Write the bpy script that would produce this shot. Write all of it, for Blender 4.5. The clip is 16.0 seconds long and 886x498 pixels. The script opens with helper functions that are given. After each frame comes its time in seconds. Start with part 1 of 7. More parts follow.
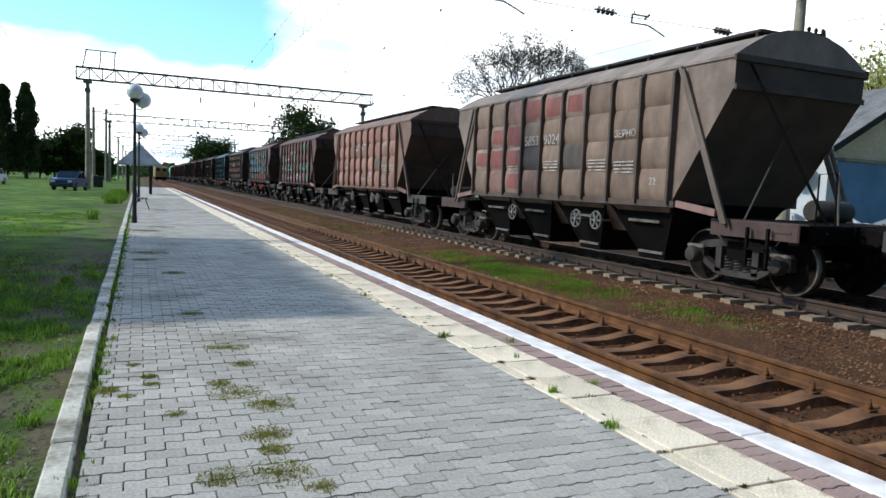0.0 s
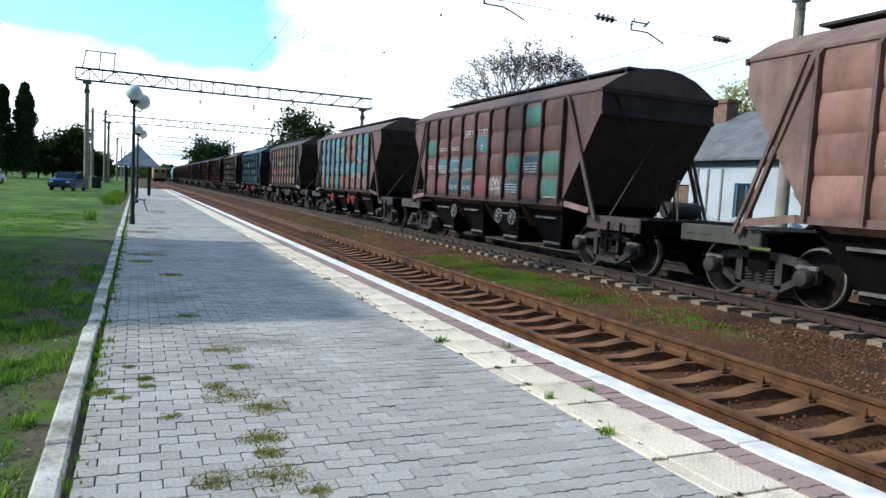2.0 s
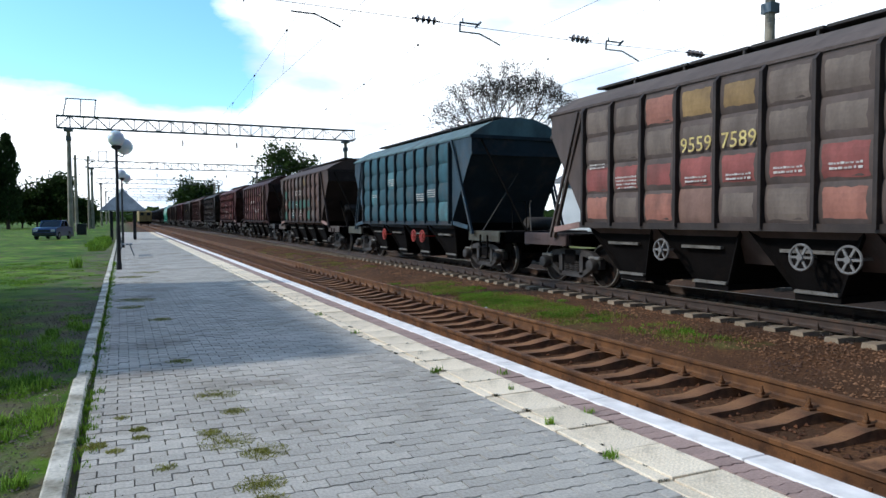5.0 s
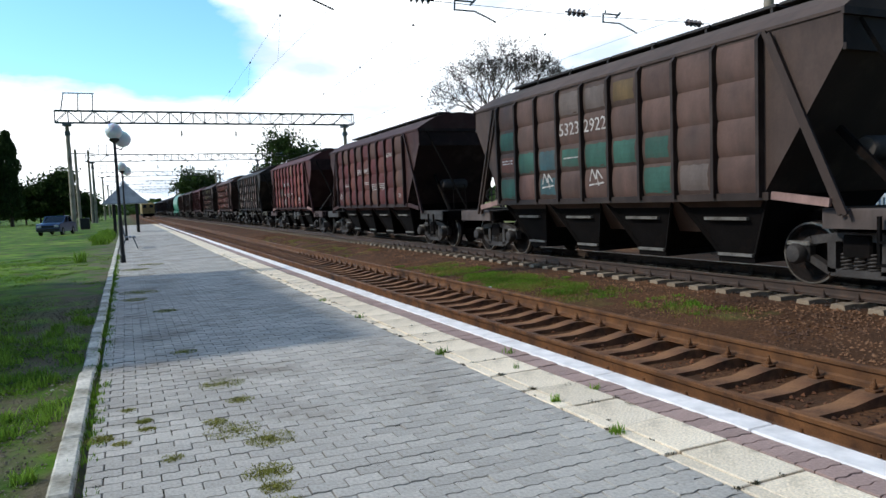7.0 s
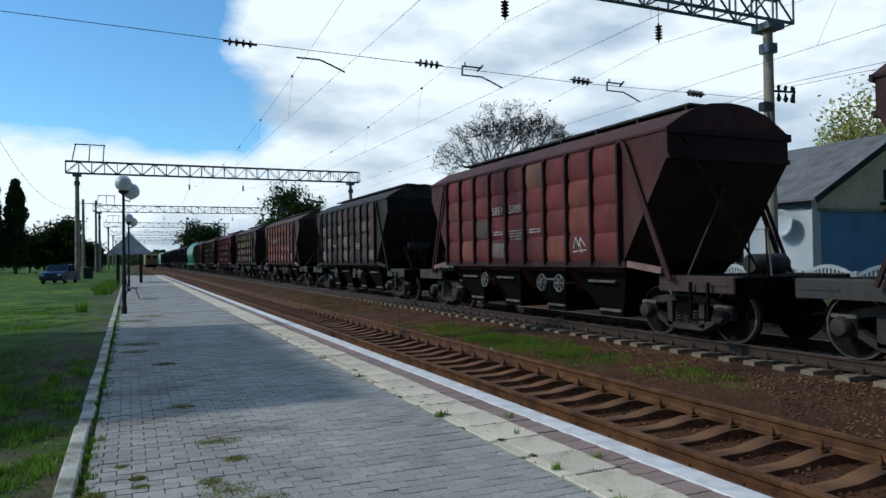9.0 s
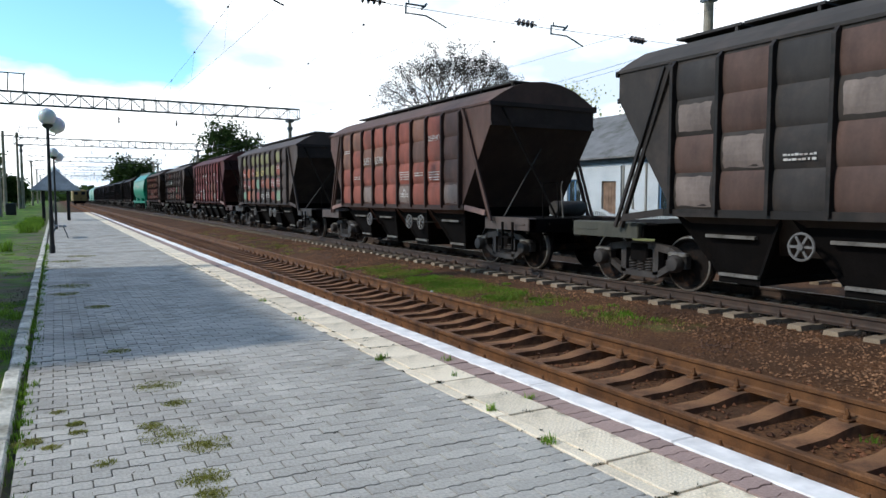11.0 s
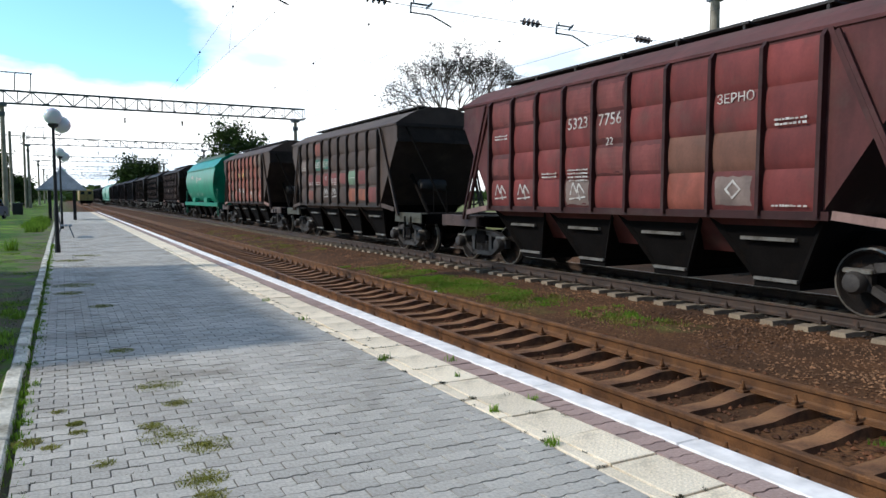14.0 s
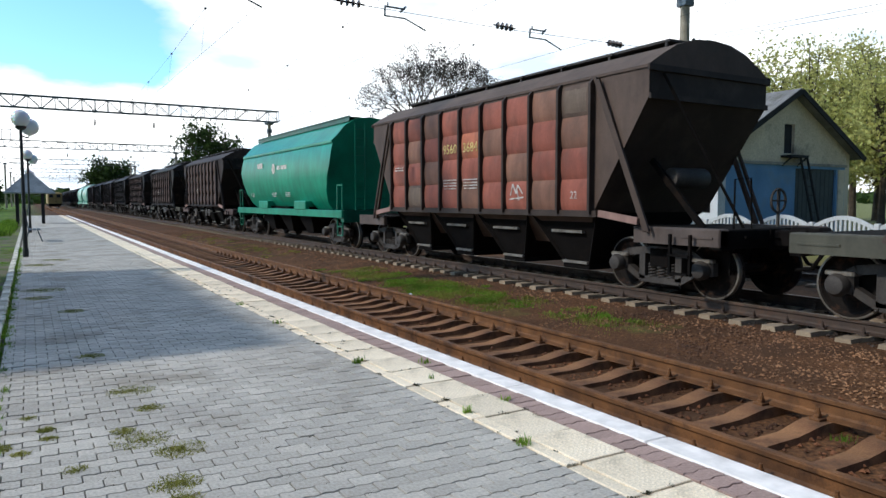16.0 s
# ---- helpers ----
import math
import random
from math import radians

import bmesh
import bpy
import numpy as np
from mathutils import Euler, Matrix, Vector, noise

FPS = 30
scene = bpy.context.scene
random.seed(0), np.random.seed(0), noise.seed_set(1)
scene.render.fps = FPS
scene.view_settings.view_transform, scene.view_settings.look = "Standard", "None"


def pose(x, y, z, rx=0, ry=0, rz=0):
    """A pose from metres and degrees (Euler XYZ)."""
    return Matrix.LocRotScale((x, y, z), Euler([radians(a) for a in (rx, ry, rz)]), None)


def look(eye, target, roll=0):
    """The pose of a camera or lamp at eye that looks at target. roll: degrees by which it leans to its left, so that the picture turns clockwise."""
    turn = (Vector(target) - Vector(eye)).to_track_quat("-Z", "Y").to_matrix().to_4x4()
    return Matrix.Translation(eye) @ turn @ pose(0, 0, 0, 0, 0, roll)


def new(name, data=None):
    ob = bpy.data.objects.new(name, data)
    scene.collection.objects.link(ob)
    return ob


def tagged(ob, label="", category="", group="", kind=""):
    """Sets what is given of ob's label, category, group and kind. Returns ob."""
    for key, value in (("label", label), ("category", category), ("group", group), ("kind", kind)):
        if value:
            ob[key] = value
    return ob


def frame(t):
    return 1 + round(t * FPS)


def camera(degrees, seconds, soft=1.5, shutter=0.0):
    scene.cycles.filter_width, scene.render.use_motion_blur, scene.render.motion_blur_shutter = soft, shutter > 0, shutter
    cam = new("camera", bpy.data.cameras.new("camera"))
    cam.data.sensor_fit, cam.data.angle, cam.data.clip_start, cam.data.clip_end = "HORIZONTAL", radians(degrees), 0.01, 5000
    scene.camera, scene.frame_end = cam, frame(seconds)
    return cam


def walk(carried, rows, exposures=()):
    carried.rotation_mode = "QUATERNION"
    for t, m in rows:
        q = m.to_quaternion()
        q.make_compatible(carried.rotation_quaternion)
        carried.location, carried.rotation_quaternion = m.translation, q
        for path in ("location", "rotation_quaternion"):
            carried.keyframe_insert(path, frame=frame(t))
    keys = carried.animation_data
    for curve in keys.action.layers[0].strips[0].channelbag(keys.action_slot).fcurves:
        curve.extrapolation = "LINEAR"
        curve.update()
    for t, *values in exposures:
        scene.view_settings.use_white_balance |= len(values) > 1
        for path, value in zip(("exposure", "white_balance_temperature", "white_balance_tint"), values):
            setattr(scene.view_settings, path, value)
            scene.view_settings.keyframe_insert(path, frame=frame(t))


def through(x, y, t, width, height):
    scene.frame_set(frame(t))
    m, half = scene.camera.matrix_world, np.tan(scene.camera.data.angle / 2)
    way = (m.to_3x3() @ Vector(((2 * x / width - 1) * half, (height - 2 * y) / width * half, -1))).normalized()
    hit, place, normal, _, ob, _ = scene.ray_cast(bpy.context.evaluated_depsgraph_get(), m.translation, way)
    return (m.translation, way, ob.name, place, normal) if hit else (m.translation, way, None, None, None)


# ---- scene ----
cam = camera(65.0, 16.0)
PATH = [
    (0, (0.013, 0.014, 1.415), (0.817, 1.837, 1.238), 2.5),
    (0.5, (0.008, 0.021, 1.42), (0.804, 1.848, 1.249), 2.8),
    (1, (0.017, 0.031, 1.414), (0.828, 1.852, 1.245), 2.9),
    (1.5, (0.023, 0.04, 1.408), (0.826, 1.863, 1.231), 2.9),
    (2, (0.014, 0.012, 1.418), (0.823, 1.833, 1.254), 3.1),
    (2.5, (0.005, 0.015, 1.421), (0.828, 1.832, 1.27), 3.2),
    (3, (0.001, 0.003, 1.425), (0.834, 1.816, 1.288), 3.5),
    (3.5, (-0.008, -0.002, 1.433), (0.829, 1.809, 1.295), 3.9),
    (4, (0.01, -0.002, 1.429), (0.844, 1.813, 1.318), 3.3),
    (4.5, (0.009, 0.004, 1.413), (0.864, 1.809, 1.308), 3.0),
    (5, (0.021, 0.035, 1.447), (0.858, 1.85, 1.358), -0.2),
    (5.2, (0.035, 0.042, 1.492), (0.886, 1.852, 1.481), -2.5),
    (7.3, (0.066, 0.056, 1.439), (0.879, 1.877, 1.287), -2.6),
    (7.5, (0.049, 0.038, 1.476), (0.844, 1.871, 1.377), -4.2),
    (8, (0.044, 0.055, 1.482), (0.828, 1.894, 1.543), -6.1),
    (8.5, (0.043, 0.053, 1.49), (0.825, 1.892, 1.572), -3.4),
    (9, (0.044, 0.033, 1.466), (0.868, 1.855, 1.492), -0.8),
    (9.2, (0.076, 0.065, 1.464), (0.972, 1.852, 1.393), 0.1),
    (11.3, (0.018, -0.026, 1.527), (0.987, 1.717, 1.373), 0.1),
    (11.5, (0.049, -0.005, 1.514), (0.985, 1.756, 1.357), 0.2),
    (12, (0.043, -0.01, 1.523), (0.994, 1.744, 1.381), -0.6),
    (12.5, (0.045, -0.019, 1.517), (1.006, 1.729, 1.368), -0.2),
    (13, (0.043, -0.019, 1.52), (1.017, 1.72, 1.362), -0.4),
    (13.5, (0.05, -0.008, 1.52), (1.01, 1.739, 1.36), -0.5),
    (14, (0.058, 0.009, 1.516), (1.016, 1.759, 1.371), 0.1),
    (14.5, (0.052, -0.01, 1.521), (1.015, 1.737, 1.381), -0.2),
    (15, (0.061, -0.023, 1.526), (1.073, 1.695, 1.376), -0.3),
    (15.5, (0.068, -0.018, 1.516), (1.072, 1.705, 1.375), -0.8),
    (16, (0.048, -0.048, 1.525), (1.067, 1.668, 1.387), 0.0),
]
walk(cam, [(t, look(eye, target, roll)) for t, eye, target, roll in PATH],
     exposures=[(0.0, 0.01, 6320, 6), (1.0, 0.10, 6020, 6), (2.0, 0.10, 6020, 6), (4.0, -0.14, 5870, 6), (5.0, -0.15, 6050, 8), (7.3, -0.18, 6230, 8), (7.6, -0.37, 6100, 6), (8.0, -0.71, 5810, 3), (9.0, -0.91, 5810, 3), (9.2, -0.77, 5860, 5), (10.2, -0.28, 6100, 6), (11.3, -0.13, 6250, 8), (16.0, -0.09, 6350, 8)])

# ---------------------------------------------------------------- world, sun
SUN_DIR = Vector((-0.80, 0.20, 0.60)).normalized()      # from the ground to the sun


def make_world():
    world = bpy.data.worlds.new("sky")
    scene.world = world
    world.use_nodes = True
    nt = world.node_tree
    nt.nodes.clear()
    N, L = nt.nodes.new, nt.links.new
    out, bg = N("ShaderNodeOutputWorld"), N("ShaderNodeBackground")
    sky = N("ShaderNodeTexSky")
    sky.sky_type, sky.sun_disc = "NISHITA", False
    sky.sun_elevation = math.asin(SUN_DIR.z)
    sky.sun_rotation = math.atan2(SUN_DIR.x, SUN_DIR.y) % (2 * math.pi)
    sky.air_density, sky.dust_density, sky.ozone_density = 1.0, 0.6, 2.0
    tc, mp = N("ShaderNodeTexCoord"), N("ShaderNodeMapping")
    mp.inputs["Scale"].default_value = (1.0, 1.0, 2.6)
    mp.inputs["Location"].default_value = (0.35, 0.1, 0.42)
    n1 = N("ShaderNodeTexNoise")
    n1.inputs["Scale"].default_value, n1.inputs["Detail"].default_value, n1.inputs["Roughness"].default_value = 2.1, 9.0, 0.56
    ramp = N("ShaderNodeValToRGB")
    ramp.color_ramp.elements[0].position, ramp.color_ramp.elements[1].position = 0.0, 1.0
    dot, bank = N("ShaderNodeVectorMath"), N("ShaderNodeMath")
    dot.operation, dot.inputs[1].default_value = "DOT_PRODUCT", (0.0, 0.0, -6.0)      # cloud low over the horizon
    side, lift, push, either = N("ShaderNodeVectorMath"), N("ShaderNodeMath"), N("ShaderNodeMath"), N("ShaderNodeMath")
    side.operation, side.inputs[1].default_value = "DOT_PRODUCT", (5.0, 0.0, 0.0)     # and all over the right-hand sky
    lift.operation, lift.inputs[1].default_value = "ADD", 0.80
    push.operation, push.inputs[1].default_value = "ADD", -0.80
    either.operation = "MAXIMUM"
    L(tc.outputs["Generated"], side.inputs[0])
    L(dot.outputs["Value"], lift.inputs[0])
    L(side.outputs["Value"], push.inputs[0])
    L(lift.outputs[0], either.inputs[0])
    L(push.outputs[0], either.inputs[1])
    bank.operation = "MULTIPLY_ADD"
    bank.inputs[1].default_value = 1.5
    L(tc.outputs["Generated"], dot.inputs[0])
    n2 = N("ShaderNodeTexNoise")
    n2.inputs["Scale"].default_value, n2.inputs["Detail"].default_value = 4.0, 5.0
    shade = N("ShaderNodeValToRGB")
    shade.color_ramp.elements[0].position, shade.color_ramp.elements[0].color = 0.38, (10.4, 12.0, 13.9, 1)
    shade.color_ramp.elements[1].position, shade.color_ramp.elements[1].color = 0.54, (20.5, 20.6, 20.8, 1)
    mul = N("ShaderNodeMixRGB")
    mul.blend_type, mul.inputs[0].default_value = "MULTIPLY", 1.0
    # thin bright haze over the half of the sky ahead; clear deep blue behind
    ahead, veil, haze = N("ShaderNodeSeparateXYZ"), N("ShaderNodeMapRange"), N("ShaderNodeMixRGB")
    veil.interpolation_type = "SMOOTHSTEP"
    veil.inputs["From Min"].default_value, veil.inputs["From Max"].default_value = -0.35, 0.45
    haze.inputs[1].default_value, haze.inputs[2].default_value = (0.85, 1.0, 1.1, 1), (2.2, 3.1, 3.5, 1)
    L(tc.outputs["Generated"], ahead.inputs[0])
    L(ahead.outputs["Y"], veil.inputs["Value"])
    L(veil.outputs[0], haze.inputs[0])
    L(haze.outputs[0], mul.inputs[2])
    mix = N("ShaderNodeMixRGB")
    L(tc.outputs["Generated"], mp.inputs["Vector"])
    L(mp.outputs[0], n1.inputs["Vector"])
    L(mp.outputs[0], n2.inputs["Vector"])
    L(n1.outputs["Fac"], bank.inputs[0])
    L(either.outputs[0], bank.inputs[2])
    dot2, bank2, low, fit = N("ShaderNodeVectorMath"), N("ShaderNodeMath"), N("ShaderNodeMath"), N("ShaderNodeMapRange")
    dot2.operation, dot2.inputs[1].default_value = "DOT_PRODUCT", (-1.0, 1.6, 0.0)
    bank2.operation, bank2.inputs[1].default_value = "ADD", 1.0
    low.operation = "MINIMUM"
    fit.inputs["From Min"].default_value, fit.inputs["From Max"].default_value = 0.68, 0.86
    L(tc.outputs["Generated"], dot2.inputs[0])
    L(dot2.outputs["Value"], bank2.inputs[0])
    L(bank.outputs[0], low.inputs[0])
    L(bank2.outputs[0], low.inputs[1])
    L(low.outputs[0], fit.inputs["Value"])
    L(fit.outputs[0], ramp.inputs[0])
    L(n2.outputs["Fac"], shade.inputs[0])
    L(sky.outputs[0], mul.inputs[1])
    L(ramp.outputs[0], mix.inputs[0])
    L(mul.outputs[0], mix.inputs[1])
    L(shade.outputs[0], mix.inputs[2])
    L(mix.outputs[0], bg.inputs[0])
    bg.inputs[1].default_value = 0.09
    L(bg.outputs[0], out.inputs[0])


make_world()
sun = new("sun", bpy.data.lights.new("sun", "SUN"))
sun.data.energy, sun.data.angle, sun.data.color = 3.1, radians(2.5), (1.0, 0.93, 0.83)
sun.matrix_basis = look(SUN_DIR * 50, (0, 0, 0))


# ---------------------------------------------------------------- materials
def rgb(h):
    c = [int(h[i:i + 2], 16) / 255 for i in (0, 2, 4)]
    return tuple(v / 12.92 if v <= 0.04045 else ((v + 0.055) / 1.055) ** 2.4 for v in c) + (1.0,)


MATS = {}


def surface(name, c1, c2, scale=3.0, rough=0.8, metal=0.0, bump=0.3, fine=40.0, dirt=None, dirt_amount=0.0, dirt_scale=1.2,
            tint=False, vary=0.0, island=0.0, bump_dist=0.01, spec=0.4):
    """A procedural surface: two colours mixed by a broad noise, a fine grain in value and relief, and dirt in patches.
    tint: the object's own paint colour stands in for c1; vary: spread of value from piece to piece."""
    m = bpy.data.materials.new(name)
    m.use_nodes = True
    nt = m.node_tree
    N, L = nt.nodes.new, nt.links.new
    b = nt.nodes["Principled BSDF"]
    tc = N("ShaderNodeTexCoord")
    coord = tc.outputs["Object"]
    n1, n2 = N("ShaderNodeTexNoise"), N("ShaderNodeTexNoise")
    n1.inputs["Scale"].default_value, n1.inputs["Detail"].default_value = scale, 6.0
    n2.inputs["Scale"].default_value, n2.inputs["Detail"].default_value = fine, 4.0
    L(coord, n1.inputs["Vector"])
    L(coord, n2.inputs["Vector"])
    info = N("ShaderNodeObjectInfo")
    own = N("ShaderNodeMath")
    own.operation, own.inputs[1].default_value = "MULTIPLY", 60.0
    L(info.outputs["Random"], own.inputs[0])

    def piecewise(n):
        """The noise runs on differently in every piece."""
        n.noise_dimensions = "4D"
        L(own.outputs[0], n.inputs["W"])
    if tint:
        piecewise(n1)
    r1 = N("ShaderNodeValToRGB")
    r1.color_ramp.elements[0].position, r1.color_ramp.elements[1].position = 0.35, 0.68
    L(n1.outputs["Fac"], r1.inputs[0])
    mix = N("ShaderNodeMixRGB")
    mix.inputs[1].default_value, mix.inputs[2].default_value = c1, c2
    if tint:
        L(info.outputs["Color"], mix.inputs[1])
        worn = N("ShaderNodeMixRGB")
        worn.blend_type, worn.inputs[0].default_value, worn.inputs[2].default_value = "MULTIPLY", 1.0, (0.52, 0.50, 0.50, 1)
        L(info.outputs["Color"], worn.inputs[1])
        L(worn.outputs[0], mix.inputs[2])
        k = N("ShaderNodeMath")
        k.operation, k.inputs[1].default_value = "MULTIPLY", 0.66
        L(r1.outputs[0], k.inputs[0])
        L(k.outputs[0], mix.inputs[0])
    else:
        L(r1.outputs[0], mix.inputs[0])
    col = mix.outputs[0]
    # grain
    g = N("ShaderNodeMapRange")
    g.inputs["From Min"].default_value, g.inputs["From Max"].default_value = 0.3, 0.7
    g.inputs["To Min"].default_value, g.inputs["To Max"].default_value = (0.93, 1.06) if tint else (0.80, 1.18)
    L(n2.outputs["Fac"], g.inputs["Value"])
    hsv = N("ShaderNodeHueSaturation")
    L(col, hsv.inputs["Color"])
    value = g.outputs[0]
    for amount, socket in ((vary, info.outputs["Random"]), (island, None)):
        if amount:
            if socket is None:
                socket = N("ShaderNodeNewGeometry").outputs["Random Per Island"]
            v = N("ShaderNodeMapRange")
            v.inputs["To Min"].default_value, v.inputs["To Max"].default_value = 1 - amount, 1 + amount
            L(socket, v.inputs["Value"])
            p = N("ShaderNodeMath")
            p.operation = "MULTIPLY"
            L(value, p.inputs[0])
            L(v.outputs[0], p.inputs[1])
            value = p.outputs[0]
    if tint:                                             # dark drips down the paint
        run, drip, soak = N("ShaderNodeMapping"), N("ShaderNodeTexNoise"), N("ShaderNodeMapRange")
        run.inputs["Scale"].default_value = (1.0, 2.4, 0.6)
        drip.inputs["Scale"].default_value, drip.inputs["Detail"].default_value, drip.inputs["Roughness"].default_value = 1.6, 5.0, 0.6
        soak.inputs["From Min"].default_value, soak.inputs["From Max"].default_value = 0.40, 0.66
        soak.inputs["To Min"].default_value, soak.inputs["To Max"].default_value = 1.08, 0.74
        L(coord, run.inputs["Vector"])
        L(run.outputs[0], drip.inputs["Vector"])
        L(drip.outputs["Fac"], soak.inputs["Value"])
        piecewise(drip)
        p = N("ShaderNodeMath")
        p.operation = "MULTIPLY"
        L(value, p.inputs[0])
        L(soak.outputs[0], p.inputs[1])
        value = p.outputs[0]
    L(value, hsv.inputs["Value"])
    col = hsv.outputs[0]
    if dirt:
        n3 = N("ShaderNodeTexNoise")
        n3.inputs["Scale"].default_value, n3.inputs["Detail"].default_value, n3.inputs["Roughness"].default_value = dirt_scale, 8.0, 0.65
        L(coord, n3.inputs["Vector"])
        if tint:
            piecewise(n3)
        r3 = N("ShaderNodeValToRGB")
        r3.color_ramp.elements[0].position, r3.color_ramp.elements[1].position = 0.62 - 0.3 * dirt_amount, 0.78 - 0.2 * dirt_amount
        L(n3.outputs["Fac"], r3.inputs[0])
        dm = N("ShaderNodeMixRGB")
        thin = N("ShaderNodeMath")
        thin.operation, thin.inputs[1].default_value = "MULTIPLY", 0.45 if tint else 1.0
        L(r3.outputs[0], thin.inputs[0])
        L(thin.outputs[0], dm.inputs[0])
        L(col, dm.inputs[1])
        dm.inputs[2].default_value = dirt
        col = dm.outputs[0]
    L(col, b.inputs["Base Color"])
    b.inputs["Roughness"].default_value, b.inputs["Metallic"].default_value = rough, metal
    b.inputs["Specular IOR Level"].default_value = spec
    if bump:
        bn = N("ShaderNodeBump")
        bn.inputs["Strength"].default_value, bn.inputs["Distance"].default_value = bump, bump_dist
        L(n2.outputs["Fac"], bn.inputs["Height"])
        L(bn.outputs[0], b.inputs["Normal"])
    MATS[name] = m
    return m


def leafy(name, c1, c2, through=0.35):
    m = surface(name, rgb(c1), rgb(c2), scale=0.9, rough=0.75, bump=0, island=0.35, spec=0.1)
    nt = m.node_tree
    b, out = nt.nodes["Principled BSDF"], nt.nodes["Material Output"]
    t, mx = nt.nodes.new("ShaderNodeBsdfTranslucent"), nt.nodes.new("ShaderNodeMixShader")
    mx.inputs[0].default_value = through
    nt.links.new(b.inputs["Base Color"].links[0].from_socket, t.inputs["Color"])
    nt.links.new(b.outputs[0], mx.inputs[1])
    nt.links.new(t.outputs[0], mx.inputs[2])
    nt.links.new(mx.outputs[0], out.inputs[0])
    return m


def glass(name, tint="a8b4b8", rough=0.05):
    m = bpy.data.materials.new(name)
    m.use_nodes = True
    b = m.node_tree.nodes["Principled BSDF"]
    b.inputs["Base Color"].default_value = rgb(tint)
    b.inputs["Roughness"].default_value = rough
    b.inputs["Transmission Weight"].default_value = 0.85
    b.inputs["IOR"].default_value = 1.45
    return m


M_PAVER = surface("grey_concrete_paver", rgb("b2aca2"), rgb("9d978e"), 1.1, 0.9, 0, 0.35, 55, rgb("7c7466"), 0.34, 0.9, vary=0.12, island=0.12)
M_SAND = surface("joint_sand_and_moss", rgb("5d5646"), rgb("4a4a30"), 3, 0.95, 0, 0.5, 80)
M_KERB = surface("weathered_kerb_concrete", rgb("dad4c6"), rgb("bdb7a8"), 2.5, 0.9, 0, 0.5, 40, rgb("6a6452"), 0.45, 3.0, vary=0.10)
M_TACTILE = surface("cream_yellow_tactile_concrete", rgb("f2e2c8"), rgb("dccaae"), 2.0, 0.85, 0, 0.3, 70, rgb("85775f"), 0.36, 2.6, vary=0.12)
M_REDPAVER = surface("dusty_red_paver", rgb("a68c82"), rgb("907870"), 2.0, 0.9, 0, 0.4, 60, rgb("6b5850"), 0.3, 2.0, vary=0.12, island=0.12)
M_WHITE = surface("white_painted_edge", rgb("f2ebe5"), rgb("ebe4de"), 0.8, 0.75, 0, 0.03, 6, rgb("cfc7bf"), 0.05, 0.9)
M_CONC = surface("plain_concrete", rgb("98948c"), rgb("7f7b74"), 1.5, 0.9, 0, 0.4, 40, rgb("55504a"), 0.3, 1.0)
M_RAIL = surface("rusty_rail_steel", rgb("7a5230"), rgb("50341e"), 4, 0.75, 0.2, 0.3, 90, rgb("3a2416"), 0.3, 5)
M_RAIL_WORN = surface("dark_rail_steel", rgb("4c3d34"), rgb("3a2f29"), 4, 0.7, 0.3, 0.3, 90, rgb("5a4030"), 0.3, 5)
M_RAILTOP = surface("worn_running_steel", rgb("8d7f72"), rgb("6f5f50"), 3, 0.45, 0.6, 0.1, 60)
M_SLEEPER = surface("rust_stained_concrete", rgb("946a46"), rgb("724c32"), 3, 0.92, 0, 0.45, 70, rgb("493220"), 0.35, 2.5, vary=0.14)
M_SLEEPER2 = surface("grey_sleeper_concrete", rgb("9a8872"), rgb("7e6c58"), 3, 0.92, 0, 0.45, 70, rgb("4d3c2c"), 0.35, 2.5, vary=0.14)
M_STONE = surface("rusty_ballast_stone", rgb("74492e"), rgb("452c1c"), 0.8, 0.95, 0, 0.3, 30, island=0.4)
M_GREYSTONE = surface("brown_grey_ballast_stone", rgb("8a6446"), rgb("50382a"), 0.8, 0.95, 0, 0.3, 30, island=0.55)
M_CRUMB = surface("grey_soil_crumb", rgb("857d6c"), rgb("4a4438"), 0.8, 0.95, 0, 0.3, 30, island=0.5)
# ballast stone coloured dark to carry the shade below the train
M_SHADESTONE = surface("train_shade_ballast_stone", rgb("453830"), rgb("261f1a"), 0.8, 0.9, 0, 0.3, 30, island=0.5)
M_GRASS = leafy("short_green_grass", "789832", "507024", 0.3)
M_LUSH = leafy("lush_yellow_green_grass", "8fae46", "66882e", 0.35)
M_DRYGRASS = leafy("yellowing_weeds", "8d8a46", "6f7432", 0.3)
M_MOSS = leafy("dark_joint_moss", "4a4634", "33362a", 0.1)
M_LEAF = leafy("dark_green_leaf", "3f5228", "2c3c1d")
M_POPLAR = leafy("poplar_leaf", "3a4a2a", "26341c")
M_SPARSE = leafy("thinning_autumn_leaf", "4c4b46", "35353a")
M_WILLOW = leafy("yellow_green_autumn_leaf", "c6c27e", "a6a85e", 0.5)
M_BARK = surface("grey_brown_bark", rgb("51463c"), rgb("3a322b"), 3, 0.95, 0, 0.6, 25)
M_STEEL = surface("grey_galvanised_steel", rgb("6d7275"), rgb("585c5e"), 2, 0.55, 0.5, 0.1, 30, rgb("4a4038"), 0.15, 2)
M_DARKSTEEL = surface("dark_painted_steel", rgb("26282a"), rgb("1c1d1f"), 2, 0.5, 0.1, 0.1, 30)
M_POSTCONC = surface("old_concrete_post", rgb("a39a8a"), rgb("857c6e"), 1.2, 0.9, 0, 0.3, 30, rgb("6a5f52"), 0.25, 0.8)
M_INSUL = surface("brown_glazed_insulator", rgb("3b2a26"), rgb("2a1f1d"), 4, 0.3, 0, 0.0, 20)
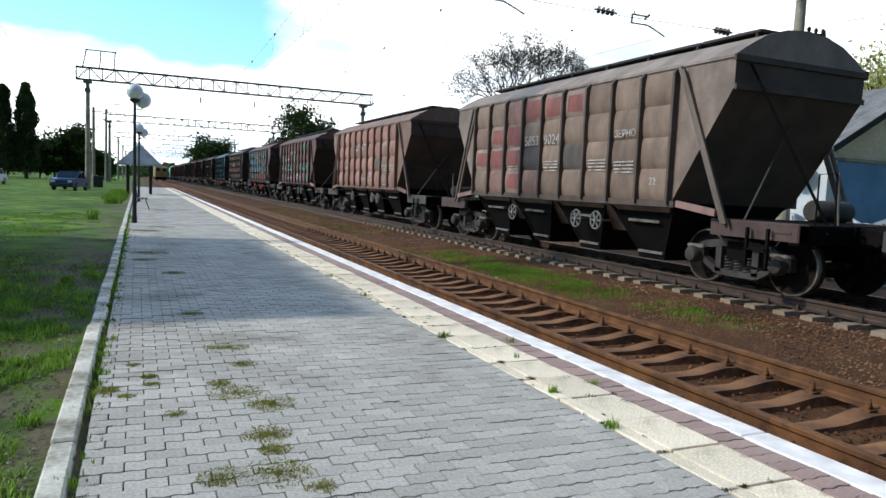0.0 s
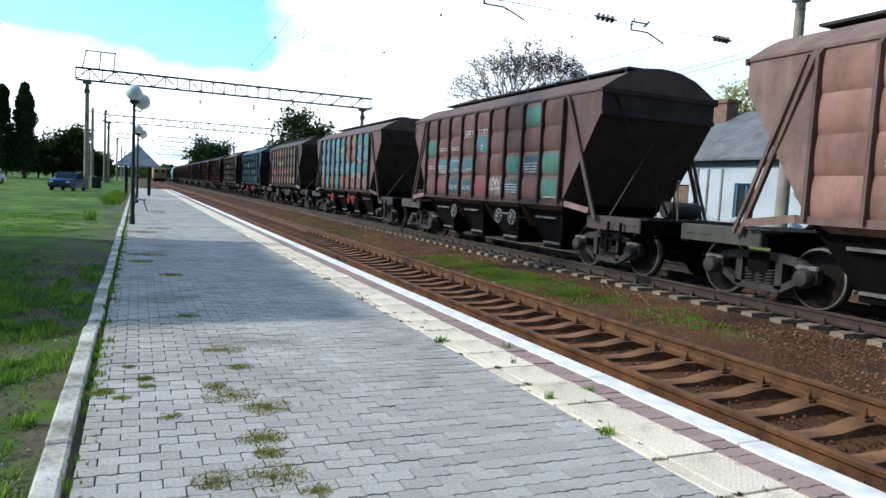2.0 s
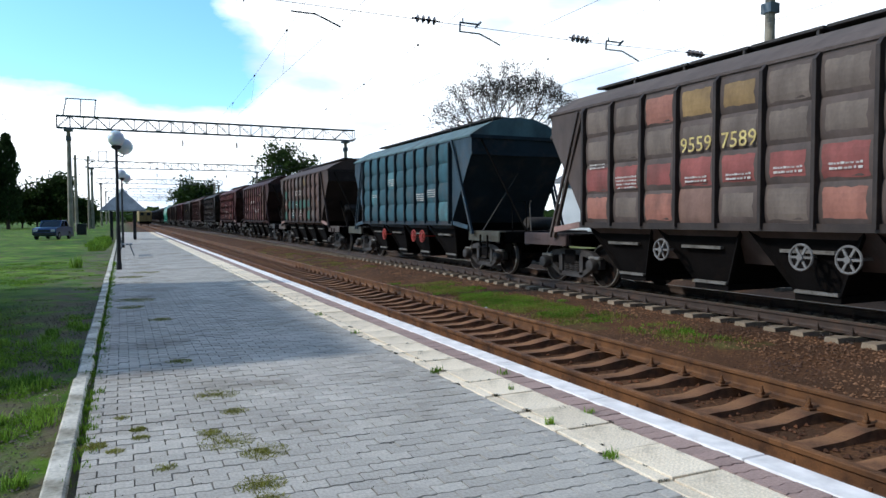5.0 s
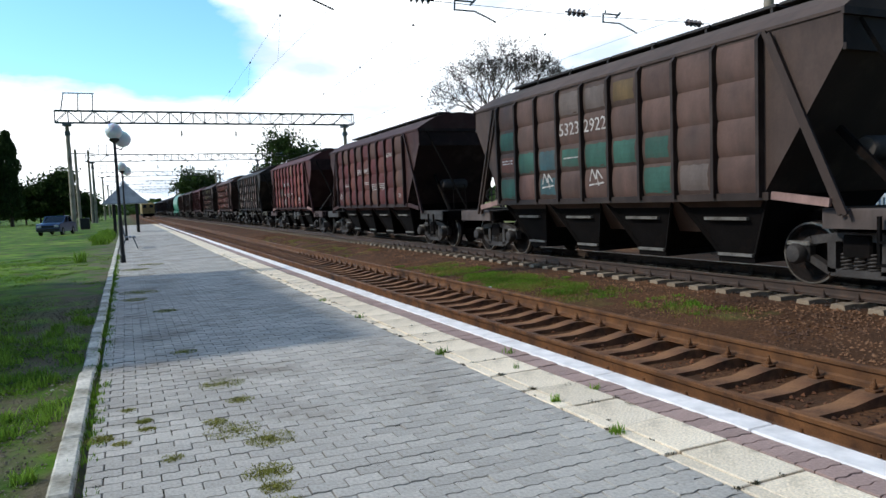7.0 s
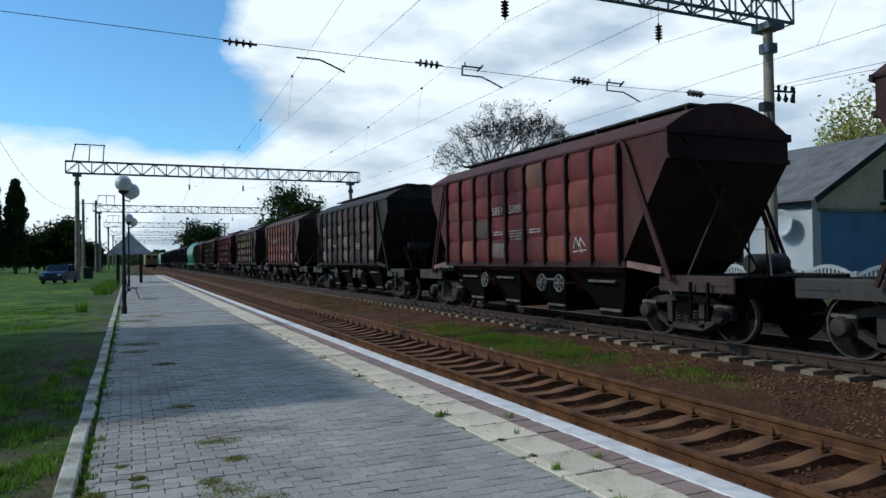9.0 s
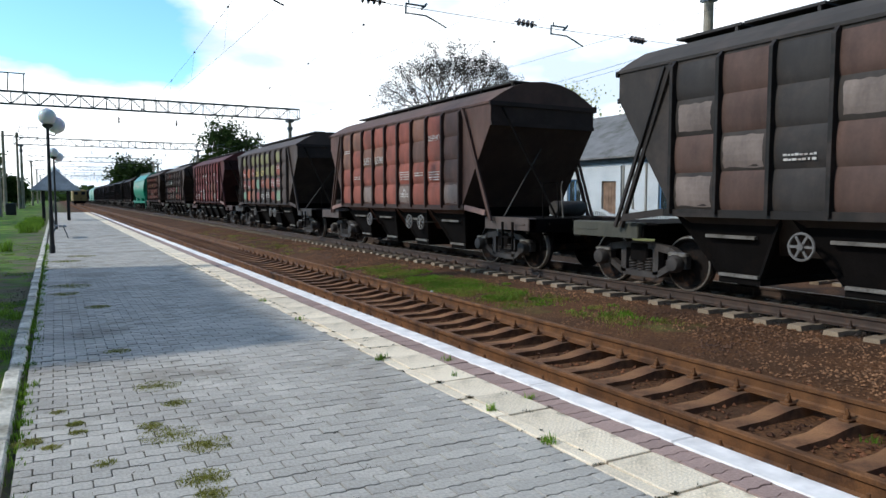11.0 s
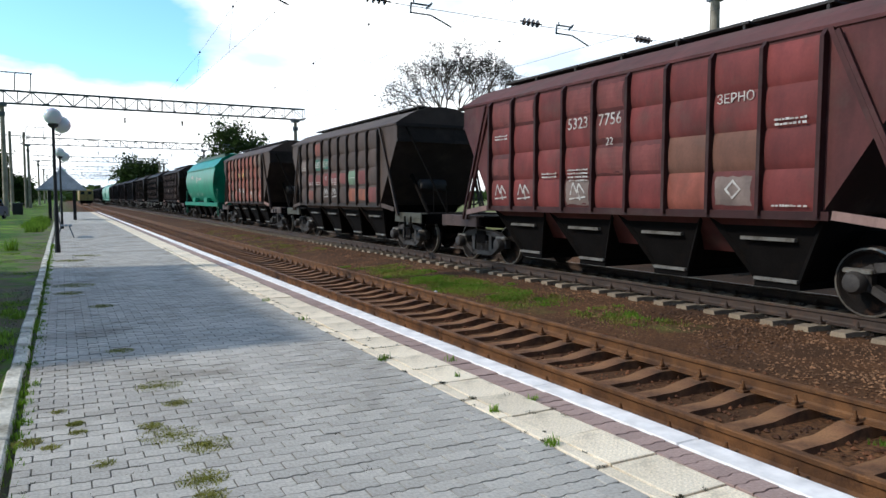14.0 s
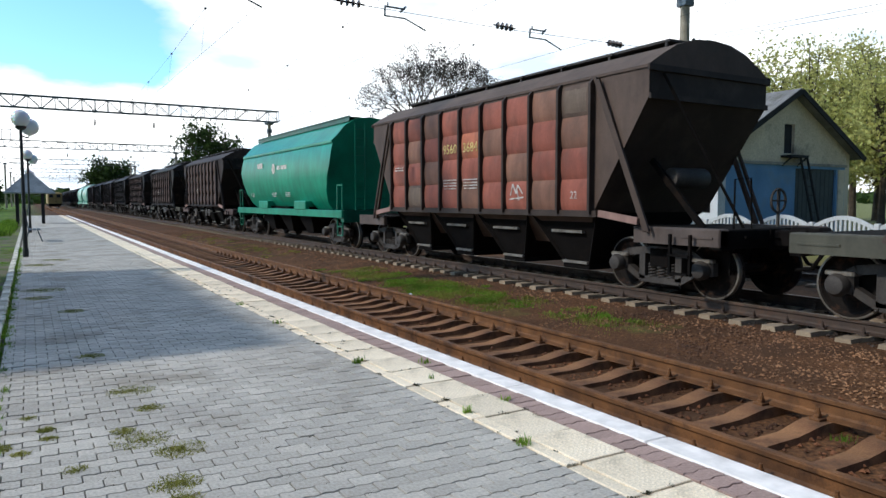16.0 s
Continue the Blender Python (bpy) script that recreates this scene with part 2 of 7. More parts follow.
M_WIRE = surface("weathered_copper_wire", rgb("3c3a38"), rgb("2e2c2a"), 4, 0.6, 0.4, 0.0, 20)
# rolling stock
M_PAINT = surface("faded_wagon_paint", rgb("8a5a48"), rgb("503f38"), 1.5, 0.75, 0.0, 0.25, 22, rgb("54463e"), 0.40, 1.6, tint=True, bump_dist=0.003, spec=0.35)
# near-black: the shade under the wagons is put into this colour
M_UNDER = surface("near_black_underframe", rgb("161312"), rgb("0f0d0c"), 2.5, 0.95, 0.0, 0.3, 30, rgb("241b16"), 0.2, 2.0, spec=0.08)
M_BOGIE = surface("greasy_cast_steel", rgb("453f3b"), rgb("2a2624"), 3, 0.7, 0.1, 0.3, 30, rgb("3c332c"), 0.3, 3.0)
M_TREAD = surface("bright_wheel_rim", rgb("948d84"), rgb("6a6158"), 3, 0.38, 0.6, 0.1, 30)
M_WHEEL = surface("rusty_wheel", rgb("1e1815"), rgb("14110f"), 3, 0.85, 0.0, 0.2, 30, rgb("4a3224"), 0.3, 4, spec=0.15)
M_HATCH = surface("dark_roof_hatch", rgb("3f3a37"), rgb("2e2a28"), 2, 0.8, 0, 0.2, 30)
M_MARK = surface("stencilled_white_paint", rgb("c8c2ba"), rgb("a0968e"), 5, 0.8, 0, 0.0, 40, rgb("7a5a4c"), 0.3, 6)
M_MARKY = surface("stencilled_yellow_paint", rgb("d8c480"), rgb("b8a060"), 5, 0.8, 0, 0.0, 40, rgb("7a5a4c"), 0.3, 6)
M_LEDGE = surface("worn_grey_ledge", rgb("77726c"), rgb("57524c"), 3, 0.7, 0.2, 0.1, 30, rgb("3a332e"), 0.3, 3)
M_HANDW = surface("handwheel_paint", rgb("b0aca8"), rgb("8a8682"), 3, 0.6, 0.1, 0.1, 30, tint=True)
# buildings and cars
M_ROOF = surface("grey_corrugated_roofing", rgb("7d7b7a"), rgb("686664"), 1.5, 0.9, 0, 0.3, 20, rgb("47453a"), 0.3, 0.8)
M_PLASTER = surface("stained_grey_plaster", rgb("bcac94"), rgb("d0c2aa"), 0.7, 0.95, 0, 0.4, 18, rgb("6f675c"), 0.35, 0.6)
M_BLUE = surface("blue_painted_plaster", rgb("6a90b6"), rgb("587c9f"), 0.8, 0.85, 0, 0.3, 25, rgb("6d8496"), 0.3, 0.9)
M_WHITEWASH = surface("whitewashed_plaster", rgb("c6c7c8"), rgb("b0b3b6"), 0.8, 0.9, 0, 0.3, 25)
M_DARKWOOD = surface("dark_weathered_boards", rgb("2c2b2d"), rgb("202022"), 2, 0.9, 0, 0.3, 30)
M_GATE = surface("dark_grey_gate_paint", rgb("3d4546"), rgb("30383a"), 1.2, 0.7, 0, 0.2, 20)
M_BRICK = surface("old_brick", rgb("8a6f5c"), rgb("6f5848"), 3, 0.95, 0, 0.4, 40)
M_CARBLUE = surface("dark_blue_car_paint", rgb("24406a"), rgb("1d355a"), 1, 0.3, 0.2, 0, 20)
M_CARWHITE = surface("white_car_paint", rgb("d8dadc"), rgb("c8cacc"), 1, 0.3, 0.0, 0, 20)
M_TYRE = surface("black_rubber", rgb("1b1b1c"), rgb("141415"), 3, 0.9, 0, 0.1, 30)
M_GLASS = glass("dark_car_glass", "3b454c")
M_PANE = glass("window_glass", "6a7880")
M_YELLOW = surface("yellow_engine_paint", rgb("a48e5a"), rgb("8c784c"), 1.5, 0.6, 0, 0.1, 20, rgb("5c4c2a"), 0.3, 1)
M_BENCH = surface("blue_grey_bench_paint", rgb("4d5a66"), rgb("3f4a54"), 2, 0.7, 0, 0.1, 30)
M_SHELTER = surface("zinc_shelter_roof", rgb("8f9699"), rgb("767d80"), 1.5, 0.5, 0.5, 0.1, 20)
M_GREENCAR = surface("fresh_green_wagon_paint", rgb("1d8a68"), rgb("1a7c5e"), 0.8, 0.36, 0.0, 0.05, 20, rgb("2a6b55"), 0.15, 0.8, tint=True)


def globe_glass():
    m = bpy.data.materials.new("milky_globe")
    m.use_nodes = True
    b = m.node_tree.nodes["Principled BSDF"]
    b.inputs["Base Color"].default_value, b.inputs["Roughness"].default_value = rgb("dfe3e6"), 0.35
    b.inputs["Subsurface Weight"].default_value = 0.3
    return m


M_GLOBE = globe_glass()


# ---------------------------------------------------------------- mesh building
class Shape:
    """Collects vertices and faces, in metres."""

    def __init__(self):
        self.v, self.f = [], []

    def add(self, verts, faces):
        n = len(self.v)
        self.v += [tuple(p) for p in verts]
        self.f += [tuple(i + n for i in f) for f in faces]
        return self

    def box(self, x0, x1, y0, y1, z0, z1, bev=0.0):
        if bev <= 0:
            v = [(x, y, z) for z in (z0, z1) for y in (y0, y1) for x in (x0, x1)]
            return self.add(v, [(0, 2, 3, 1), (4, 5, 7, 6), (0, 1, 5, 4), (2, 6, 7, 3), (0, 4, 6, 2), (1, 3, 7, 5)])
        b = min(bev, (x1 - x0) / 2.01, (y1 - y0) / 2.01, (z1 - z0) / 2.01)
        ring = lambda i, z: [(x0 + i, y0, z), (x1 - i, y0, z), (x1, y0 + i, z), (x1, y1 - i, z), (x1 - i, y1, z), (x0 + i, y1, z), (x0, y1 - i, z), (x0, y0 + i, z)]
        inner = lambda z: [(x0 + b, y0 + b, z), (x1 - b, y0 + b, z), (x1 - b, y0 + b, z), (x1 - b, y1 - b, z), (x1 - b, y1 - b, z), (x0 + b, y1 - b, z), (x0 + b, y1 - b, z), (x0 + b, y0 + b, z)]
        v = ring(b, z0) + ring(b, z1 - b) + [inner(z1)[i] for i in (0, 1, 3, 5)]
        f = [tuple(range(7, -1, -1))] + [(i, (i + 1) % 8, 8 + (i + 1) % 8, 8 + i) for i in range(8)]
        f += [(8, 9, 17, 16), (10, 11, 18, 17), (12, 13, 19, 18), (14, 15, 16, 19), (9, 10, 17), (11, 12, 18), (13, 14, 19), (15, 8, 16), (16, 17, 18, 19)]
        return self.add(v, f)

    def beam(self, a, b, w, h=None, up=(0, 0, 1)):
        """A square bar from a to b."""
        h = w if h is None else h
        a, b = Vector(a), Vector(b)
        d = (b - a).normalized()
        u = Vector(up)
        if abs(d.dot(u)) > 0.98:
            u = Vector((1, 0, 0))
        s = d.cross(u).normalized()
        u = s.cross(d)
        c = [(-1, -1), (1, -1), (1, 1), (-1, 1)]
        v = [p + s * (i * w / 2) + u * (j * h / 2) for p in (a, b) for i, j in c]
        return self.add(v, [(0, 1, 2, 3), (7, 6, 5, 4), (0, 4, 5, 1), (1, 5, 6, 2), (2, 6, 7, 3), (3, 7, 4, 0)])

    def tube(self, pts, radii, n=8, cap=True):
        pts = [Vector(p) for p in pts]
        rings = []
        for i, p in enumerate(pts):
            d = (pts[min(i + 1, len(pts) - 1)] - pts[max(i - 1, 0)]).normalized()
            u = Vector((0, 0, 1)) if abs(d.z) < 0.9 else Vector((1, 0, 0))
            s = d.cross(u).normalized()
            u = s.cross(d)
            r = radii[i] if isinstance(radii, (list, tuple)) else radii
            rings.append([p + s * (r * math.cos(2 * math.pi * k / n)) + u * (r * math.sin(2 * math.pi * k / n)) for k in range(n)])
        v = [q for r in rings for q in r]
        f = [(i * n + k, i * n + (k + 1) % n, (i + 1) * n + (k + 1) % n, (i + 1) * n + k) for i in range(len(pts) - 1) for k in range(n)]
        if cap:
            f += [tuple(range(n - 1, -1, -1)), tuple(range((len(pts) - 1) * n, len(pts) * n))]
        return self.add(v, f)

    def lathe(self, profile, centre, axis="z", n=16, cap=True):
        """profile: (radius, height) pairs along the axis."""
        c = Vector(centre)
        v = []
        for r, h in profile:
            for k in range(n):
                a = 2 * math.pi * k / n
                p = (r * math.cos(a), r * math.sin(a), h)
                p = {"z": p, "x": (p[2], p[0], p[1]), "y": (p[1], p[2], p[0])}[axis]
                v.append(c + Vector(p))
        m = len(profile)
        f = [(i * n + k, i * n + (k + 1) % n, (i + 1) * n + (k + 1) % n, (i + 1) * n + k) for i in range(m - 1) for k in range(n)]
        if cap:
            f += [tuple(range(n - 1, -1, -1)), tuple(range((m - 1) * n, m * n))]
        return self.add(v, f)

    def prism(self, poly, axis, a, b):
        """A polygon drawn out along an axis. poly: points in the two other axes, in order xyz without the axis."""
        put = {"x": lambda p, t: (t, p[0], p[1]), "y": lambda p, t: (p[0], t, p[1]), "z": lambda p, t: (p[0], p[1], t)}[axis]
        n = len(poly)
        v = [put(p, a) for p in poly] + [put(p, b) for p in poly]
        return self.add(v, [tuple(range(n - 1, -1, -1)), tuple(range(n, 2 * n))] + [(i, (i + 1) % n, n + (i + 1) % n, n + i) for i in range(n)])

    def torus(self, centre, R, r, axis="x", n=20, m=6):
        c = Vector(centre)
        v = []
        for i in range(n):
            a = 2 * math.pi * i / n
            for j in range(m):
                b = 2 * math.pi * j / m
                q = ((R + r * math.cos(b)) * math.cos(a), (R + r * math.cos(b)) * math.sin(a), r * math.sin(b))
                v.append(c + Vector({"z": q, "x": (q[2], q[0], q[1]), "y": (q[1], q[2], q[0])}[axis]))
        return self.add(v, [(i * m + j, ((i + 1) % n) * m + j, ((i + 1) % n) * m + (j + 1) % m, i * m + (j + 1) % m) for i in range(n) for j in range(m)])

    def mesh(self, name, material, smooth=False):
        me = bpy.data.meshes.new(name)
        me.from_pydata(self.v, [], self.f)
        me.materials.append(material)
        bm = bmesh.new()
        bm.from_mesh(me)
        if len(bm.faces) < 60000:
            bmesh.ops.recalc_face_normals(bm, faces=bm.faces)
        bm.to_mesh(me)
        bm.free()
        if smooth:
            me.polygons.foreach_set("use_smooth", [True] * len(me.polygons))
            try:
                me.set_sharp_from_angle(angle=radians(40))
            except AttributeError:
                pass
        return me


def part(name, shape, material, parent=None, label="", at=None, smooth=False, colour=None):
    """Links a shape, or a mesh that is there already, as one object under a thing."""
    me = shape if isinstance(shape, bpy.types.Mesh) else shape.mesh(name, material, smooth)
    ob = new(name, me)
    if parent is not None:
        ob.parent = parent
    if at is not None:
        ob.matrix_basis = at if isinstance(at, Matrix) else Matrix.Translation(at)
    if colour:
        ob.color = colour
    if label:
        ob["label"] = label
    return ob


def thing(name, label, category, group="", kind="", at=None):
    ob = tagged(new(name), label, category, group, kind)
    if at is not None:
        ob.matrix_basis = at if isinstance(at, Matrix) else Matrix.Translation(at)
    return ob


def lettering(text, size):
    """A flat mesh of words in the built-in font, centred, about size metres high."""
    cu = bpy.data.curves.new("lettering", "FONT")
    cu.body, cu.size, cu.align_x, cu.align_y, cu.extrude = text, size, "CENTER", "CENTER", 0.002
    cu.resolution_u = 2
    ob = bpy.data.objects.new("lettering", cu)
    me = bpy.data.meshes.new_from_object(ob)
    bpy.data.objects.remove(ob)
    return me


# ---------------------------------------------------------------- ground, platform, tracks
NEAR_X, FAR_X, THIRD_X = 5.18, 10.5, 16.0
NEAR_Z, FAR_Z = -0.19, -0.09
Y_END = 84.0                      # far end of the platform


def ground_height(x):
    pts = [(-3000, -0.3), (-60, -0.15), (-0.7, -0.07), (-0.41, -0.06), (-0.37, -0.5), (3.4, -0.56), (4.2, -0.475), (6.2, -0.475), (6.9, -0.44), (7.3, -0.40), (8.4, -0.34),
           (12.6, -0.34), (13.4, -0.38), (18.5, -0.36), (20.0, -0.05), (60, 0.0), (3000, -0.3)]
    for (a, za), (b, zb) in zip(pts, pts[1:]):
        if x <= b:
            return za + (zb - za) * (x - a) / (b - a)
    return -0.3


def build_ground():
    xs = [-2500, -600, -200, -90, -50, -30, -20, -14, -10, -8, -6.5, -5.2, -4, -3, -2.2, -1.6, -1.1, -0.8, -0.6, -0.41, -0.37, 1.5, 3.4, 3.55, 4.2, 5.2, 6.2, 6.7, 7.0, 7.4,
          7.8, 8.2, 8.6, 9.2, 10.5, 11.8, 12.8, 13.6, 15, 16, 17, 18.5, 19.2, 20, 24, 30, 40, 60, 120, 300, 800, 2500]
    ys = [-1500, -300, -100, -40, -20, -12, -8, -4, -2] + [i * 0.6 for i in range(0, 60)] + [36 + 2 * i for i in range(0, 40)] + [130, 160, 220, 300, 420, 600, 900, 1500, 2500]
    s = Shape()
    v = []
    for y in ys:
        for x in xs:
            z = ground_height(x)
            if -30 < x < 30 and -10 < y < 120 and not -0.5 < x < 3.5:
                z += 0.03 * noise.noise((x * 0.9, y * 0.9, 3)) + 0.05 * noise.noise((x * 0.2, y * 0.2, 7)) * (1 if x < -1 else 0.3)
            v.append((x, y, z))
    n = len(xs)
    s.add(v, [(j * n + i, j * n + i + 1, (j + 1) * n + i + 1, (j + 1) * n + i) for j in range(len(ys) - 1) for i in range(n - 1)])
    m = bpy.data.materials.new("grass_soil_and_gravel")
    m.use_nodes = True
    nt = m.node_tree
    N, L = nt.nodes.new, nt.links.new
    b = nt.nodes["Principled BSDF"]
    tc, sep = N("ShaderNodeTexCoord"), N("ShaderNodeSeparateXYZ")
    L(tc.outputs["Object"], sep.inputs[0])

    def noise_ramp(scale, lo, hi, detail=6.0):
        n = N("ShaderNodeTexNoise")
        n.inputs["Scale"].default_value, n.inputs["Detail"].default_value = scale, detail
        L(tc.outputs["Object"], n.inputs["Vector"])
        r = N("ShaderNodeMapRange")
        r.inputs["From Min"].default_value, r.inputs["From Max"].default_value = lo, hi
        L(n.outputs["Fac"], r.inputs["Value"])
        return r.outputs[0], n.outputs["Fac"]

    def mix(fac, a, c):
        x = N("ShaderNodeMixRGB")
        if hasattr(fac, "links"):
            L(fac, x.inputs[0])
        for sock, val in ((x.inputs[1], a), (x.inputs[2], c)):
            if hasattr(val, "links"):
                L(val, sock)
            else:
                sock.default_value = val
        return x.outputs[0]

    def step(x0, x1):
        r = N("ShaderNodeMapRange")
        r.inputs["From Min"].default_value, r.inputs["From Max"].default_value = x0, x1
        L(sep.outputs["X"], r.inputs["Value"])
        return r.outputs[0]
    def mul(a, c):
        p = N("ShaderNodeMath")
        p.operation = "MULTIPLY"
        L(a, p.inputs[0])
        L(c, p.inputs[1])
        return p.outputs[0]
    big, _ = noise_ramp(0.16, 0.35, 0.65)
    mid, _ = noise_ramp(1.1, 0.38, 0.66)
    fine, ff = noise_ramp(26.0, 0.3, 0.7)
    grass = mix(mid, mix(big, rgb("3a6012"), rgb("7a942e")), rgb("2a480e"))
    bare, _ = noise_ramp(1.3, 0.55, 0.64)
    left = mix(bare, grass, rgb("585238"))
    edge = mul(step(-1.9, -0.8), noise_ramp(1.6, 0.40, 0.55)[0])
    left = mix(edge, left, rgb("615a48"))
    gravel = mix(mid, mix(fine, rgb("3c271a"), rgb("7a5436")), rgb("4c3524"))
    tufts = mul(mul(step(6.5, 7.1), noise_ramp(0.45, 0.66, 0.80)[0]), N("ShaderNodeMath").outputs[0])
    one = tufts.node.inputs[1].links[0].from_node
    one.operation = "SUBTRACT"
    one.inputs[0].default_value = 1.0
    L(step(8.7, 9.3), one.inputs[1])
    right = mix(tufts, gravel, mix(fine, rgb("56692c"), rgb("727c3c")))
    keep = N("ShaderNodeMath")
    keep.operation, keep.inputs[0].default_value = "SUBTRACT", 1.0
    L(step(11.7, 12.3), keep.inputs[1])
    right = mix(mul(step(9.15, 9.6), keep.outputs[0]), right, mix(fine, rgb("1c1612"), rgb("3a2e26")))     # far track bed darkened: the train's shade put into the ground colour
    beyond = step(18.0, 20.5)
    right = mix(beyond, right, mix(mid, rgb("7d7c52"), rgb("5f6a34")))
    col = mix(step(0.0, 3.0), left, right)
    h = N("ShaderNodeHueSaturation")
    v2 = N("ShaderNodeMapRange")
    v2.inputs["To Min"].default_value, v2.inputs["To Max"].default_value = 0.75, 1.2
    L(ff, v2.inputs["Value"])
    L(v2.outputs[0], h.inputs["Value"])
    L(col, h.inputs["Color"])
    L(h.outputs[0], b.inputs["Base Color"])
    b.inputs["Roughness"].default_value = 0.95
    b.inputs["Specular IOR Level"].default_value = 0.15
    bn = N("ShaderNodeBump")
    bn.inputs["Strength"].default_value, bn.inputs["Distance"].default_value = 0.7, 0.03
    L(ff, bn.inputs["Height"])
    L(bn.outputs[0], b.inputs["Normal"])
    part("ground", s, m)
    tagged(bpy.data.objects["ground"], "patchy green grass, bare soil and rusty gravel round the tracks", "ground", kind="structure")


build_ground()

PAVE_X0, PAVE_X1 = -0.235, 2.65
platform = thing("platform", "low railway platform of grey wavy pavers with a painted edge", "platform", kind="structure")
part("bed", Shape().box(-0.41, 3.50, -14, Y_END, -0.48, -0.045), M_SAND, platform)


def wavy_paver(w, l):
    """A paver with wavy long sides, its top at z = 0."""
    s = Shape()
    g = 0.0032
    x0, x1 = g, w - g
    steps = 8
    amp = 0.0075
    wave = lambda x: amp * math.sin(4 * math.pi * x / w)
    low = [(x0 + (x1 - x0) * i / steps, g + wave(x0 + (x1 - x0) * i / steps)) for i in range(steps + 1)]
    high = [(x, l - g + wave(x)) for x, _ in reversed(low)]
    ring = low + high
    n = len(ring)
    cx, cy = w / 2, l / 2
    inner = [(cx + (x - cx) * 0.985, cy + (y - cy) * 0.975) for x, y in ring]
    v = [(x, y, -0.05) for x, y in ring] + [(x, y, -0.003) for x, y in ring] + [(x, y, 0.0) for x, y in inner]
    f = [(i, (i + 1) % n, n + (i + 1) % n, n + i) for i in range(n)] + [(n + i, n + (i + 1) % n, 2 * n + (i + 1) % n, 2 * n + i) for i in range(n)]
    f.append(tuple(range(2 * n, 3 * n)))
    s.add(v, f)
    return s


def lay_pavers():
    w, l = (PAVE_X1 - PAVE_X0) / 15, 0.113
    one = wavy_paver(w, l)
    me = one.mesh("paver", M_PAVER)
    rest = Shape()
    rng = random.Random(4)
    count = 0
    for j in range(int((Y_END + 2) / l)):
        y = -2 + j * l
        if y > 46:
            break
        off = 0 if j % 2 else -w / 2
        for i in range(16):
            x = PAVE_X0 + off + i * w
            if x < PAVE_X0 - 0.01 or x + w > PAVE_X1 + 0.01:
                continue
            z = rng.uniform(-0.003, 0.003)
            if 2.35 < y < 4.45 and x < 2.3 and count < 300:
                part("paver", me, None, platform, at=pose(x, y, z, rng.uniform(-0.6, 0.6), rng.uniform(-0.6, 0.6), 0))
                count += 1
            else:
                rest.add([(a + x, b + y, c + z) for a, b, c in one.v], one.f)
    far = Shape().box(PAVE_X0, PAVE_X1, 45.9, Y_END, -0.05, -0.002)
    o = part("pavers", rest, M_PAVER, platform)
    o["kind"] = "stuff"
    part("far_paving", far, M_PAVER, platform)
    # half stones that close the rows at both edges
    edge = Shape()
    for j in range(int(48 / l)):
        y = -2 + j * l
        if j % 2 == 0:
            edge.box(PAVE_X0 + 0.004, PAVE_X0 + w / 2 - 0.004, y + 0.004, y + l - 0.004, -0.05, 0.0, 0.004)
        if j % 2 == 0:
            edge.box(PAVE_X1 - w / 2 + 0.004, PAVE_X1 - 0.004, y + 0.004, y + l - 0.004, -0.05, 0.0, 0.004)
    o = part("half_pavers", edge, M_PAVER, platform)
    o["kind"] = "stuff"


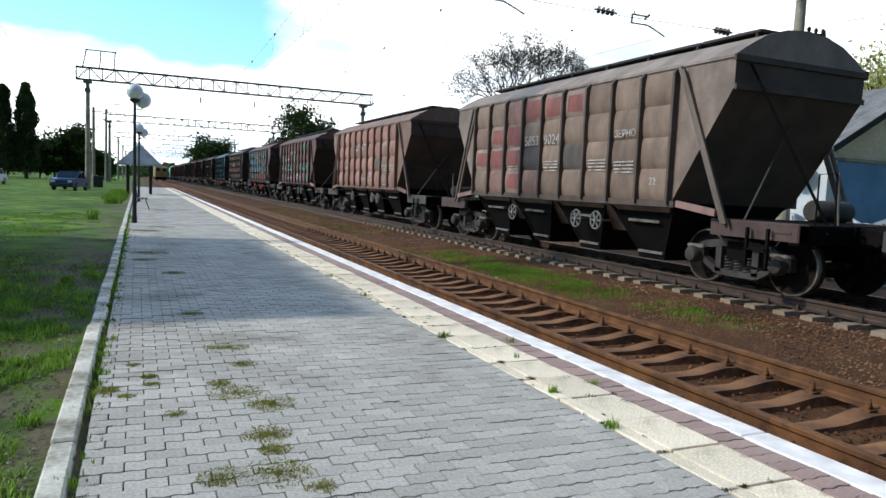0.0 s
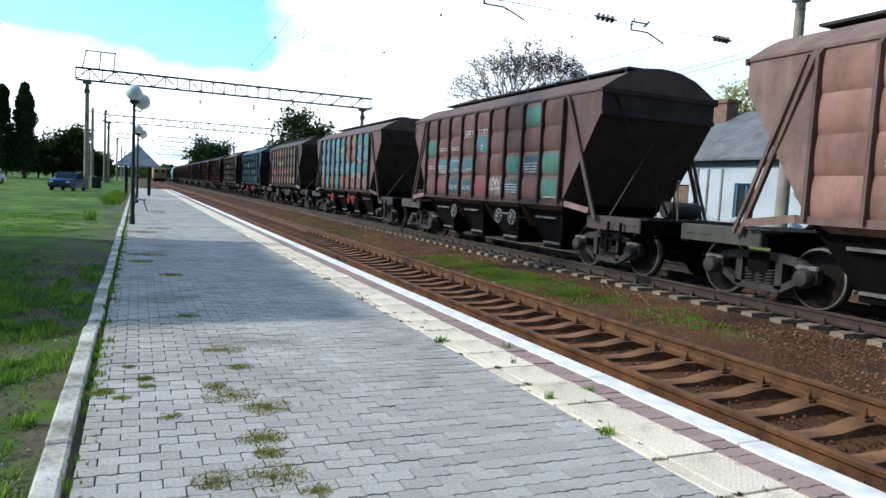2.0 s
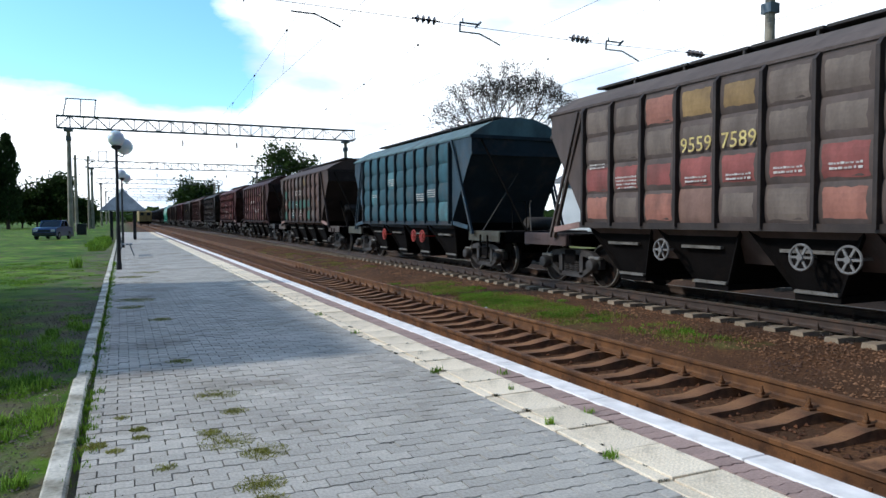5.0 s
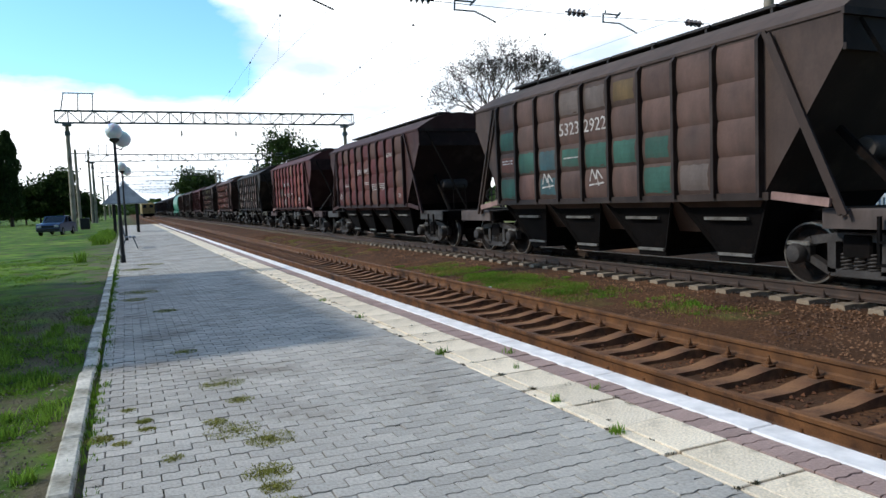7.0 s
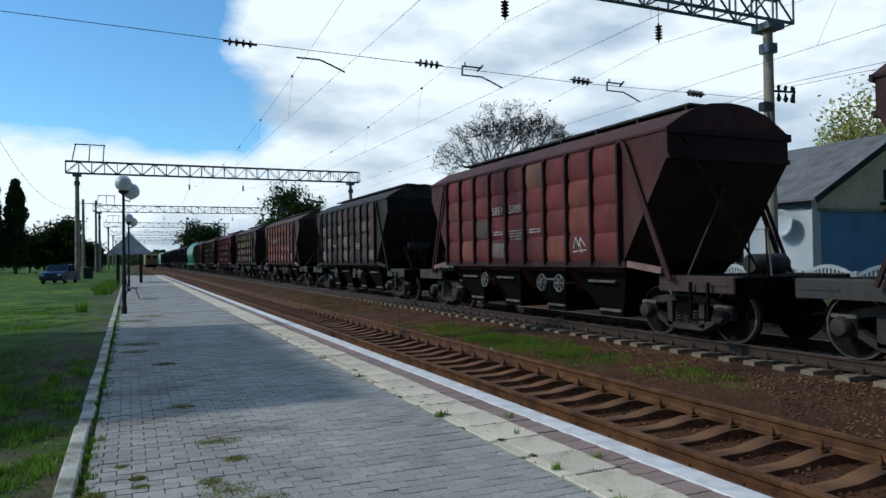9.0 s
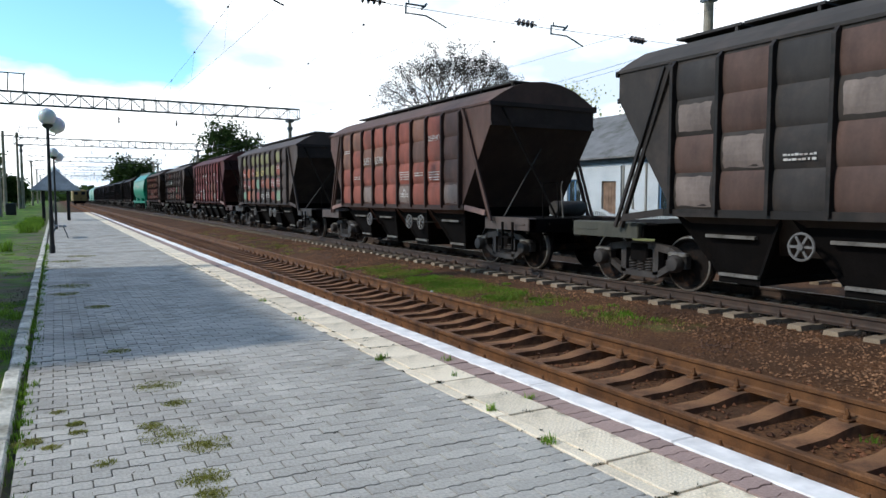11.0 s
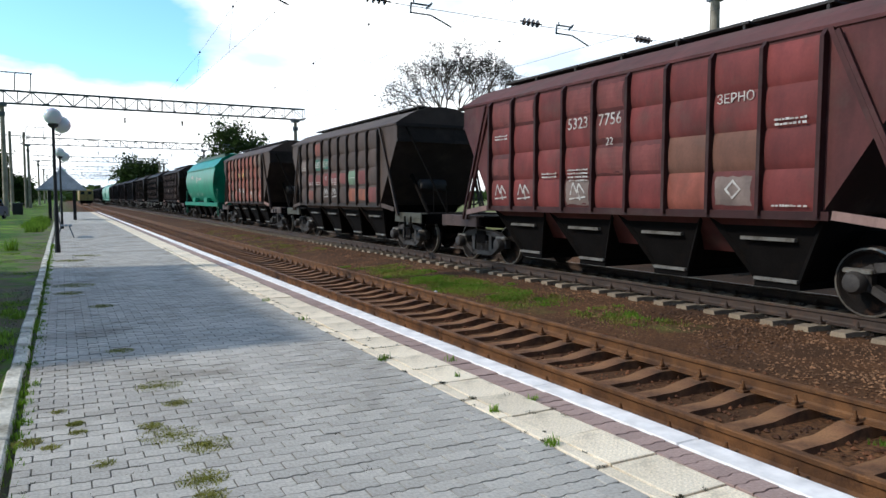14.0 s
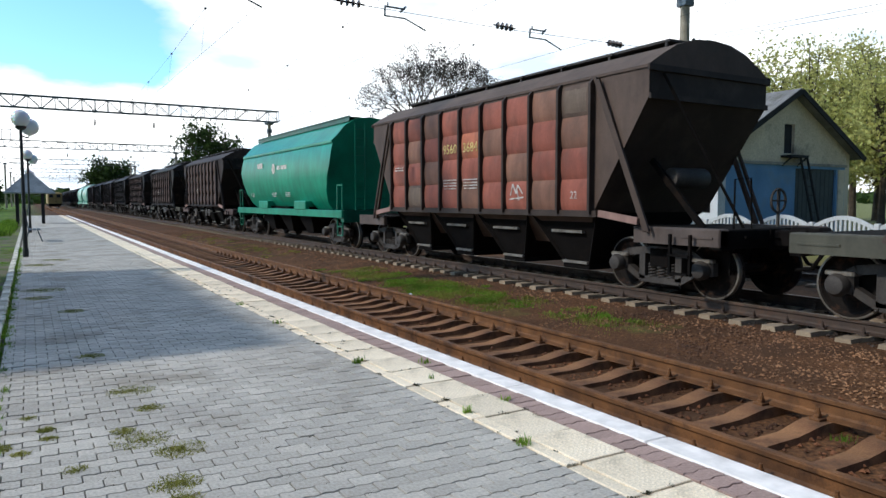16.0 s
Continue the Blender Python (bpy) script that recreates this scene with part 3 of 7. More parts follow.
def lay_edges():
    rng = random.Random(5)
    kerb = Shape().box(-0.395, -0.275, 0.006, 0.994, -0.25, 0.030, 0.014).mesh("kerb_stone", M_KERB)
    for j in range(-3, int(Y_END)):
        part("kerb_stone", kerb, None, platform, at=pose(rng.uniform(-0.006, 0.006), j, rng.uniform(-0.012, 0.006), 0, rng.uniform(-1, 1), rng.uniform(-0.3, 0.3)))
    tile = Shape().box(0.006, 0.364, 0.006, 0.494, -0.05, 0.0, 0.004)
    for a in range(12):
        for c in range(9):
            x, y = 0.032 + c * 0.038 + (a % 2) * 0.002, 0.040 + a * 0.038
            tile.add([(x - 0.014, y, 0), (x, y - 0.014, 0), (x + 0.014, y, 0), (x, y + 0.014, 0), (x, y, 0.004)], [(0, 1, 4), (1, 2, 4), (2, 3, 4), (3, 0, 4)])
    tile = tile.mesh("tactile_tile", M_TACTILE)
    plain = Shape().box(0.006, 0.364, 0.006, 0.494, -0.05, 0.0, 0.004).mesh("tactile_tile_far", M_TACTILE)
    border = Shape().box(0.005, 0.100, 0.008, 0.492, -0.05, 0.0, 0.006).mesh("border_block", M_TACTILE)
    for j in range(int((Y_END + 2) / 0.5)):
        y = -2.05 + j * 0.5
        part("tactile_tile", tile if y < 18 else plain, None, platform, at=pose(2.76, y, 0.003 + rng.uniform(-0.005, 0.005), rng.uniform(-0.4, 0.4), rng.uniform(-0.6, 0.6), rng.uniform(-0.3, 0.3)))
        for d in (0,):
            part("border_block", border, None, platform, at=pose(2.655, y + d, 0.004 + rng.uniform(-0.008, 0.004), rng.uniform(-0.8, 0.8), rng.uniform(-1.5, 1.5), rng.uniform(-0.8, 0.8)))
    one = wavy_paver(0.212, 0.113)
    red = one.mesh("red_paver", M_REDPAVER)
    rest = Shape()
    for j in range(int((Y_END + 2) / 0.113)):
        y = -2 + j * 0.113
        z = rng.uniform(-0.004, 0.002)
        if 1.0 < y < 26:
            part("red_paver", red, None, platform, at=pose(3.132, y, z, 0, rng.uniform(-0.8, 0.8), 0))
        else:
            rest.add([(a + 3.132, b + y, c + z) for a, b, c in one.v], one.f)
    part("red_pavers", rest, M_REDPAVER, platform)["kind"] = "stuff"
    edge = Shape().box(3.347, 3.556, 0.002, 1.498, -0.40, 0.004, 0.010).mesh("edge_block", M_WHITE)
    for j in range(-2, int(Y_END / 1.5)):
        part("edge_block", edge, None, platform, "white-painted concrete edge block", at=pose(rng.uniform(-0.003, 0.003), j * 1.5, rng.uniform(-0.004, 0.004)))


def rail_profile(top):
    h = 0.18
    half = [(0.075, 0), (0.075, 0.012), (0.02, 0.03), (0.009, 0.05), (0.009, 0.125), (0.036, 0.14), (0.037, 0.172), (0.030, h)]
    pts = [(x, top - h + z) for x, z in half] + [(-x, top - h + z) for x, z in reversed(half)]
    return pts


def sleeper_mesh(name, material):
    """A prestressed sleeper: high at the rail seats, dipped and narrowed in the middle."""
    s = Shape()
    prof = [(-1.35, 0.14, 0.0), (-1.1, 0.15, 0.005), (-0.98, 0.15, -0.012), (-0.62, 0.15, 0.0), (-0.50, 0.14, -0.015), (-0.25, 0.125, -0.055), (0.25, 0.125, -0.055), (0.50, 0.14, -0.015), (0.62, 0.15, 0.0), (0.98, 0.15, -0.012),
            (1.1, 0.15, 0.005), (1.35, 0.14, 0.0)]
    v, f = [], []
    for x, hw, z in prof:
        v += [(x, -hw, -0.2), (x, -hw * 0.72, z), (x, hw * 0.72, z), (x, hw, -0.2)]
    for i in range(len(prof) - 1):
        a = i * 4
        f += [(a + k, a + 4 + k, a + 5 + k, a + 1 + k) for k in range(3)]
    f += [(0, 1, 2, 3), (len(v) - 1, len(v) - 2, len(v) - 3, len(v) - 4)]
    return s.add(v, f).mesh(name, material)


def clip_mesh(material):
    s = Shape().box(-0.05, 0.05, -0.05, 0.05, -0.005, 0.015, 0.004)
    s.box(-0.03, 0.03, -0.022, 0.022, 0.015, 0.045, 0.006)
    s.lathe([(0.022, 0.045), (0.022, 0.075), (0.013, 0.076), (0.013, 0.105)], (0, 0, 0), "z", 6)
    return s.mesh("rail_clip", material)


def build_track(name, cx, top, material, label, far_only=False):
    t = thing(name, label, "railway track", kind="structure")
    rng = random.Random(int(cx * 10))
    for side in (-1, 1):
        x = cx + side * 0.7975
        s = Shape().prism([(x + a, b) for a, b in rail_profile(top)], "y", -40, 600)
        part("rail", s, M_RAIL_WORN if cx > 7 else M_RAIL, t)
        part("running_band", Shape().box(x - 0.026, x + 0.026, -40, 600, top - 0.001, top + 0.002), M_RAILTOP if cx > 7 else M_RAIL, t)
    me, clip = sleeper_mesh("sleeper", material), clip_mesh(M_RAIL_WORN if cx > 7 else M_RAIL)
    rest = Shape()
    base = [tuple(v.co) for v in me.vertices]
    faces = [tuple(p.vertices) for p in me.polygons]
    z = top - 0.18
    for j in range(-8, 420):
        y = j * 0.545 + 0.1 + rng.uniform(-0.02, 0.02)
        if y < 95 and not far_only:
            part("sleeper", me, None, t, at=pose(cx + rng.uniform(-0.03, 0.03), y, z, 0, 0, rng.uniform(-1.2, 1.2)))
            if y < 26:
                for side in (-1, 1):
                    for d in (-0.115, 0.115):
                        part("rail_clip", clip, None, t, at=pose(cx + side * 0.7975 + d, y, z + 0.006, 0, 0, rng.uniform(-8, 8)))
        else:
            rest.add([(a + cx, b + y, c + z) for a, b, c in base], faces)
    part("far_sleepers", rest, material, t)["kind"] = "stuff"
    return t


def scatter_stones(name, label, n, xs, ys, size, material, lift, seed, power=1.6):
    rng = random.Random(seed)
    s = Shape()
    octa = [(1, 0, 0), (0, 1, 0), (-1, 0, 0), (0, -1, 0), (0, 0, 0.8), (0, 0, -0.6)]
    of = [(0, 1, 4), (1, 2, 4), (2, 3, 4), (3, 0, 4), (1, 0, 5), (2, 1, 5), (3, 2, 5), (0, 3, 5)]
    for _ in range(n):
        x = rng.uniform(*xs)
        y = ys[0] + (ys[1] - ys[0]) * rng.random() ** power
        r = size * rng.uniform(0.5, 1.5)
        a = rng.uniform(0, 6.28)
        q = [(p[0] * rng.uniform(0.7, 1.2), p[1] * rng.uniform(0.6, 1.1), p[2] * rng.uniform(0.6, 1.0)) for p in octa]
        z = ground_height(x) + lift(x)
        s.add([(x + r * (p[0] * math.cos(a) - p[1] * math.sin(a)), y + r * (p[0] * math.sin(a) + p[1] * math.cos(a)), z + r * p[2]) for p in q], of)
    return tagged(part(name, s, material), label, "ballast", kind="stuff")


def scatter_grass(name, label, spots, material, height, seed, category="grass", blade=0.012):
    """Blades round spots of (x, y, radius, blades, z)."""
    rng = random.Random(seed)
    s = Shape()
    for cx, cy, rad, count, z in spots:
        for _ in range(count):
            a, d = rng.uniform(0, 6.28), rad * rng.random() ** 0.8
            x, y = cx + d * math.cos(a), cy + d * math.sin(a)
            h = height * rng.uniform(0.4, 1.25) * (1.0 if height > 0.05 else rng.choice((0.6, 1.0)))
            b, lean = rng.uniform(0, 6.28), (rng.uniform(0.1, 0.7) if height > 0.05 else rng.uniform(0.8, 2.2)) * h
            wx, wy = blade * math.cos(b + 1.57), blade * math.sin(b + 1.57)
            lx, ly = lean * math.cos(b), lean * math.sin(b)
            zz = z if z is not None else ground_height(x) - 0.01
            s.add([(x - wx, y - wy, zz), (x + wx, y + wy, zz), (x + lx * 0.4 + wx * 0.7, y + ly * 0.4 + wy * 0.7, zz + h * 0.65), (x + lx * 0.4 - wx * 0.7, y + ly * 0.4 - wy * 0.7, zz + h * 0.65), (x + lx, y + ly, zz + h)],
                  [(0, 1, 2, 3), (3, 2, 4)])
    return tagged(part(name, s, material), label, category, kind="stuff")


# ---------------------------------------------------------------- rolling stock
PITCH = 14.72
HALF, EAVE, RIDGE = 1.55, 3.88, 4.43       # body half width, eave and ridge over the rail
END_TOP, END_LOW, SILL = 5.36, 4.08, 1.42  # half length at the eave and at the sill, height of the sill
BAY = 0.90
POSTS = [4.05 - BAY * i for i in range(10)]
PAINTS = {"b": "7e5644", "d": "5e453b", "r": "8a4a3a", "o": "9e583e", "t": "5a8a90", "g": "4f8a76", "y": "9a7c4e", "k": "3c3734", "c": "7c3430", "w": "9c8a80", "s": "97604a", "n": "6b5a4c", "v": "8a865a", "m": "8aa688", "q": "35606a", "p": "96504a"}


def roof_section():
    pts = [(-HALF - 0.03, EAVE - 0.05)]
    for x, z in ((-HALF - 0.03, EAVE), (-1.26, 4.08), (-0.92, 4.26), (-0.48, 4.39), (0, RIDGE), (0.48, 4.39), (0.92, 4.26), (1.26, 4.08), (HALF + 0.03, EAVE), (HALF + 0.03, EAVE - 0.05)):
        pts.append((x, z))
    return pts


def make_meshes():
    K = {}
    # shell: side and end walls below the eave, ends sloping in
    s = Shape()
    zk = 3.36
    for sx in (-1, 1):
        x = sx * HALF
        s.add([(x, -END_TOP, EAVE - 0.03), (x, END_TOP, EAVE - 0.03), (x, END_TOP, zk), (x, END_LOW, SILL), (x, -END_LOW, SILL), (x, -END_TOP, zk)], [(0, 1, 2, 3, 4, 5)])
    s.add([(-HALF, -END_LOW, SILL), (-HALF, END_LOW, SILL), (-0.9, END_LOW * 0.8, 0.75), (-0.9, -END_LOW * 0.8, 0.75)], [(0, 1, 2, 3)])
    s.add([(HALF, -END_LOW, SILL), (HALF, END_LOW, SILL), (0.9, END_LOW * 0.8, 0.75), (0.9, -END_LOW * 0.8, 0.75)], [(3, 2, 1, 0)])
    s.add([(-0.9, -END_LOW * 0.8, 0.75), (0.9, -END_LOW * 0.8, 0.75), (0.9, END_LOW * 0.8, 0.75), (-0.9, END_LOW * 0.8, 0.75)], [(3, 2, 1, 0)])
    K["shell"] = s.mesh("shell", M_PAINT)
    s = Shape()                                          # one end wall: upright above, sloping in below
    y0, y1 = -END_TOP, -END_LOW
    s.add([(-HALF, y0, EAVE - 0.03), (HALF, y0, EAVE - 0.03), (HALF, y0, zk), (-HALF, y0, zk), (HALF, y1, SILL), (-HALF, y1, SILL), (0.9, y1 * 0.80, 0.75), (-0.9, y1 * 0.80, 0.75)],
          [(0, 1, 2, 3), (3, 2, 4, 5), (5, 4, 6, 7)])
    K["end_wall"] = s.mesh("end_wall", M_PAINT)
    s = Shape().prism(roof_section(), "y", -END_TOP - 0.02, END_TOP + 0.02)
    K["roof"] = s.mesh("roof", M_PAINT)
    s = Shape()
    for sy in (-1,):                                    # lip and corner bracket at an end
        s.box(-HALF - 0.05, HALF + 0.05, min(sy * END_TOP, sy * (END_TOP + 0.05)), max(sy * END_TOP, sy * (END_TOP + 0.05)), EAVE - 0.10, EAVE + 0.0)
        s.beam((-HALF, sy * (END_TOP + 0.02), 3.36), (HALF, sy * (END_TOP + 0.02), 3.36), 0.05, 0.09)
    K["lip_plate"] = s.mesh("end_lip", M_PAINT)
    K["bracket"] = Shape().box(HALF - 0.02, HALF + 0.12, -END_TOP, -END_TOP + 0.16, EAVE - 0.10, EAVE + 0.05, 0.01).mesh("corner_bracket", M_UNDER)
    s = Shape().box(-1.44, -1.20, -6.72, -4.95, 0.90, 1.18, 0.02).box(-1.455, -1.44, -6.6, -6.0, 1.02, 1.05)
    K["end_sill"] = s.mesh("end_sill", M_PAINT)
    K["cross_rod"] = Shape().beam((0.15, -5.05, 2.85), (-1.3, -5.55, 1.17), 0.026).mesh("cross_rod", M_BOGIE)
    K["pipe"] = Shape().tube([(-0.3, -6.5, 1.15), (-0.32, -6.45, 1.9), (-0.25, -6.4, 2.0)], 0.018, 6).mesh("air_pipe", M_LEDGE)
    K["brake_wheel"] = Shape().torus((0.55, -6.35, 1.62), 0.20, 0.022, "y", 18, 6).beam((0.35, -6.35, 1.62), (0.75, -6.35, 1.62), 0.03).beam((0.55, -6.35, 1.15), (0.55, -6.35, 1.82), 0.04).mesh("brake_wheel", M_BOGIE)
    s = Shape()
    for i in range(7):
        y = -4.9 + i * 1.42
        s.box(-0.62, -0.02, y, y + 1.30, 4.36, 4.49, 0.03)
        s.box(-0.70, -0.62, y + 0.1, y + 0.16, 4.30, 4.46)
    K["hatches"] = s.mesh("hatch_row", M_HATCH)
    K["hatch"] = Shape().box(-0.10, 0.50, -0.62, 0.62, 4.32, 4.47, 0.03).box(0.48, 0.56, -0.05, 0.05, 4.26, 4.45).mesh("hatch", M_HATCH)
    s = Shape()                                          # plank walkway on brackets
    for i in range(7):
        y = -4.95 + i * 1.42
        s.box(-0.62, -0.18, y, y + 1.36, 4.435, 4.48)
        s.beam((-0.58, y + 0.1, 4.30), (-0.58, y + 0.1, 4.44), 0.05).beam((-0.22, y + 0.1, 4.36), (-0.22, y + 0.1, 4.44), 0.05)
    K["walkway"] = s.mesh("walkway", M_HATCH)
    # one pressed panel, bulging outwards, of unit bay
    w, h = BAY - 0.07, (EAVE - 0.12 - SILL) / 4
    s = Shape()
    prof = [(h * i / 10, 0.054 * math.sin(math.pi * i / 10) ** 0.60) for i in range(11)]
    v = []
    for z, d in prof:
        for y, e in ((-w / 2, 0.6), (-w / 2 + 0.05, 1.0), (w / 2 - 0.05, 1.0), (w / 2, 0.6)):
            v.append((-d * e - 0.004, y, z))
    v += [(0.0, -w / 2, 0), (0.0, w / 2, 0), (0.0, w / 2, h), (0.0, -w / 2, h)]
    f = [(i * 4 + k, (i + 1) * 4 + k, (i + 1) * 4 + k + 1, i * 4 + k + 1) for i in range(len(prof) - 1) for k in range(3)]
    s.add(v, f)
    K["panel"] = s.mesh("side_panel", M_PAINT, True)
    s = Shape()                                          # all panels of a side in one, for the far side and far wagons
    for b in range(9):
        yc = (POSTS[b] + POSTS[b + 1]) / 2
        for r in range(4):
            s.add([(x, y + yc, z + SILL + 0.02 + r * h) for x, y, z in v[:44]], f)
    K["panels"] = s.mesh("side_panels", M_PAINT, True)
    K["panel_h"] = h
    # painted patches that fill part of a panel, with a ragged outline
    for i in range(3):
        rp = random.Random(30 + i)
        s = Shape()
        nz, ny = 5, 6
        v2 = []
        z0, z1, y0, y1 = h * (0.08 + 0.05 * i), h * (0.90 - 0.04 * i), -w * (0.40 - 0.03 * i), w * (0.42 - 0.02 * i)
        for a in range(nz + 1):
            for b in range(ny + 1):
                z, y = z0 + (z1 - z0) * a / nz, y0 + (y1 - y0) * b / ny
                if a in (0, nz) or b in (0, ny):
                    z, y = z + rp.uniform(-0.014, 0.014), y + rp.uniform(-0.014, 0.014)
                d = next((da + (db - da) * (z - za) / (zb - za) for (za, da), (zb, db) in zip(prof, prof[1:]) if za <= z <= zb), 0.03)
                v2.append((-d - 0.008, y, z))
        s.add(v2, [(a * (ny + 1) + b, (a + 1) * (ny + 1) + b, (a + 1) * (ny + 1) + b + 1, a * (ny + 1) + b + 1) for a in range(nz) for b in range(ny)])
        K["patch", i] = s.mesh("paint_patch", M_PAINT)
    s = Shape().add([(-0.12, -0.03, SILL - 0.05), (-0.12, 0.03, SILL - 0.05), (0, 0.03, SILL - 0.05), (0, -0.03, SILL - 0.05), (-0.12, -0.03, EAVE - 0.14), (-0.12, 0.03, EAVE - 0.14), (0, 0.03, EAVE + 0.0), (0, -0.03, EAVE + 0.0)],
                    [(0, 1, 2, 3), (4, 7, 6, 5), (0, 4, 5, 1), (1, 5, 6, 2), (2, 6, 7, 3), (3, 7, 4, 0)])
    K["post"] = s.mesh("side_post", M_PAINT)
    s = Shape()
    for y in POSTS:
        s.add([(a, b + y, c) for a, b, c in [tuple(p.co) for p in K["post"].vertices]], [tuple(p.vertices) for p in K["post"].polygons])
    K["posts"] = s.mesh("side_posts", M_PAINT)
    # bottom rail of the side and inclined end plates
    s = Shape().box(-HALF - 0.06, -HALF + 0.02, -END_LOW - 0.12, END_LOW + 0.12, SILL - 0.10, SILL + 0.02)
    K["rail"] = s.mesh("bottom_rail", M_PAINT)
    s = Shape()
    for sy in (-1,):
        s.beam((-HALF - 0.01, sy * (END_LOW + 0.15), SILL - 0.03), (-HALF - 0.01, sy * (END_LOW + 1.1), SILL - 0.15), 0.06, 0.12)
    K["endplate"] = s.mesh("end_sill_plate", M_PAINT)
    # diagonal struts
    K["strut"] = Shape().beam((-HALF - 0.03, -4.12, EAVE - 0.05), (-HALF + 0.05, -5.30, 1.10), 0.07, 0.07).beam((-HALF - 0.08, -4.24, EAVE - 0.10), (-HALF + 0.0, -5.40, 1.10), 0.05, 0.06).mesh("end_strut", M_PAINT)
    K["rod"] = Shape().beam((-1.25, -END_TOP - 0.03, 3.75), (-0.35, -6.35, 1.15), 0.045).mesh("end_rod", M_UNDER)
    K["prop"] = Shape().beam((-0.75, -4.72, 2.35), (-0.75, -5.9, 1.12), 0.07, 0.10).mesh("end_prop", M_UNDER)
    s = Shape()                                          # ladder
    for x in (-0.95, -0.62):
        s.beam((x, -6.55, 0.45), (x, -6.55, 1.15), 0.035)
    for z in (0.5, 0.8):
        s.beam((-0.95, -6.55, z), (-0.62, -6.55, z), 0.03)
    s.tube([(-0.95, -6.6, 1.15), (-0.95, -6.6, 1.95), (-0.55, -6.6, 1.98), (-0.5, -6.6, 1.15)], 0.016, 5)
    K["grab_rail"] = s.mesh("grab_rail", M_UNDER)
    # footstep at the corner
    s = Shape()
    for y in (-6.25, -5.85):
        s.beam((-HALF + 0.02, y, 0.42), (-HALF + 0.02, y, 1.08), 0.045)
    for z in (0.44, 0.74):
        s.beam((-HALF + 0.02, -6.25, z), (-HALF + 0.02, -5.85, z), 0.14, 0.03)
    K["step"] = s.mesh("footstep", M_UNDER)
    # underframe: centre sill, end frames, headstocks
    s = Shape().box(-0.22, 0.22, -6.75, 6.75, 0.82, 1.16)
    for sy in (-1, 1):
        a, b = sorted((sy * 6.72, sy * 6.52))
        s.box(-1.42, 1.42, a, b, 0.86, 1.17, 0.02)
        for sx in (-1, 1):
            x0, x1 = sorted((sx * 1.42, sx * 1.26))
            a, b = sorted((sy * 6.72, sy * 5.10))
            s.box(x0, x1, a, b, 0.93, 1.17, 0.02)
        a, b = sorted((sy * 5.6, sy * 4.9))
        s.box(-1.35, 1.35, a, b, 0.92, 1.14, 0.02)
        a, b = sorted((sy * 6.6, sy * 4.7))
        s.box(-1.2, 1.2, a, b, 1.14, 1.17)
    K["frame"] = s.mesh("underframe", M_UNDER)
    s = Shape().lathe([(0.16, -0.45), (0.19, -0.40), (0.19, 0.40), (0.16, 0.45)], (0, 0, 0), "x", 14)
    K["cylinder"] = s.mesh("brake_cylinder", M_BOGIE, True)
    # coupler with draft gear
    s = Shape().box(-0.13, 0.13, -7.02, -6.7, 0.90, 1.15, 0.03).box(-0.2, 0.2, -7.36, -7.0, 0.88, 1.20, 0.06).box(-0.3, -0.12, -7.40, -7.12, 0.92, 1.16, 0.05)
    s.beam((-0.9, -6.78, 1.05), (0.0, -6.85, 1.0), 0.035)
    s.tube([(0.35, -6.75, 1.0), (0.4, -7.0, 0.6), (0.3, -7.3, 0.55)], 0.03, 6)
    K["coupler"] = s.mesh("coupler", M_UNDER)
    # discharge hoppers
    s = Shape()
    top, low = (-1.0, 1.0, 0.95), (-0.55, 0.55, 0.28)
    s.add([(-1.42, -0.95, SILL - 0.02), (1.42, -0.95, SILL - 0.02), (1.42, 0.95, SILL - 0.02), (-1.42, 0.95, SILL - 0.02), (-1.02, -0.33, 0.36), (1.02, -0.33, 0.36), (1.02, 0.33, 0.36), (-1.02, 0.33, 0.36)],
          [(0, 1, 5, 4), (1, 2, 6, 5), (2, 3, 7, 6), (3, 0, 4, 7), (4, 5, 6, 7)])
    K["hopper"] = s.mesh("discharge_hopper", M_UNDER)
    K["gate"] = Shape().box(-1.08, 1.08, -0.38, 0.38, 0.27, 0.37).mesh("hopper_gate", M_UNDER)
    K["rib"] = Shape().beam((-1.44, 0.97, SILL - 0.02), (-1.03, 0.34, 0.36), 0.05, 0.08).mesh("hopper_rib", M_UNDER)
    K["lip"] = Shape().beam((-1.30, -0.45, 1.02), (-1.30, 0.45, 1.02), 0.10, 0.05).mesh("hopper_ledge", M_LEDGE)
    K["lip2"] = Shape().beam((-1.10, -0.36, 0.40), (-1.10, 0.36, 0.40), 0.06, 0.05).mesh("gate_ledge", M_LEDGE)
    # spoked handwheel
    s = Shape().torus((0, 0, 0), 0.185, 0.02, "x", 20, 6).lathe([(0.05, -0.04), (0.05, 0.05)], (0, 0, 0), "x", 10)
    for i in range(6):
        a = i * math.pi / 3
        s.beam((0, 0.03 * math.cos(a), 0.03 * math.sin(a)), (0, 0.185 * math.cos(a), 0.185 * math.sin(a)), 0.035, 0.02, (1, 0, 0))
    s.beam((0.04, 0, 0), (0.5, 0, 0), 0.04)
    K["handwheel"] = s.mesh("handwheel", M_HANDW)
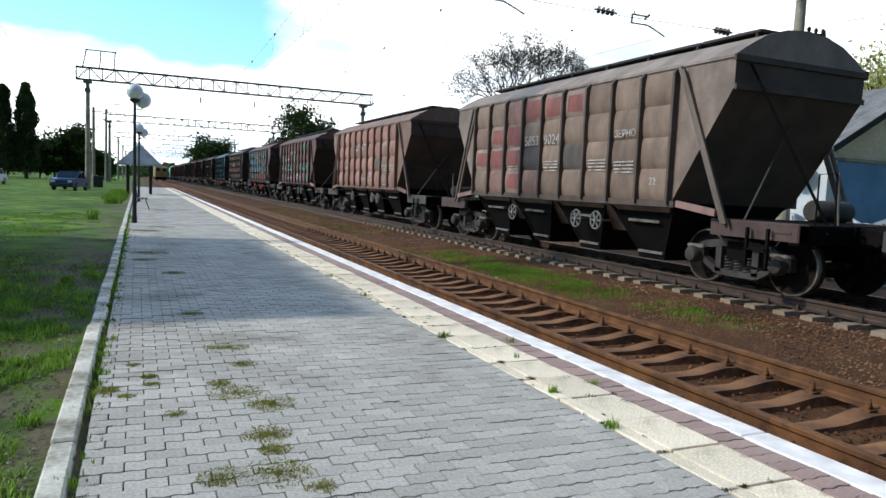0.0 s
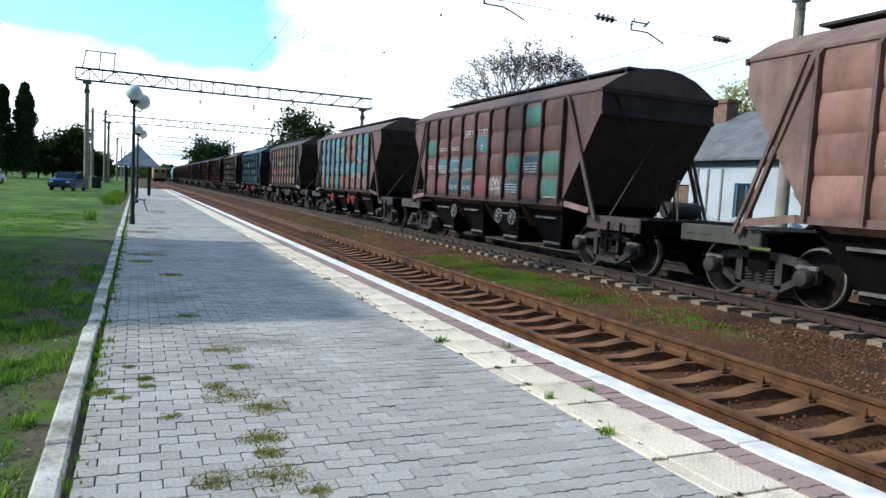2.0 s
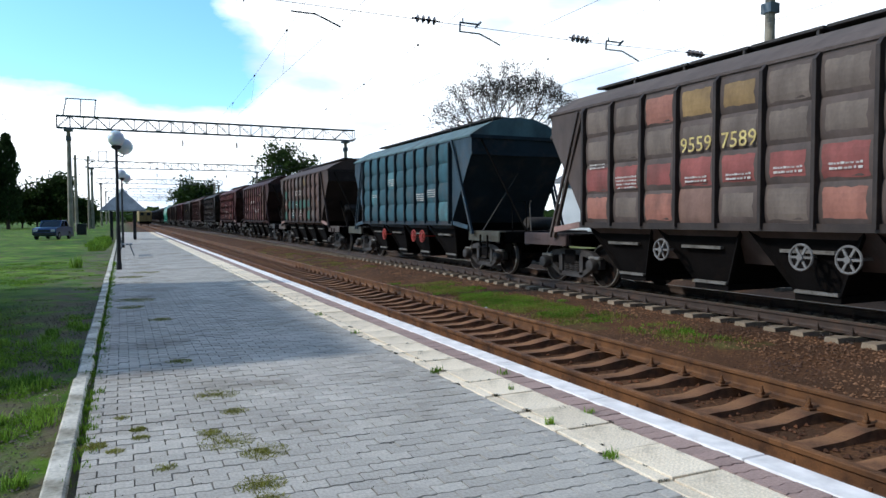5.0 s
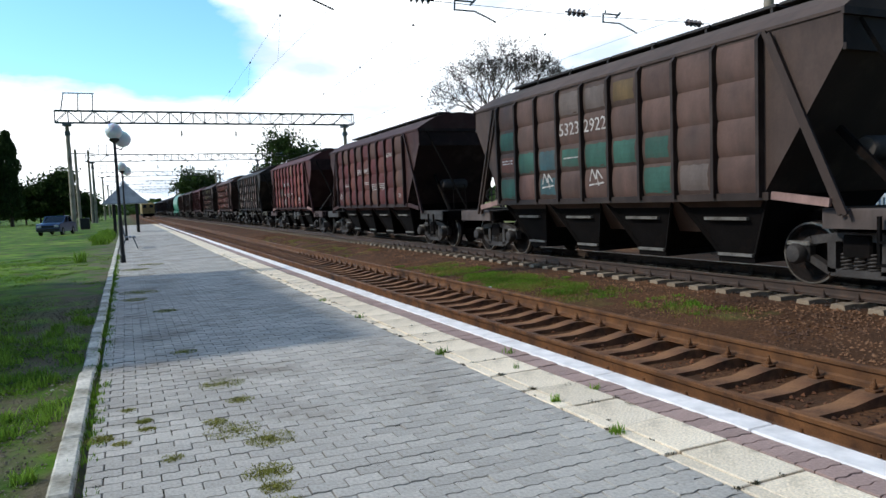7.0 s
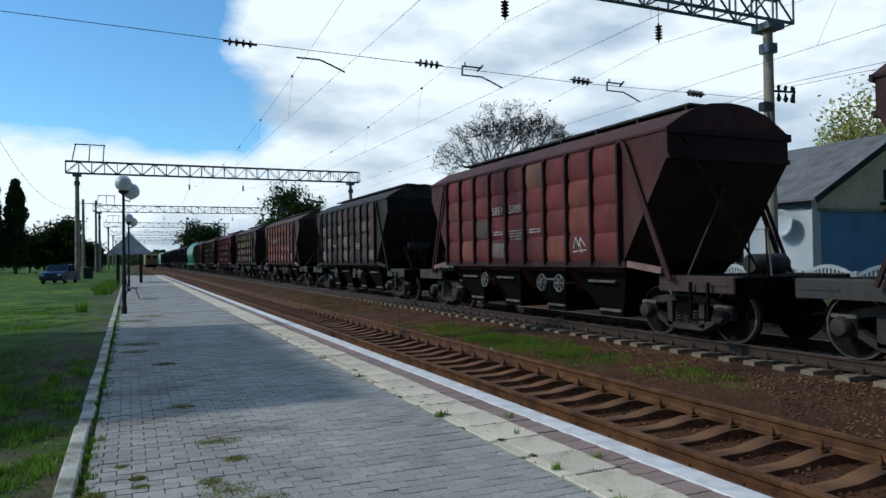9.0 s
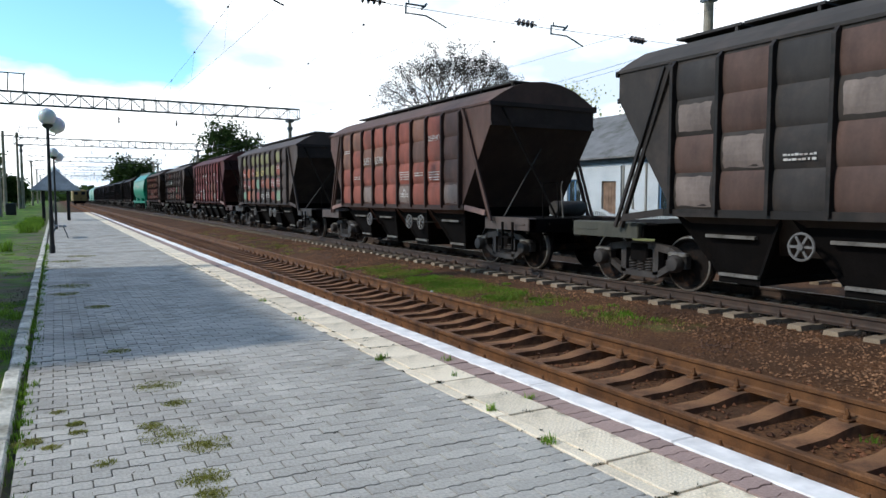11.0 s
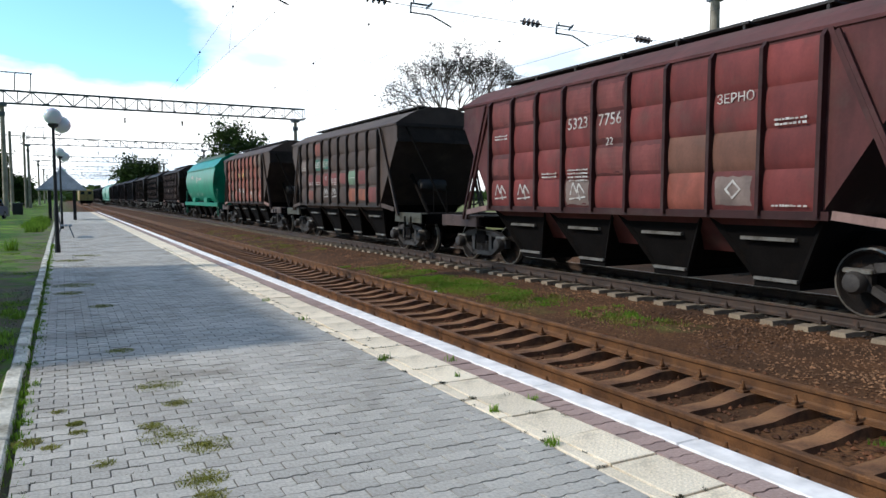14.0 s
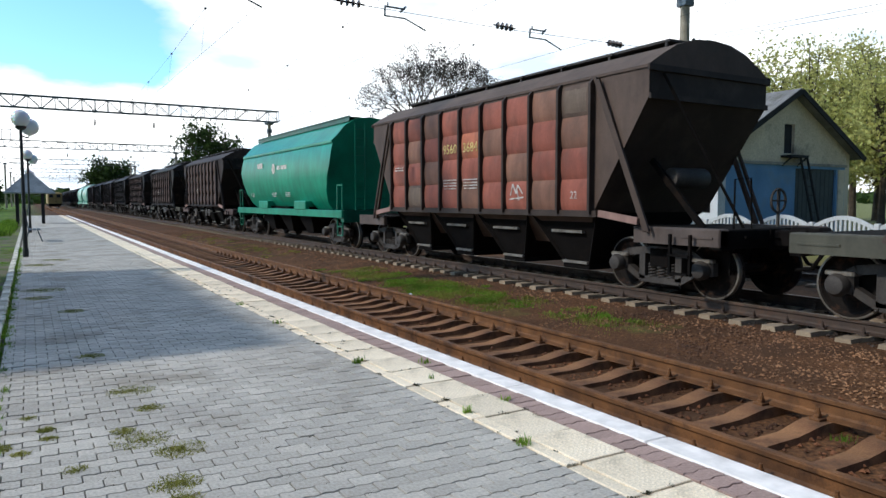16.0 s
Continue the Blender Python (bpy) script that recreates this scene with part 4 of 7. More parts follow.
    # bogie
    def cast_frame():
        s = Shape()
        outer = [(-1.12, 0.42), (-1.10, 0.60), (-0.80, 0.72), (-0.35, 0.80), (0.35, 0.80), (0.80, 0.72), (1.10, 0.60), (1.12, 0.42), (0.98, 0.34), (0.80, 0.36), (0.46, 0.20), (-0.46, 0.20), (-0.80, 0.36), (-0.98, 0.34)]
        # bars of the casting, leaving the windows open
        path = [(-1.05, 0.52), (-0.72, 0.70), (-0.3, 0.76), (0.3, 0.76), (0.72, 0.70), (1.05, 0.52)]
        for a, b in zip(path, path[1:]):
            s.beam((0, a[0], a[1]), (0, b[0], b[1]), 0.15, 0.13)
        low = [(-1.0, 0.45), (-0.75, 0.42), (-0.42, 0.24), (0.42, 0.24), (0.75, 0.42), (1.0, 0.45)]
        for a, b in zip(low, low[1:]):
            s.beam((0, a[0], a[1]), (0, b[0], b[1]), 0.14, 0.11)
        for y in (-0.40, 0.40):
            s.beam((0, y, 0.24), (0, y, 0.76), 0.14, 0.13, (0, 1, 0))
        for y in (-0.925, 0.925):
            s.box(-0.10, 0.10, y - 0.17, y + 0.17, 0.40, 0.66, 0.04)
        return s
    K["side_frame"] = cast_frame().mesh("side_frame", M_BOGIE)
    coil = [(0.075 * math.cos(i * math.pi / 4), 0.075 * math.sin(i * math.pi / 4), 0.28 + i * 0.0065) for i in range(42)]
    K["spring"] = Shape().tube(coil, 0.018, 5).mesh("spring", M_BOGIE, True)
    K["axle_box"] = Shape().lathe([(0.15, 0.02), (0.16, -0.08), (0.12, -0.14), (0.05, -0.15)], (0, 0, 0), "x", 14).mesh("axle_box", M_BOGIE, True)
    K["cap"] = Shape().box(-0.13, -0.02, -0.20, 0.20, 0.13, 0.19, 0.02).mesh("adapter_cap", M_TREAD)
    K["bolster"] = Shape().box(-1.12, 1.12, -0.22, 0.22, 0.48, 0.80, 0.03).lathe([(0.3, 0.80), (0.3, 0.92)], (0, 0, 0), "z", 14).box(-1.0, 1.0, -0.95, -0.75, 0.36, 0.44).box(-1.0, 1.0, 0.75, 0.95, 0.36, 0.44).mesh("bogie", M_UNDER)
    s = Shape().lathe([(0.075, -1.02), (0.075, 1.02)], (0, 0, 0), "x", 10)
    for sx in (-1, 1):
        prof = [(0.10, 0.70), (0.12, 0.74), (0.38, 0.755), (0.42, 0.72), (0.505, 0.72), (0.505, 0.75), (0.475, 0.765), (0.468, 0.85), (0.42, 0.852), (0.38, 0.80), (0.12, 0.82), (0.10, 0.86)]
        s.lathe([(r, sx * h2) for r, h2 in prof], (0, 0, 0), "x", 28)
    K["wheelset"] = s.mesh("wheelset", M_WHEEL, True)
    s = Shape().lathe([(0.478, -0.766), (0.478, -0.850), (0.450, -0.8545)], (0, 0, 0), "x", 28, False)
    K["tyre"] = s.mesh("tread", M_TREAD, True)
    # bars of unreadable stencilling, three lines
    rng = random.Random(8)
    for name, rows, width in (("text_block", 4, 0.62), ("text_line", 1, 0.6), ("stencil_note", 2, 0.5)):
        s = Shape()
        for r in range(rows):
            x = -width / 2
            while x < width / 2 - 0.05:
                d = rng.uniform(0.025, 0.08)
                e = min(x + d, width / 2)
                s.box(-0.003, 0.0, x, e, -r * 0.068, -r * 0.068 + rng.uniform(0.022, 0.036))
                x = e + rng.choice((0.012, 0.015, 0.03))
        K[name] = s.mesh(name, M_MARK)
    s = Shape()
    for pts in (((-0.22, 0.02), (-0.05, 0.20), (0.0, 0.02), (0.12, 0.22), (0.2, -0.02)), ((-0.25, -0.06), (0.22, -0.1)), ((-0.1, -0.12), (-0.02, 0.1))):
        for a, b in zip(pts, pts[1:]):
            s.beam((0, *a), (0, *b), 0.006, 0.03)
    K["scrawl"] = s.mesh("chalk_scrawl", M_MARK)
    d = 0.15
    K["diamond"] = Shape().add([(-0.004, 0, d), (-0.004, d, 0), (-0.004, 0, -d), (-0.004, -d, 0), (-0.004, 0, d * .7), (-0.004, d * .7, 0), (-0.004, 0, -d * .7), (-0.004, -d * .7, 0)],
                               [(0, 1, 5, 4), (1, 2, 6, 5), (2, 3, 7, 6), (3, 0, 4, 7)]).mesh("diamond_mark", M_MARK)
    return K


K = make_meshes()
NUMBERS = {}
WAGON_TONE = {2: 0.88, 3: 0.92, 4: 1.12, 5: 0.75, 6: 0.5, 7: 0.42, 8: 0.7, 9: 0.75, 10: 0.85, 11: 1.05, 12: 0.75, 13: 0.8, 14: 0.9}      # factor on each wagon's paint colour; cloud-dimmed light is put into it


def stencil(text, size, material):
    key = (text, size, material.name)
    if key not in NUMBERS:
        me = lettering(text, size)
        me.materials.clear()
        me.materials.append(material)
        NUMBERS[key] = me
    return NUMBERS[key]


ON_SIDE = Matrix(((0, 0, -1, 0), (-1, 0, 0, 0), (0, 1, 0, 0), (0, 0, 0, 1)))    # flat lettering put upright on the side wall
MOVING = []                    # wagons and their index in the train
WHEELSETS = []


def add_bogies(w, detailed):
    for sy in (-1, 1):
        bogie = part("bogie", K["bolster"], None, w, "cast three-piece bogie, near-black", at=(0, sy * 5.25, 0))
        for dy in (-0.925, 0.925):
            ws = part("wheelset", K["wheelset"], None, bogie, at=(0, dy, 0.475))
            if detailed:
                WHEELSETS.append((ws, dy))
        for dy in (-0.925, 0.925):
            part("bright_rim", K["tyre"], None, bogie, at=(0, dy, 0.475))
        for sx in (-1, 1):
            part("side_frame", K["side_frame"], None, bogie, at=(sx * 1.02, 0, 0))
            if detailed and sx < 0:
                for dy in (-0.2, 0.0, 0.2):
                    part("spring", K["spring"], None, bogie, at=(sx * 1.02, dy, 0))
                for dy in (-0.925, 0.925):
                    part("axle_box", K["axle_box"], None, bogie, at=(sx * 1.12, dy, 0.49))
                    part("adapter_cap", K["cap"], None, bogie, "pale grey adapter cap", at=(sx * 1.02, dy, 0.49))


def dusty(c, amount):
    """Paint greyed by road dust."""
    g = 0.3 * c[0] + 0.55 * c[1] + 0.15 * c[2]
    return tuple((v + (g - v) * amount) * 1.28 for v in c[:3]) + (1.0,)


CYLINDER_ENDS = (6, 7, 9, 12, 13, 14, 16, 17)      # wagons with the air cylinder high under the end slope


def hopper_wagon(k, base, grid, number="", second="", size=0.34, mark=M_MARK, numz=3.12, wheel="7a7672", extras=(), label="", detailed=True, roof=None, full=False, bay=3):
    """A four-axle covered grain hopper. grid: four rows of nine paint codes, from the far bay to the near one, top row first."""
    w = thing("grain_hopper_wagon", label or "rust-brown covered grain hopper wagon with faded paint", "freight wagon", "wagons of the passing train")
    body = dusty(rgb(PAINTS.get(base, base)), 0.28 if k < 7 else 0.12)
    wagon_tone = WAGON_TONE.get(k, 1.0 if k < 4 else 0.6)
    body = tuple(c * wagon_tone for c in body[:3]) + (1.0,)
    # body paint darkened by underside shade, for the hoppers
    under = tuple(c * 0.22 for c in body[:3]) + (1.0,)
    # posts, bottom rail and ribs: body paint with their shade put in
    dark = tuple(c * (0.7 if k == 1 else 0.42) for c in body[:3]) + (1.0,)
    ends = tuple(c * 0.36 for c in body[:3]) + (1.0,)                    # darker body paint on the ends: their shade put into the colour
    part("shell", K["shell"], None, w, colour=body)
    part("roof", K["roof"], None, w, colour=dusty(rgb(roof), 0.3) if roof else body)
    if detailed:
        for i in range(7):
            part("hatch", K["hatch"], None, w, at=(0, -4.26 + i * 1.42, 0))
        part("walkway", K["walkway"], None, w)
    else:
        part("hatch_row", K["hatches"], None, w)
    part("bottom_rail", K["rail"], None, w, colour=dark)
    for m in (Matrix.Identity(4), Matrix.Diagonal((1, -1, 1, 1))):
        part("end_sill_plate", K["endplate"], None, w, at=m, colour=rgb("9a7a70") if k % 2 == 0 else body)
    if detailed:
        for b in range(9):
            yc = (POSTS[b] + POSTS[b + 1]) / 2
            for r in range(4):
                code = grid[r][b]
                c = tuple(p + (q - p) * ((0.5 if k < 4 else 0.12) if code in "or" else 0.2) for p, q in zip(rgb(PAINTS.get(code, base)) if code not in "orsbdnc" else dusty(rgb(PAINTS[code]), 0.3 if k < 7 else 0.05), body))
                patched = (code in "tgqypwnvm" or code in "or" and k in (2, 4, 6, 11, 13)) and not full
                place = (-HALF, yc, SILL + 0.02 + (3 - r) * K["panel_h"])
                tone = (0.98 + 0.3 * random.Random(k * 100 + b * 10 + r).random())
                c = tuple(q * wagon_tone for q in c)[:3] + (1.0,)
                p = part("side_panel", K["panel"], None, w, at=place, colour=tuple(q * tone for q in (body if patched else c)[:3]) + (1.0,))
                if patched:
                    part("paint_patch", K["patch", (k + b + r) % 3], None, p, colour=c)
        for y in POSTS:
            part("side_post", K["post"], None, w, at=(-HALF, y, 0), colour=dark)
    else:
        part("side_panels", K["panels"], None, w, at=(-HALF, 0, 0), colour=body)
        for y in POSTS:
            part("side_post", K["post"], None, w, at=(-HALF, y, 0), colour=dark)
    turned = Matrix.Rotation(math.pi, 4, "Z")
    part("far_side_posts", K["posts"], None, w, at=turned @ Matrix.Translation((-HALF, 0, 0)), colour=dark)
    mirror, mirror_x = Matrix.Diagonal((1, -1, 1, 1)), Matrix.Diagonal((-1, 1, 1, 1))
    strut = tuple(c * 0.75 for c in body[:3]) + (1.0,)
    sill = dusty(rgb(("4e3a34", "484639", "54463f", "3f3b38")[k % 4]), 0.2)
    for m in (Matrix.Identity(4), turned):
        part("end_wall", K["end_wall"], None, w, "end wall with its shade put into the colour", at=m, colour=ends)
        part("end_strut", K["strut"], None, w, at=m, colour=strut)
        part("end_strut", K["strut"], None, w, at=m @ mirror, colour=strut)
        part("coupler", K["coupler"], None, w, at=m)
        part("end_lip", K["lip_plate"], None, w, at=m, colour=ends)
        if k in CYLINDER_ENDS or m is turned:
            part("end_prop", K["prop"], None, w, at=m)
        for side in (Matrix.Identity(4), mirror_x):
            part("end_sill", K["end_sill"], None, w, "dusty end sill beam", at=m @ side, colour=sill)
        part("footstep", K["step"], None, w, at=m)
    part("corner_bracket", K["bracket"], None, w)
    part("end_rod", K["rod"], None, w)
    if k in CYLINDER_ENDS:
        part("brake_wheel", K["brake_wheel"], None, w)
    else:
        part("cross_rod", K["cross_rod"], None, w, "thin grey cross rod")
        part("air_pipe", K["pipe"], None, w)
    part("grab_rail", K["grab_rail"], None, w)
    part("brake_cylinder", K["cylinder"], None, w, at=(-0.2, -5.05, 2.02) if k in CYLINDER_ENDS else (0.45, -5.75, 1.37))
    part("underframe", K["frame"], None, w)
    for y in (-3.1, -1.03, 1.03, 3.1):
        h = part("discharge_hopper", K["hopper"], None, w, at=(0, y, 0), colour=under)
        part("hopper_ledge", K["lip"], None, h)
        part("hopper_gate", K["gate"], None, h)
        part("gate_ledge", K["lip2"], None, h)
        if detailed:
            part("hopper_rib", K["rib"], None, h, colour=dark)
            part("hopper_rib", K["rib"], None, h, at=mirror, colour=dark)
    if detailed and wheel:
        for y in (-1.85, -1.12, 1.75):
            part("handwheel", K["handwheel"], None, w, "spoked handwheel", at=(-HALF - 0.02, y, 0.95), colour=rgb(wheel))
    add_bogies(w, detailed)
    xs = -HALF - 0.068
    mid = lambda b: (POSTS[b] + POSTS[b + 1]) / 2
    if number:
        part("wagon_number", stencil(number, size, mark), None, w, "stencilled number", at=Matrix.Translation((xs, mid(bay), numz)) @ ON_SIDE)
        part("wagon_number", stencil(second, size, mark), None, w, "stencilled number", at=Matrix.Translation((xs, mid(bay + 1), numz)) @ ON_SIDE)
    for kind, where, z in extras:
        if kind in K:
            part(kind, K[kind], None, w, at=(xs, mid(where), z))
        else:
            part("lettering", stencil(kind, 0.2 if len(kind) < 6 else 0.15, M_MARK), None, w, at=Matrix.Translation((xs, mid(where), z)) @ ON_SIDE)
    MOVING.append((k, w))
    return w


def tank_hopper(k, paint, label):
    """A hopper wagon with smooth rounded sides on a full-length frame."""
    w = thing("round_sided_hopper_wagon", label, "freight wagon", "wagons of the passing train")
    c = rgb(paint)
    # bellied side, from the sill up to the eave, then a flat sloping roof
    side = [(1.05, 1.30), (1.28, 1.55), (1.45, 1.95), (1.55, 2.45), (1.56, 2.9), (1.50, 3.35), (1.42, 3.62)]
    sec = [(-x, z) for x, z in side] + [(-1.47, 3.62), (-1.47, 3.70), (-1.30, 3.85), (-0.95, 4.25), (-0.5, 4.5), (0, 4.56), (0.5, 4.5), (0.95, 4.25), (1.30, 3.85), (1.47, 3.70), (1.47, 3.62)] + [(x, z) for x, z in reversed(side)]
    s = Shape()
    n = len(sec)
    ys = [(-5.75, 0.0), (5.75, 0.0)]
    v = []
    for y in (-1, 1):
        for x, z in sec:
            inset = 0.0 if z > 2.9 else (2.9 - z) * 0.62
            v.append((x, y * (5.75 - inset), z))
    s.add(v, [tuple(range(n)), tuple(range(2 * n - 1, n - 1, -1))] + [(i, n + i, n + (i + 1) % n, (i + 1) % n) for i in range(n)])
    body = part("tank_body", s, M_GREENCAR, w, colour=c, smooth=True)
    for i in range(6):
        part("hatch", Shape().lathe([(0.30, 0.0), (0.30, 0.10), (0.2, 0.14)], (0, -4.6 + i * 1.84, 4.52), "z", 14), M_GREENCAR, w, colour=c)
    part("roof_walkway", Shape().box(-0.75, -0.35, -5.6, 5.6, 4.53, 4.56).box(-0.75, -0.72, -5.6, 5.6, 4.40, 4.60), M_GREENCAR, w, colour=tuple(a * 0.35 for a in c[:3]) + (1,))
    part("side_sill", Shape().box(-1.52, -1.40, -6.7, 6.7, 1.05, 1.30, 0.02).box(1.40, 1.52, -6.7, 6.7, 1.05, 1.30, 0.02), M_GREENCAR, w, colour=c)
    for y in (-2.6, 2.2):
        part("side_box", Shape().box(-1.56, -1.2, y - 0.65, y + 0.65, 1.30, 1.62, 0.03), M_GREENCAR, w, colour=c)
    fr = Shape().box(-1.45, 1.45, -6.72, -6.5, 0.9, 1.3).box(-1.45, 1.45, 6.5, 6.72, 0.9, 1.3).box(-1.4, 1.4, -6.5, 6.5, 1.15, 1.25).box(-0.25, 0.25, -6.7, 6.7, 0.8, 1.15)
    part("underframe", fr, M_GREENCAR, w, colour=tuple(a * 0.5 for a in c[:3]) + (1,))
    for y in (-2.4, 0, 2.4):
        part("discharge_hopper", K["hopper"], None, w, at=(0, y, 0), colour=rgb("2c2826"))
    rail = Shape()
    for sx in (-1, 1):
        for y in (-6.55, -6.1):
            rail.beam((sx * 1.42, y, 0.45), (sx * 1.42, y, 2.15), 0.04)
        for z in (0.45, 0.75, 2.15):
            rail.beam((sx * 1.42, -6.55, z), (sx * 1.42, -6.1, z), 0.04)
        for i in range(10):
            rail.beam((sx * 0.5 - 0.18, -5.95, 1.4 + i * 0.3), (sx * 0.5 + 0.18, -5.95, 1.4 + i * 0.3), 0.025)
        rail.beam((sx * 0.5 - 0.18, -5.95, 1.2), (sx * 0.5 - 0.18, -5.95, 4.3), 0.03)
        rail.beam((sx * 0.5 + 0.18, -5.95, 1.2), (sx * 0.5 + 0.18, -5.95, 4.3), 0.03)
    me = rail.mesh("end_ladder", M_GREENCAR)
    turned = Matrix.Rotation(math.pi, 4, "Z")
    for m in (Matrix.Identity(4), turned):
        part("end_ladder", me, None, w, at=m, colour=tuple(a * 0.7 for a in c[:3]) + (1,))
        part("coupler", K["coupler"], None, w, at=m)
    add_bogies(w, True)
    x = -1.565
    emblem = Shape().lathe([(0.22, -0.006), (0.22, 0.0)], (0, 0, 0), "x", 18)
    part("round_emblem", emblem, M_MARK, w, "white round emblem", at=(x, 0.6, 2.95))
    for y, z, wd, ht in ((-0.05, 2.98, 0.38, 0.16), (-0.75, 2.98, 0.75, 0.16), (2.6, 3.15, 0.8, 0.22)):
        part("sign_bar", Shape().box(-0.006, 0, -wd / 2, wd / 2, -ht / 2, ht / 2), M_MARK, w, at=(x + 0.008, y, z))
    for y in (4.2, 0.9, -0.9):
        part("text_block", K["text_block"], None, w, at=(-1.45, y, 2.0))
    MOVING.append((k, w))
    return w


# ---------------------------------------------------------------- the train, from the wagon beside the camera to the last one
DD = ["ddddddddd"] * 4
TEXTS = (("text_block", 7, 2.35), ("stencil_note", 0, 2.0), ("stencil_note", 2, 1.9))
hopper_wagon(-1, "d", ["ddddbbddd", "ddbdddddd", "dddddddnd", "ddndddddd"], "5853", "1137", label="dark brown grain hopper wagon with peeling paint", extras=TEXTS)
hopper_wagon(0, "806a5a", ["..oppp...", "bpp......", "pppk.k...", ".rpr....."], "5853", "9024", numz=2.72, roof="8a7668",
             extras=(("ЗЕРНО", 7, 2.72), ("text_block", 4, 2.2), ("text_block", 6, 2.2), ("text_block", 7, 2.15), ("stencil_note", 2, 2.1), ("22", 8, 1.78)), label="dusty grey-brown grain hopper wagon with faded red patches")
hopper_wagon(1, "84604e", ["sssssssss", "sssbsssbs", "rsosssnns", "ssssbssbs"], "5323", "4775", size=0.38, numz=3.05,
             extras=(("ЗЕРНО", 7, 3.1), ("text_block", 7, 2.25), ("text_block", 8, 2.25), ("stencil_note", 4, 1.72), ("scrawl", 5, 1.75), ("diamond", 7, 1.75), ("text_line", 7, 1.5), ("stencil_note", 1, 2.2)), label="brown grain hopper wagon with white stencilling and chalk marks")
hopper_wagon(2, "6c4c41", ["...rr..g.", "g.r.t....", "rttt..gqg", "rrqqpwqog"], "5853", "7192", size=0.31, numz=3.2,
             extras=(("text_block", 1, 2.3), ("ст.СМЕЛА", 3, 2.16), ("Од.жд", 3, 1.68), ("22", 4, 2.8), ("ст.СМЕЛА", 2, 2.16), ("text_line", 2, 2.45), ("Од.жд", 2, 1.68), ("stencil_note", 0, 2.3), ("stencil_note", 1, 2.85), ("stencil_note", 2, 2.85), ("text_block", 7, 2.3), ("text_block", 6, 1.78), ("scrawl", 5, 1.75), ("text_line", 8, 1.5)), label="brown grain hopper wagon patched with teal and green paint")
hopper_wagon(3, "70544a", ["tttttbbtt", "tttttbbtt", "ttttttttt", "rtrtoooon"], "5853", "8414", numz=3.2, wheel="b8463c", full=True,
             extras=(("ЗЕРНО", 7, 3.25), ("22", 4, 2.72), ("text_block", 3, 2.3), ("text_block", 4, 2.3), ("text_block", 6, 2.1), ("text_block", 7, 2.75), ("text_block", 7, 2.1), ("text_line", 8, 2.7), ("text_line", 7, 1.52), ("stencil_note", 0, 2.0)),
             label="brown grain hopper wagon repainted in teal panels, red handwheels")
hopper_wagon(4, "4e3f38", ["nnoyynnyn", "nnnnnnnnn", "pppppppyn", "onobnnoyn"], "9559", "7589", size=0.36, mark=M_MARKY, numz=2.76,
             extras=(("text_block", 1, 2.3), ("stencil_note", 3, 2.2), ("stencil_note", 4, 2.2), ("stencil_note", 5, 2.25), ("stencil_note", 6, 2.25), ("stencil_note", 0, 2.6), ("scrawl", 8, 1.7)), label="grey-brown grain hopper wagon with red patches and yellow numbers")
hopper_wagon(5, "2e4c5c", ["qqqqqqqqq", "qqqtqqqqq", "qtqqqqqqq", "qqqqqqqqt"], wheel="b8463c", full=True, extras=(("text_block", 3, 2.9), ("text_block", 6, 2.3), ("stencil_note", 1, 2.4), ("text_block", 7, 2.4)), roof="4a6a6e", label="dull teal grain hopper wagon with red handwheels")
hopper_wagon(6, "654838", ["bbbwwybbb", "gbbbbbbbb", "ogtggggbb", "gstbbbgwb"], "5323", "2922", size=0.38, numz=2.92, wheel="",
             extras=(("stencil_note", 0, 2.4), ("scrawl", 2, 1.8), ("scrawl", 4, 1.8), ("text_line", 3, 2.3)), label="brown grain hopper wagon with pale green patches")
hopper_wagon(7, "5c312b", ["cbcbcbccb", "ccrcrcrcb", "ccrcrcccb", "crccrbccr"], "5851", "4415", size=0.3, numz=2.75, wheel="",
             extras=(("ЗЕРНО", 7, 3.2), ("text_block", 6, 2.2), ("text_block", 5, 2.2), ("stencil_note", 4, 2.3), ("diamond", 0, 1.8), ("22", 8, 1.72), ("stencil_note", 1, 2.3)), label="dark red-brown grain hopper wagon with orange patches")
hopper_wagon(8, "5c2c28", ["cccccbccc", "rccccccrc", "ccnccccrc", "crcwccrcc"], "5851", "5008", size=0.3, numz=2.75, extras=(("text_block", 4, 2.2), ("stencil_note", 5, 2.2), ("stencil_note", 3, 2.2), ("scrawl", 7, 1.75)), label="red-brown grain hopper wagon with grey primer patches")
hopper_wagon(9, "38302a", ["kdkddkdkd", "wdkwdkdwd", "dwkdwdkdd", "wdkdwdkdw"], extras=(("text_block", 6, 2.2), ("stencil_note", 2, 2.2)), label="blackened brown grain hopper wagon with pale worn panels")
hopper_wagon(10, "5e4136", ["bbrrrrbrd", "brbbrrdrd", "rrrrrrrrd", "rrwrrwrrw"], "5851", "8598", size=0.32, numz=2.78, bay=2,
             extras=(("ЗЕРНО", 7, 3.2), ("text_block", 7, 2.3), ("stencil_note", 5, 1.72), ("diamond", 5, 1.75), ("text_block", 5, 2.35), ("stencil_note", 6, 2.3), ("stencil_note", 1, 2.3), ("stencil_note", 0, 3.2)), label="orange-red grain hopper wagon with worn paint")
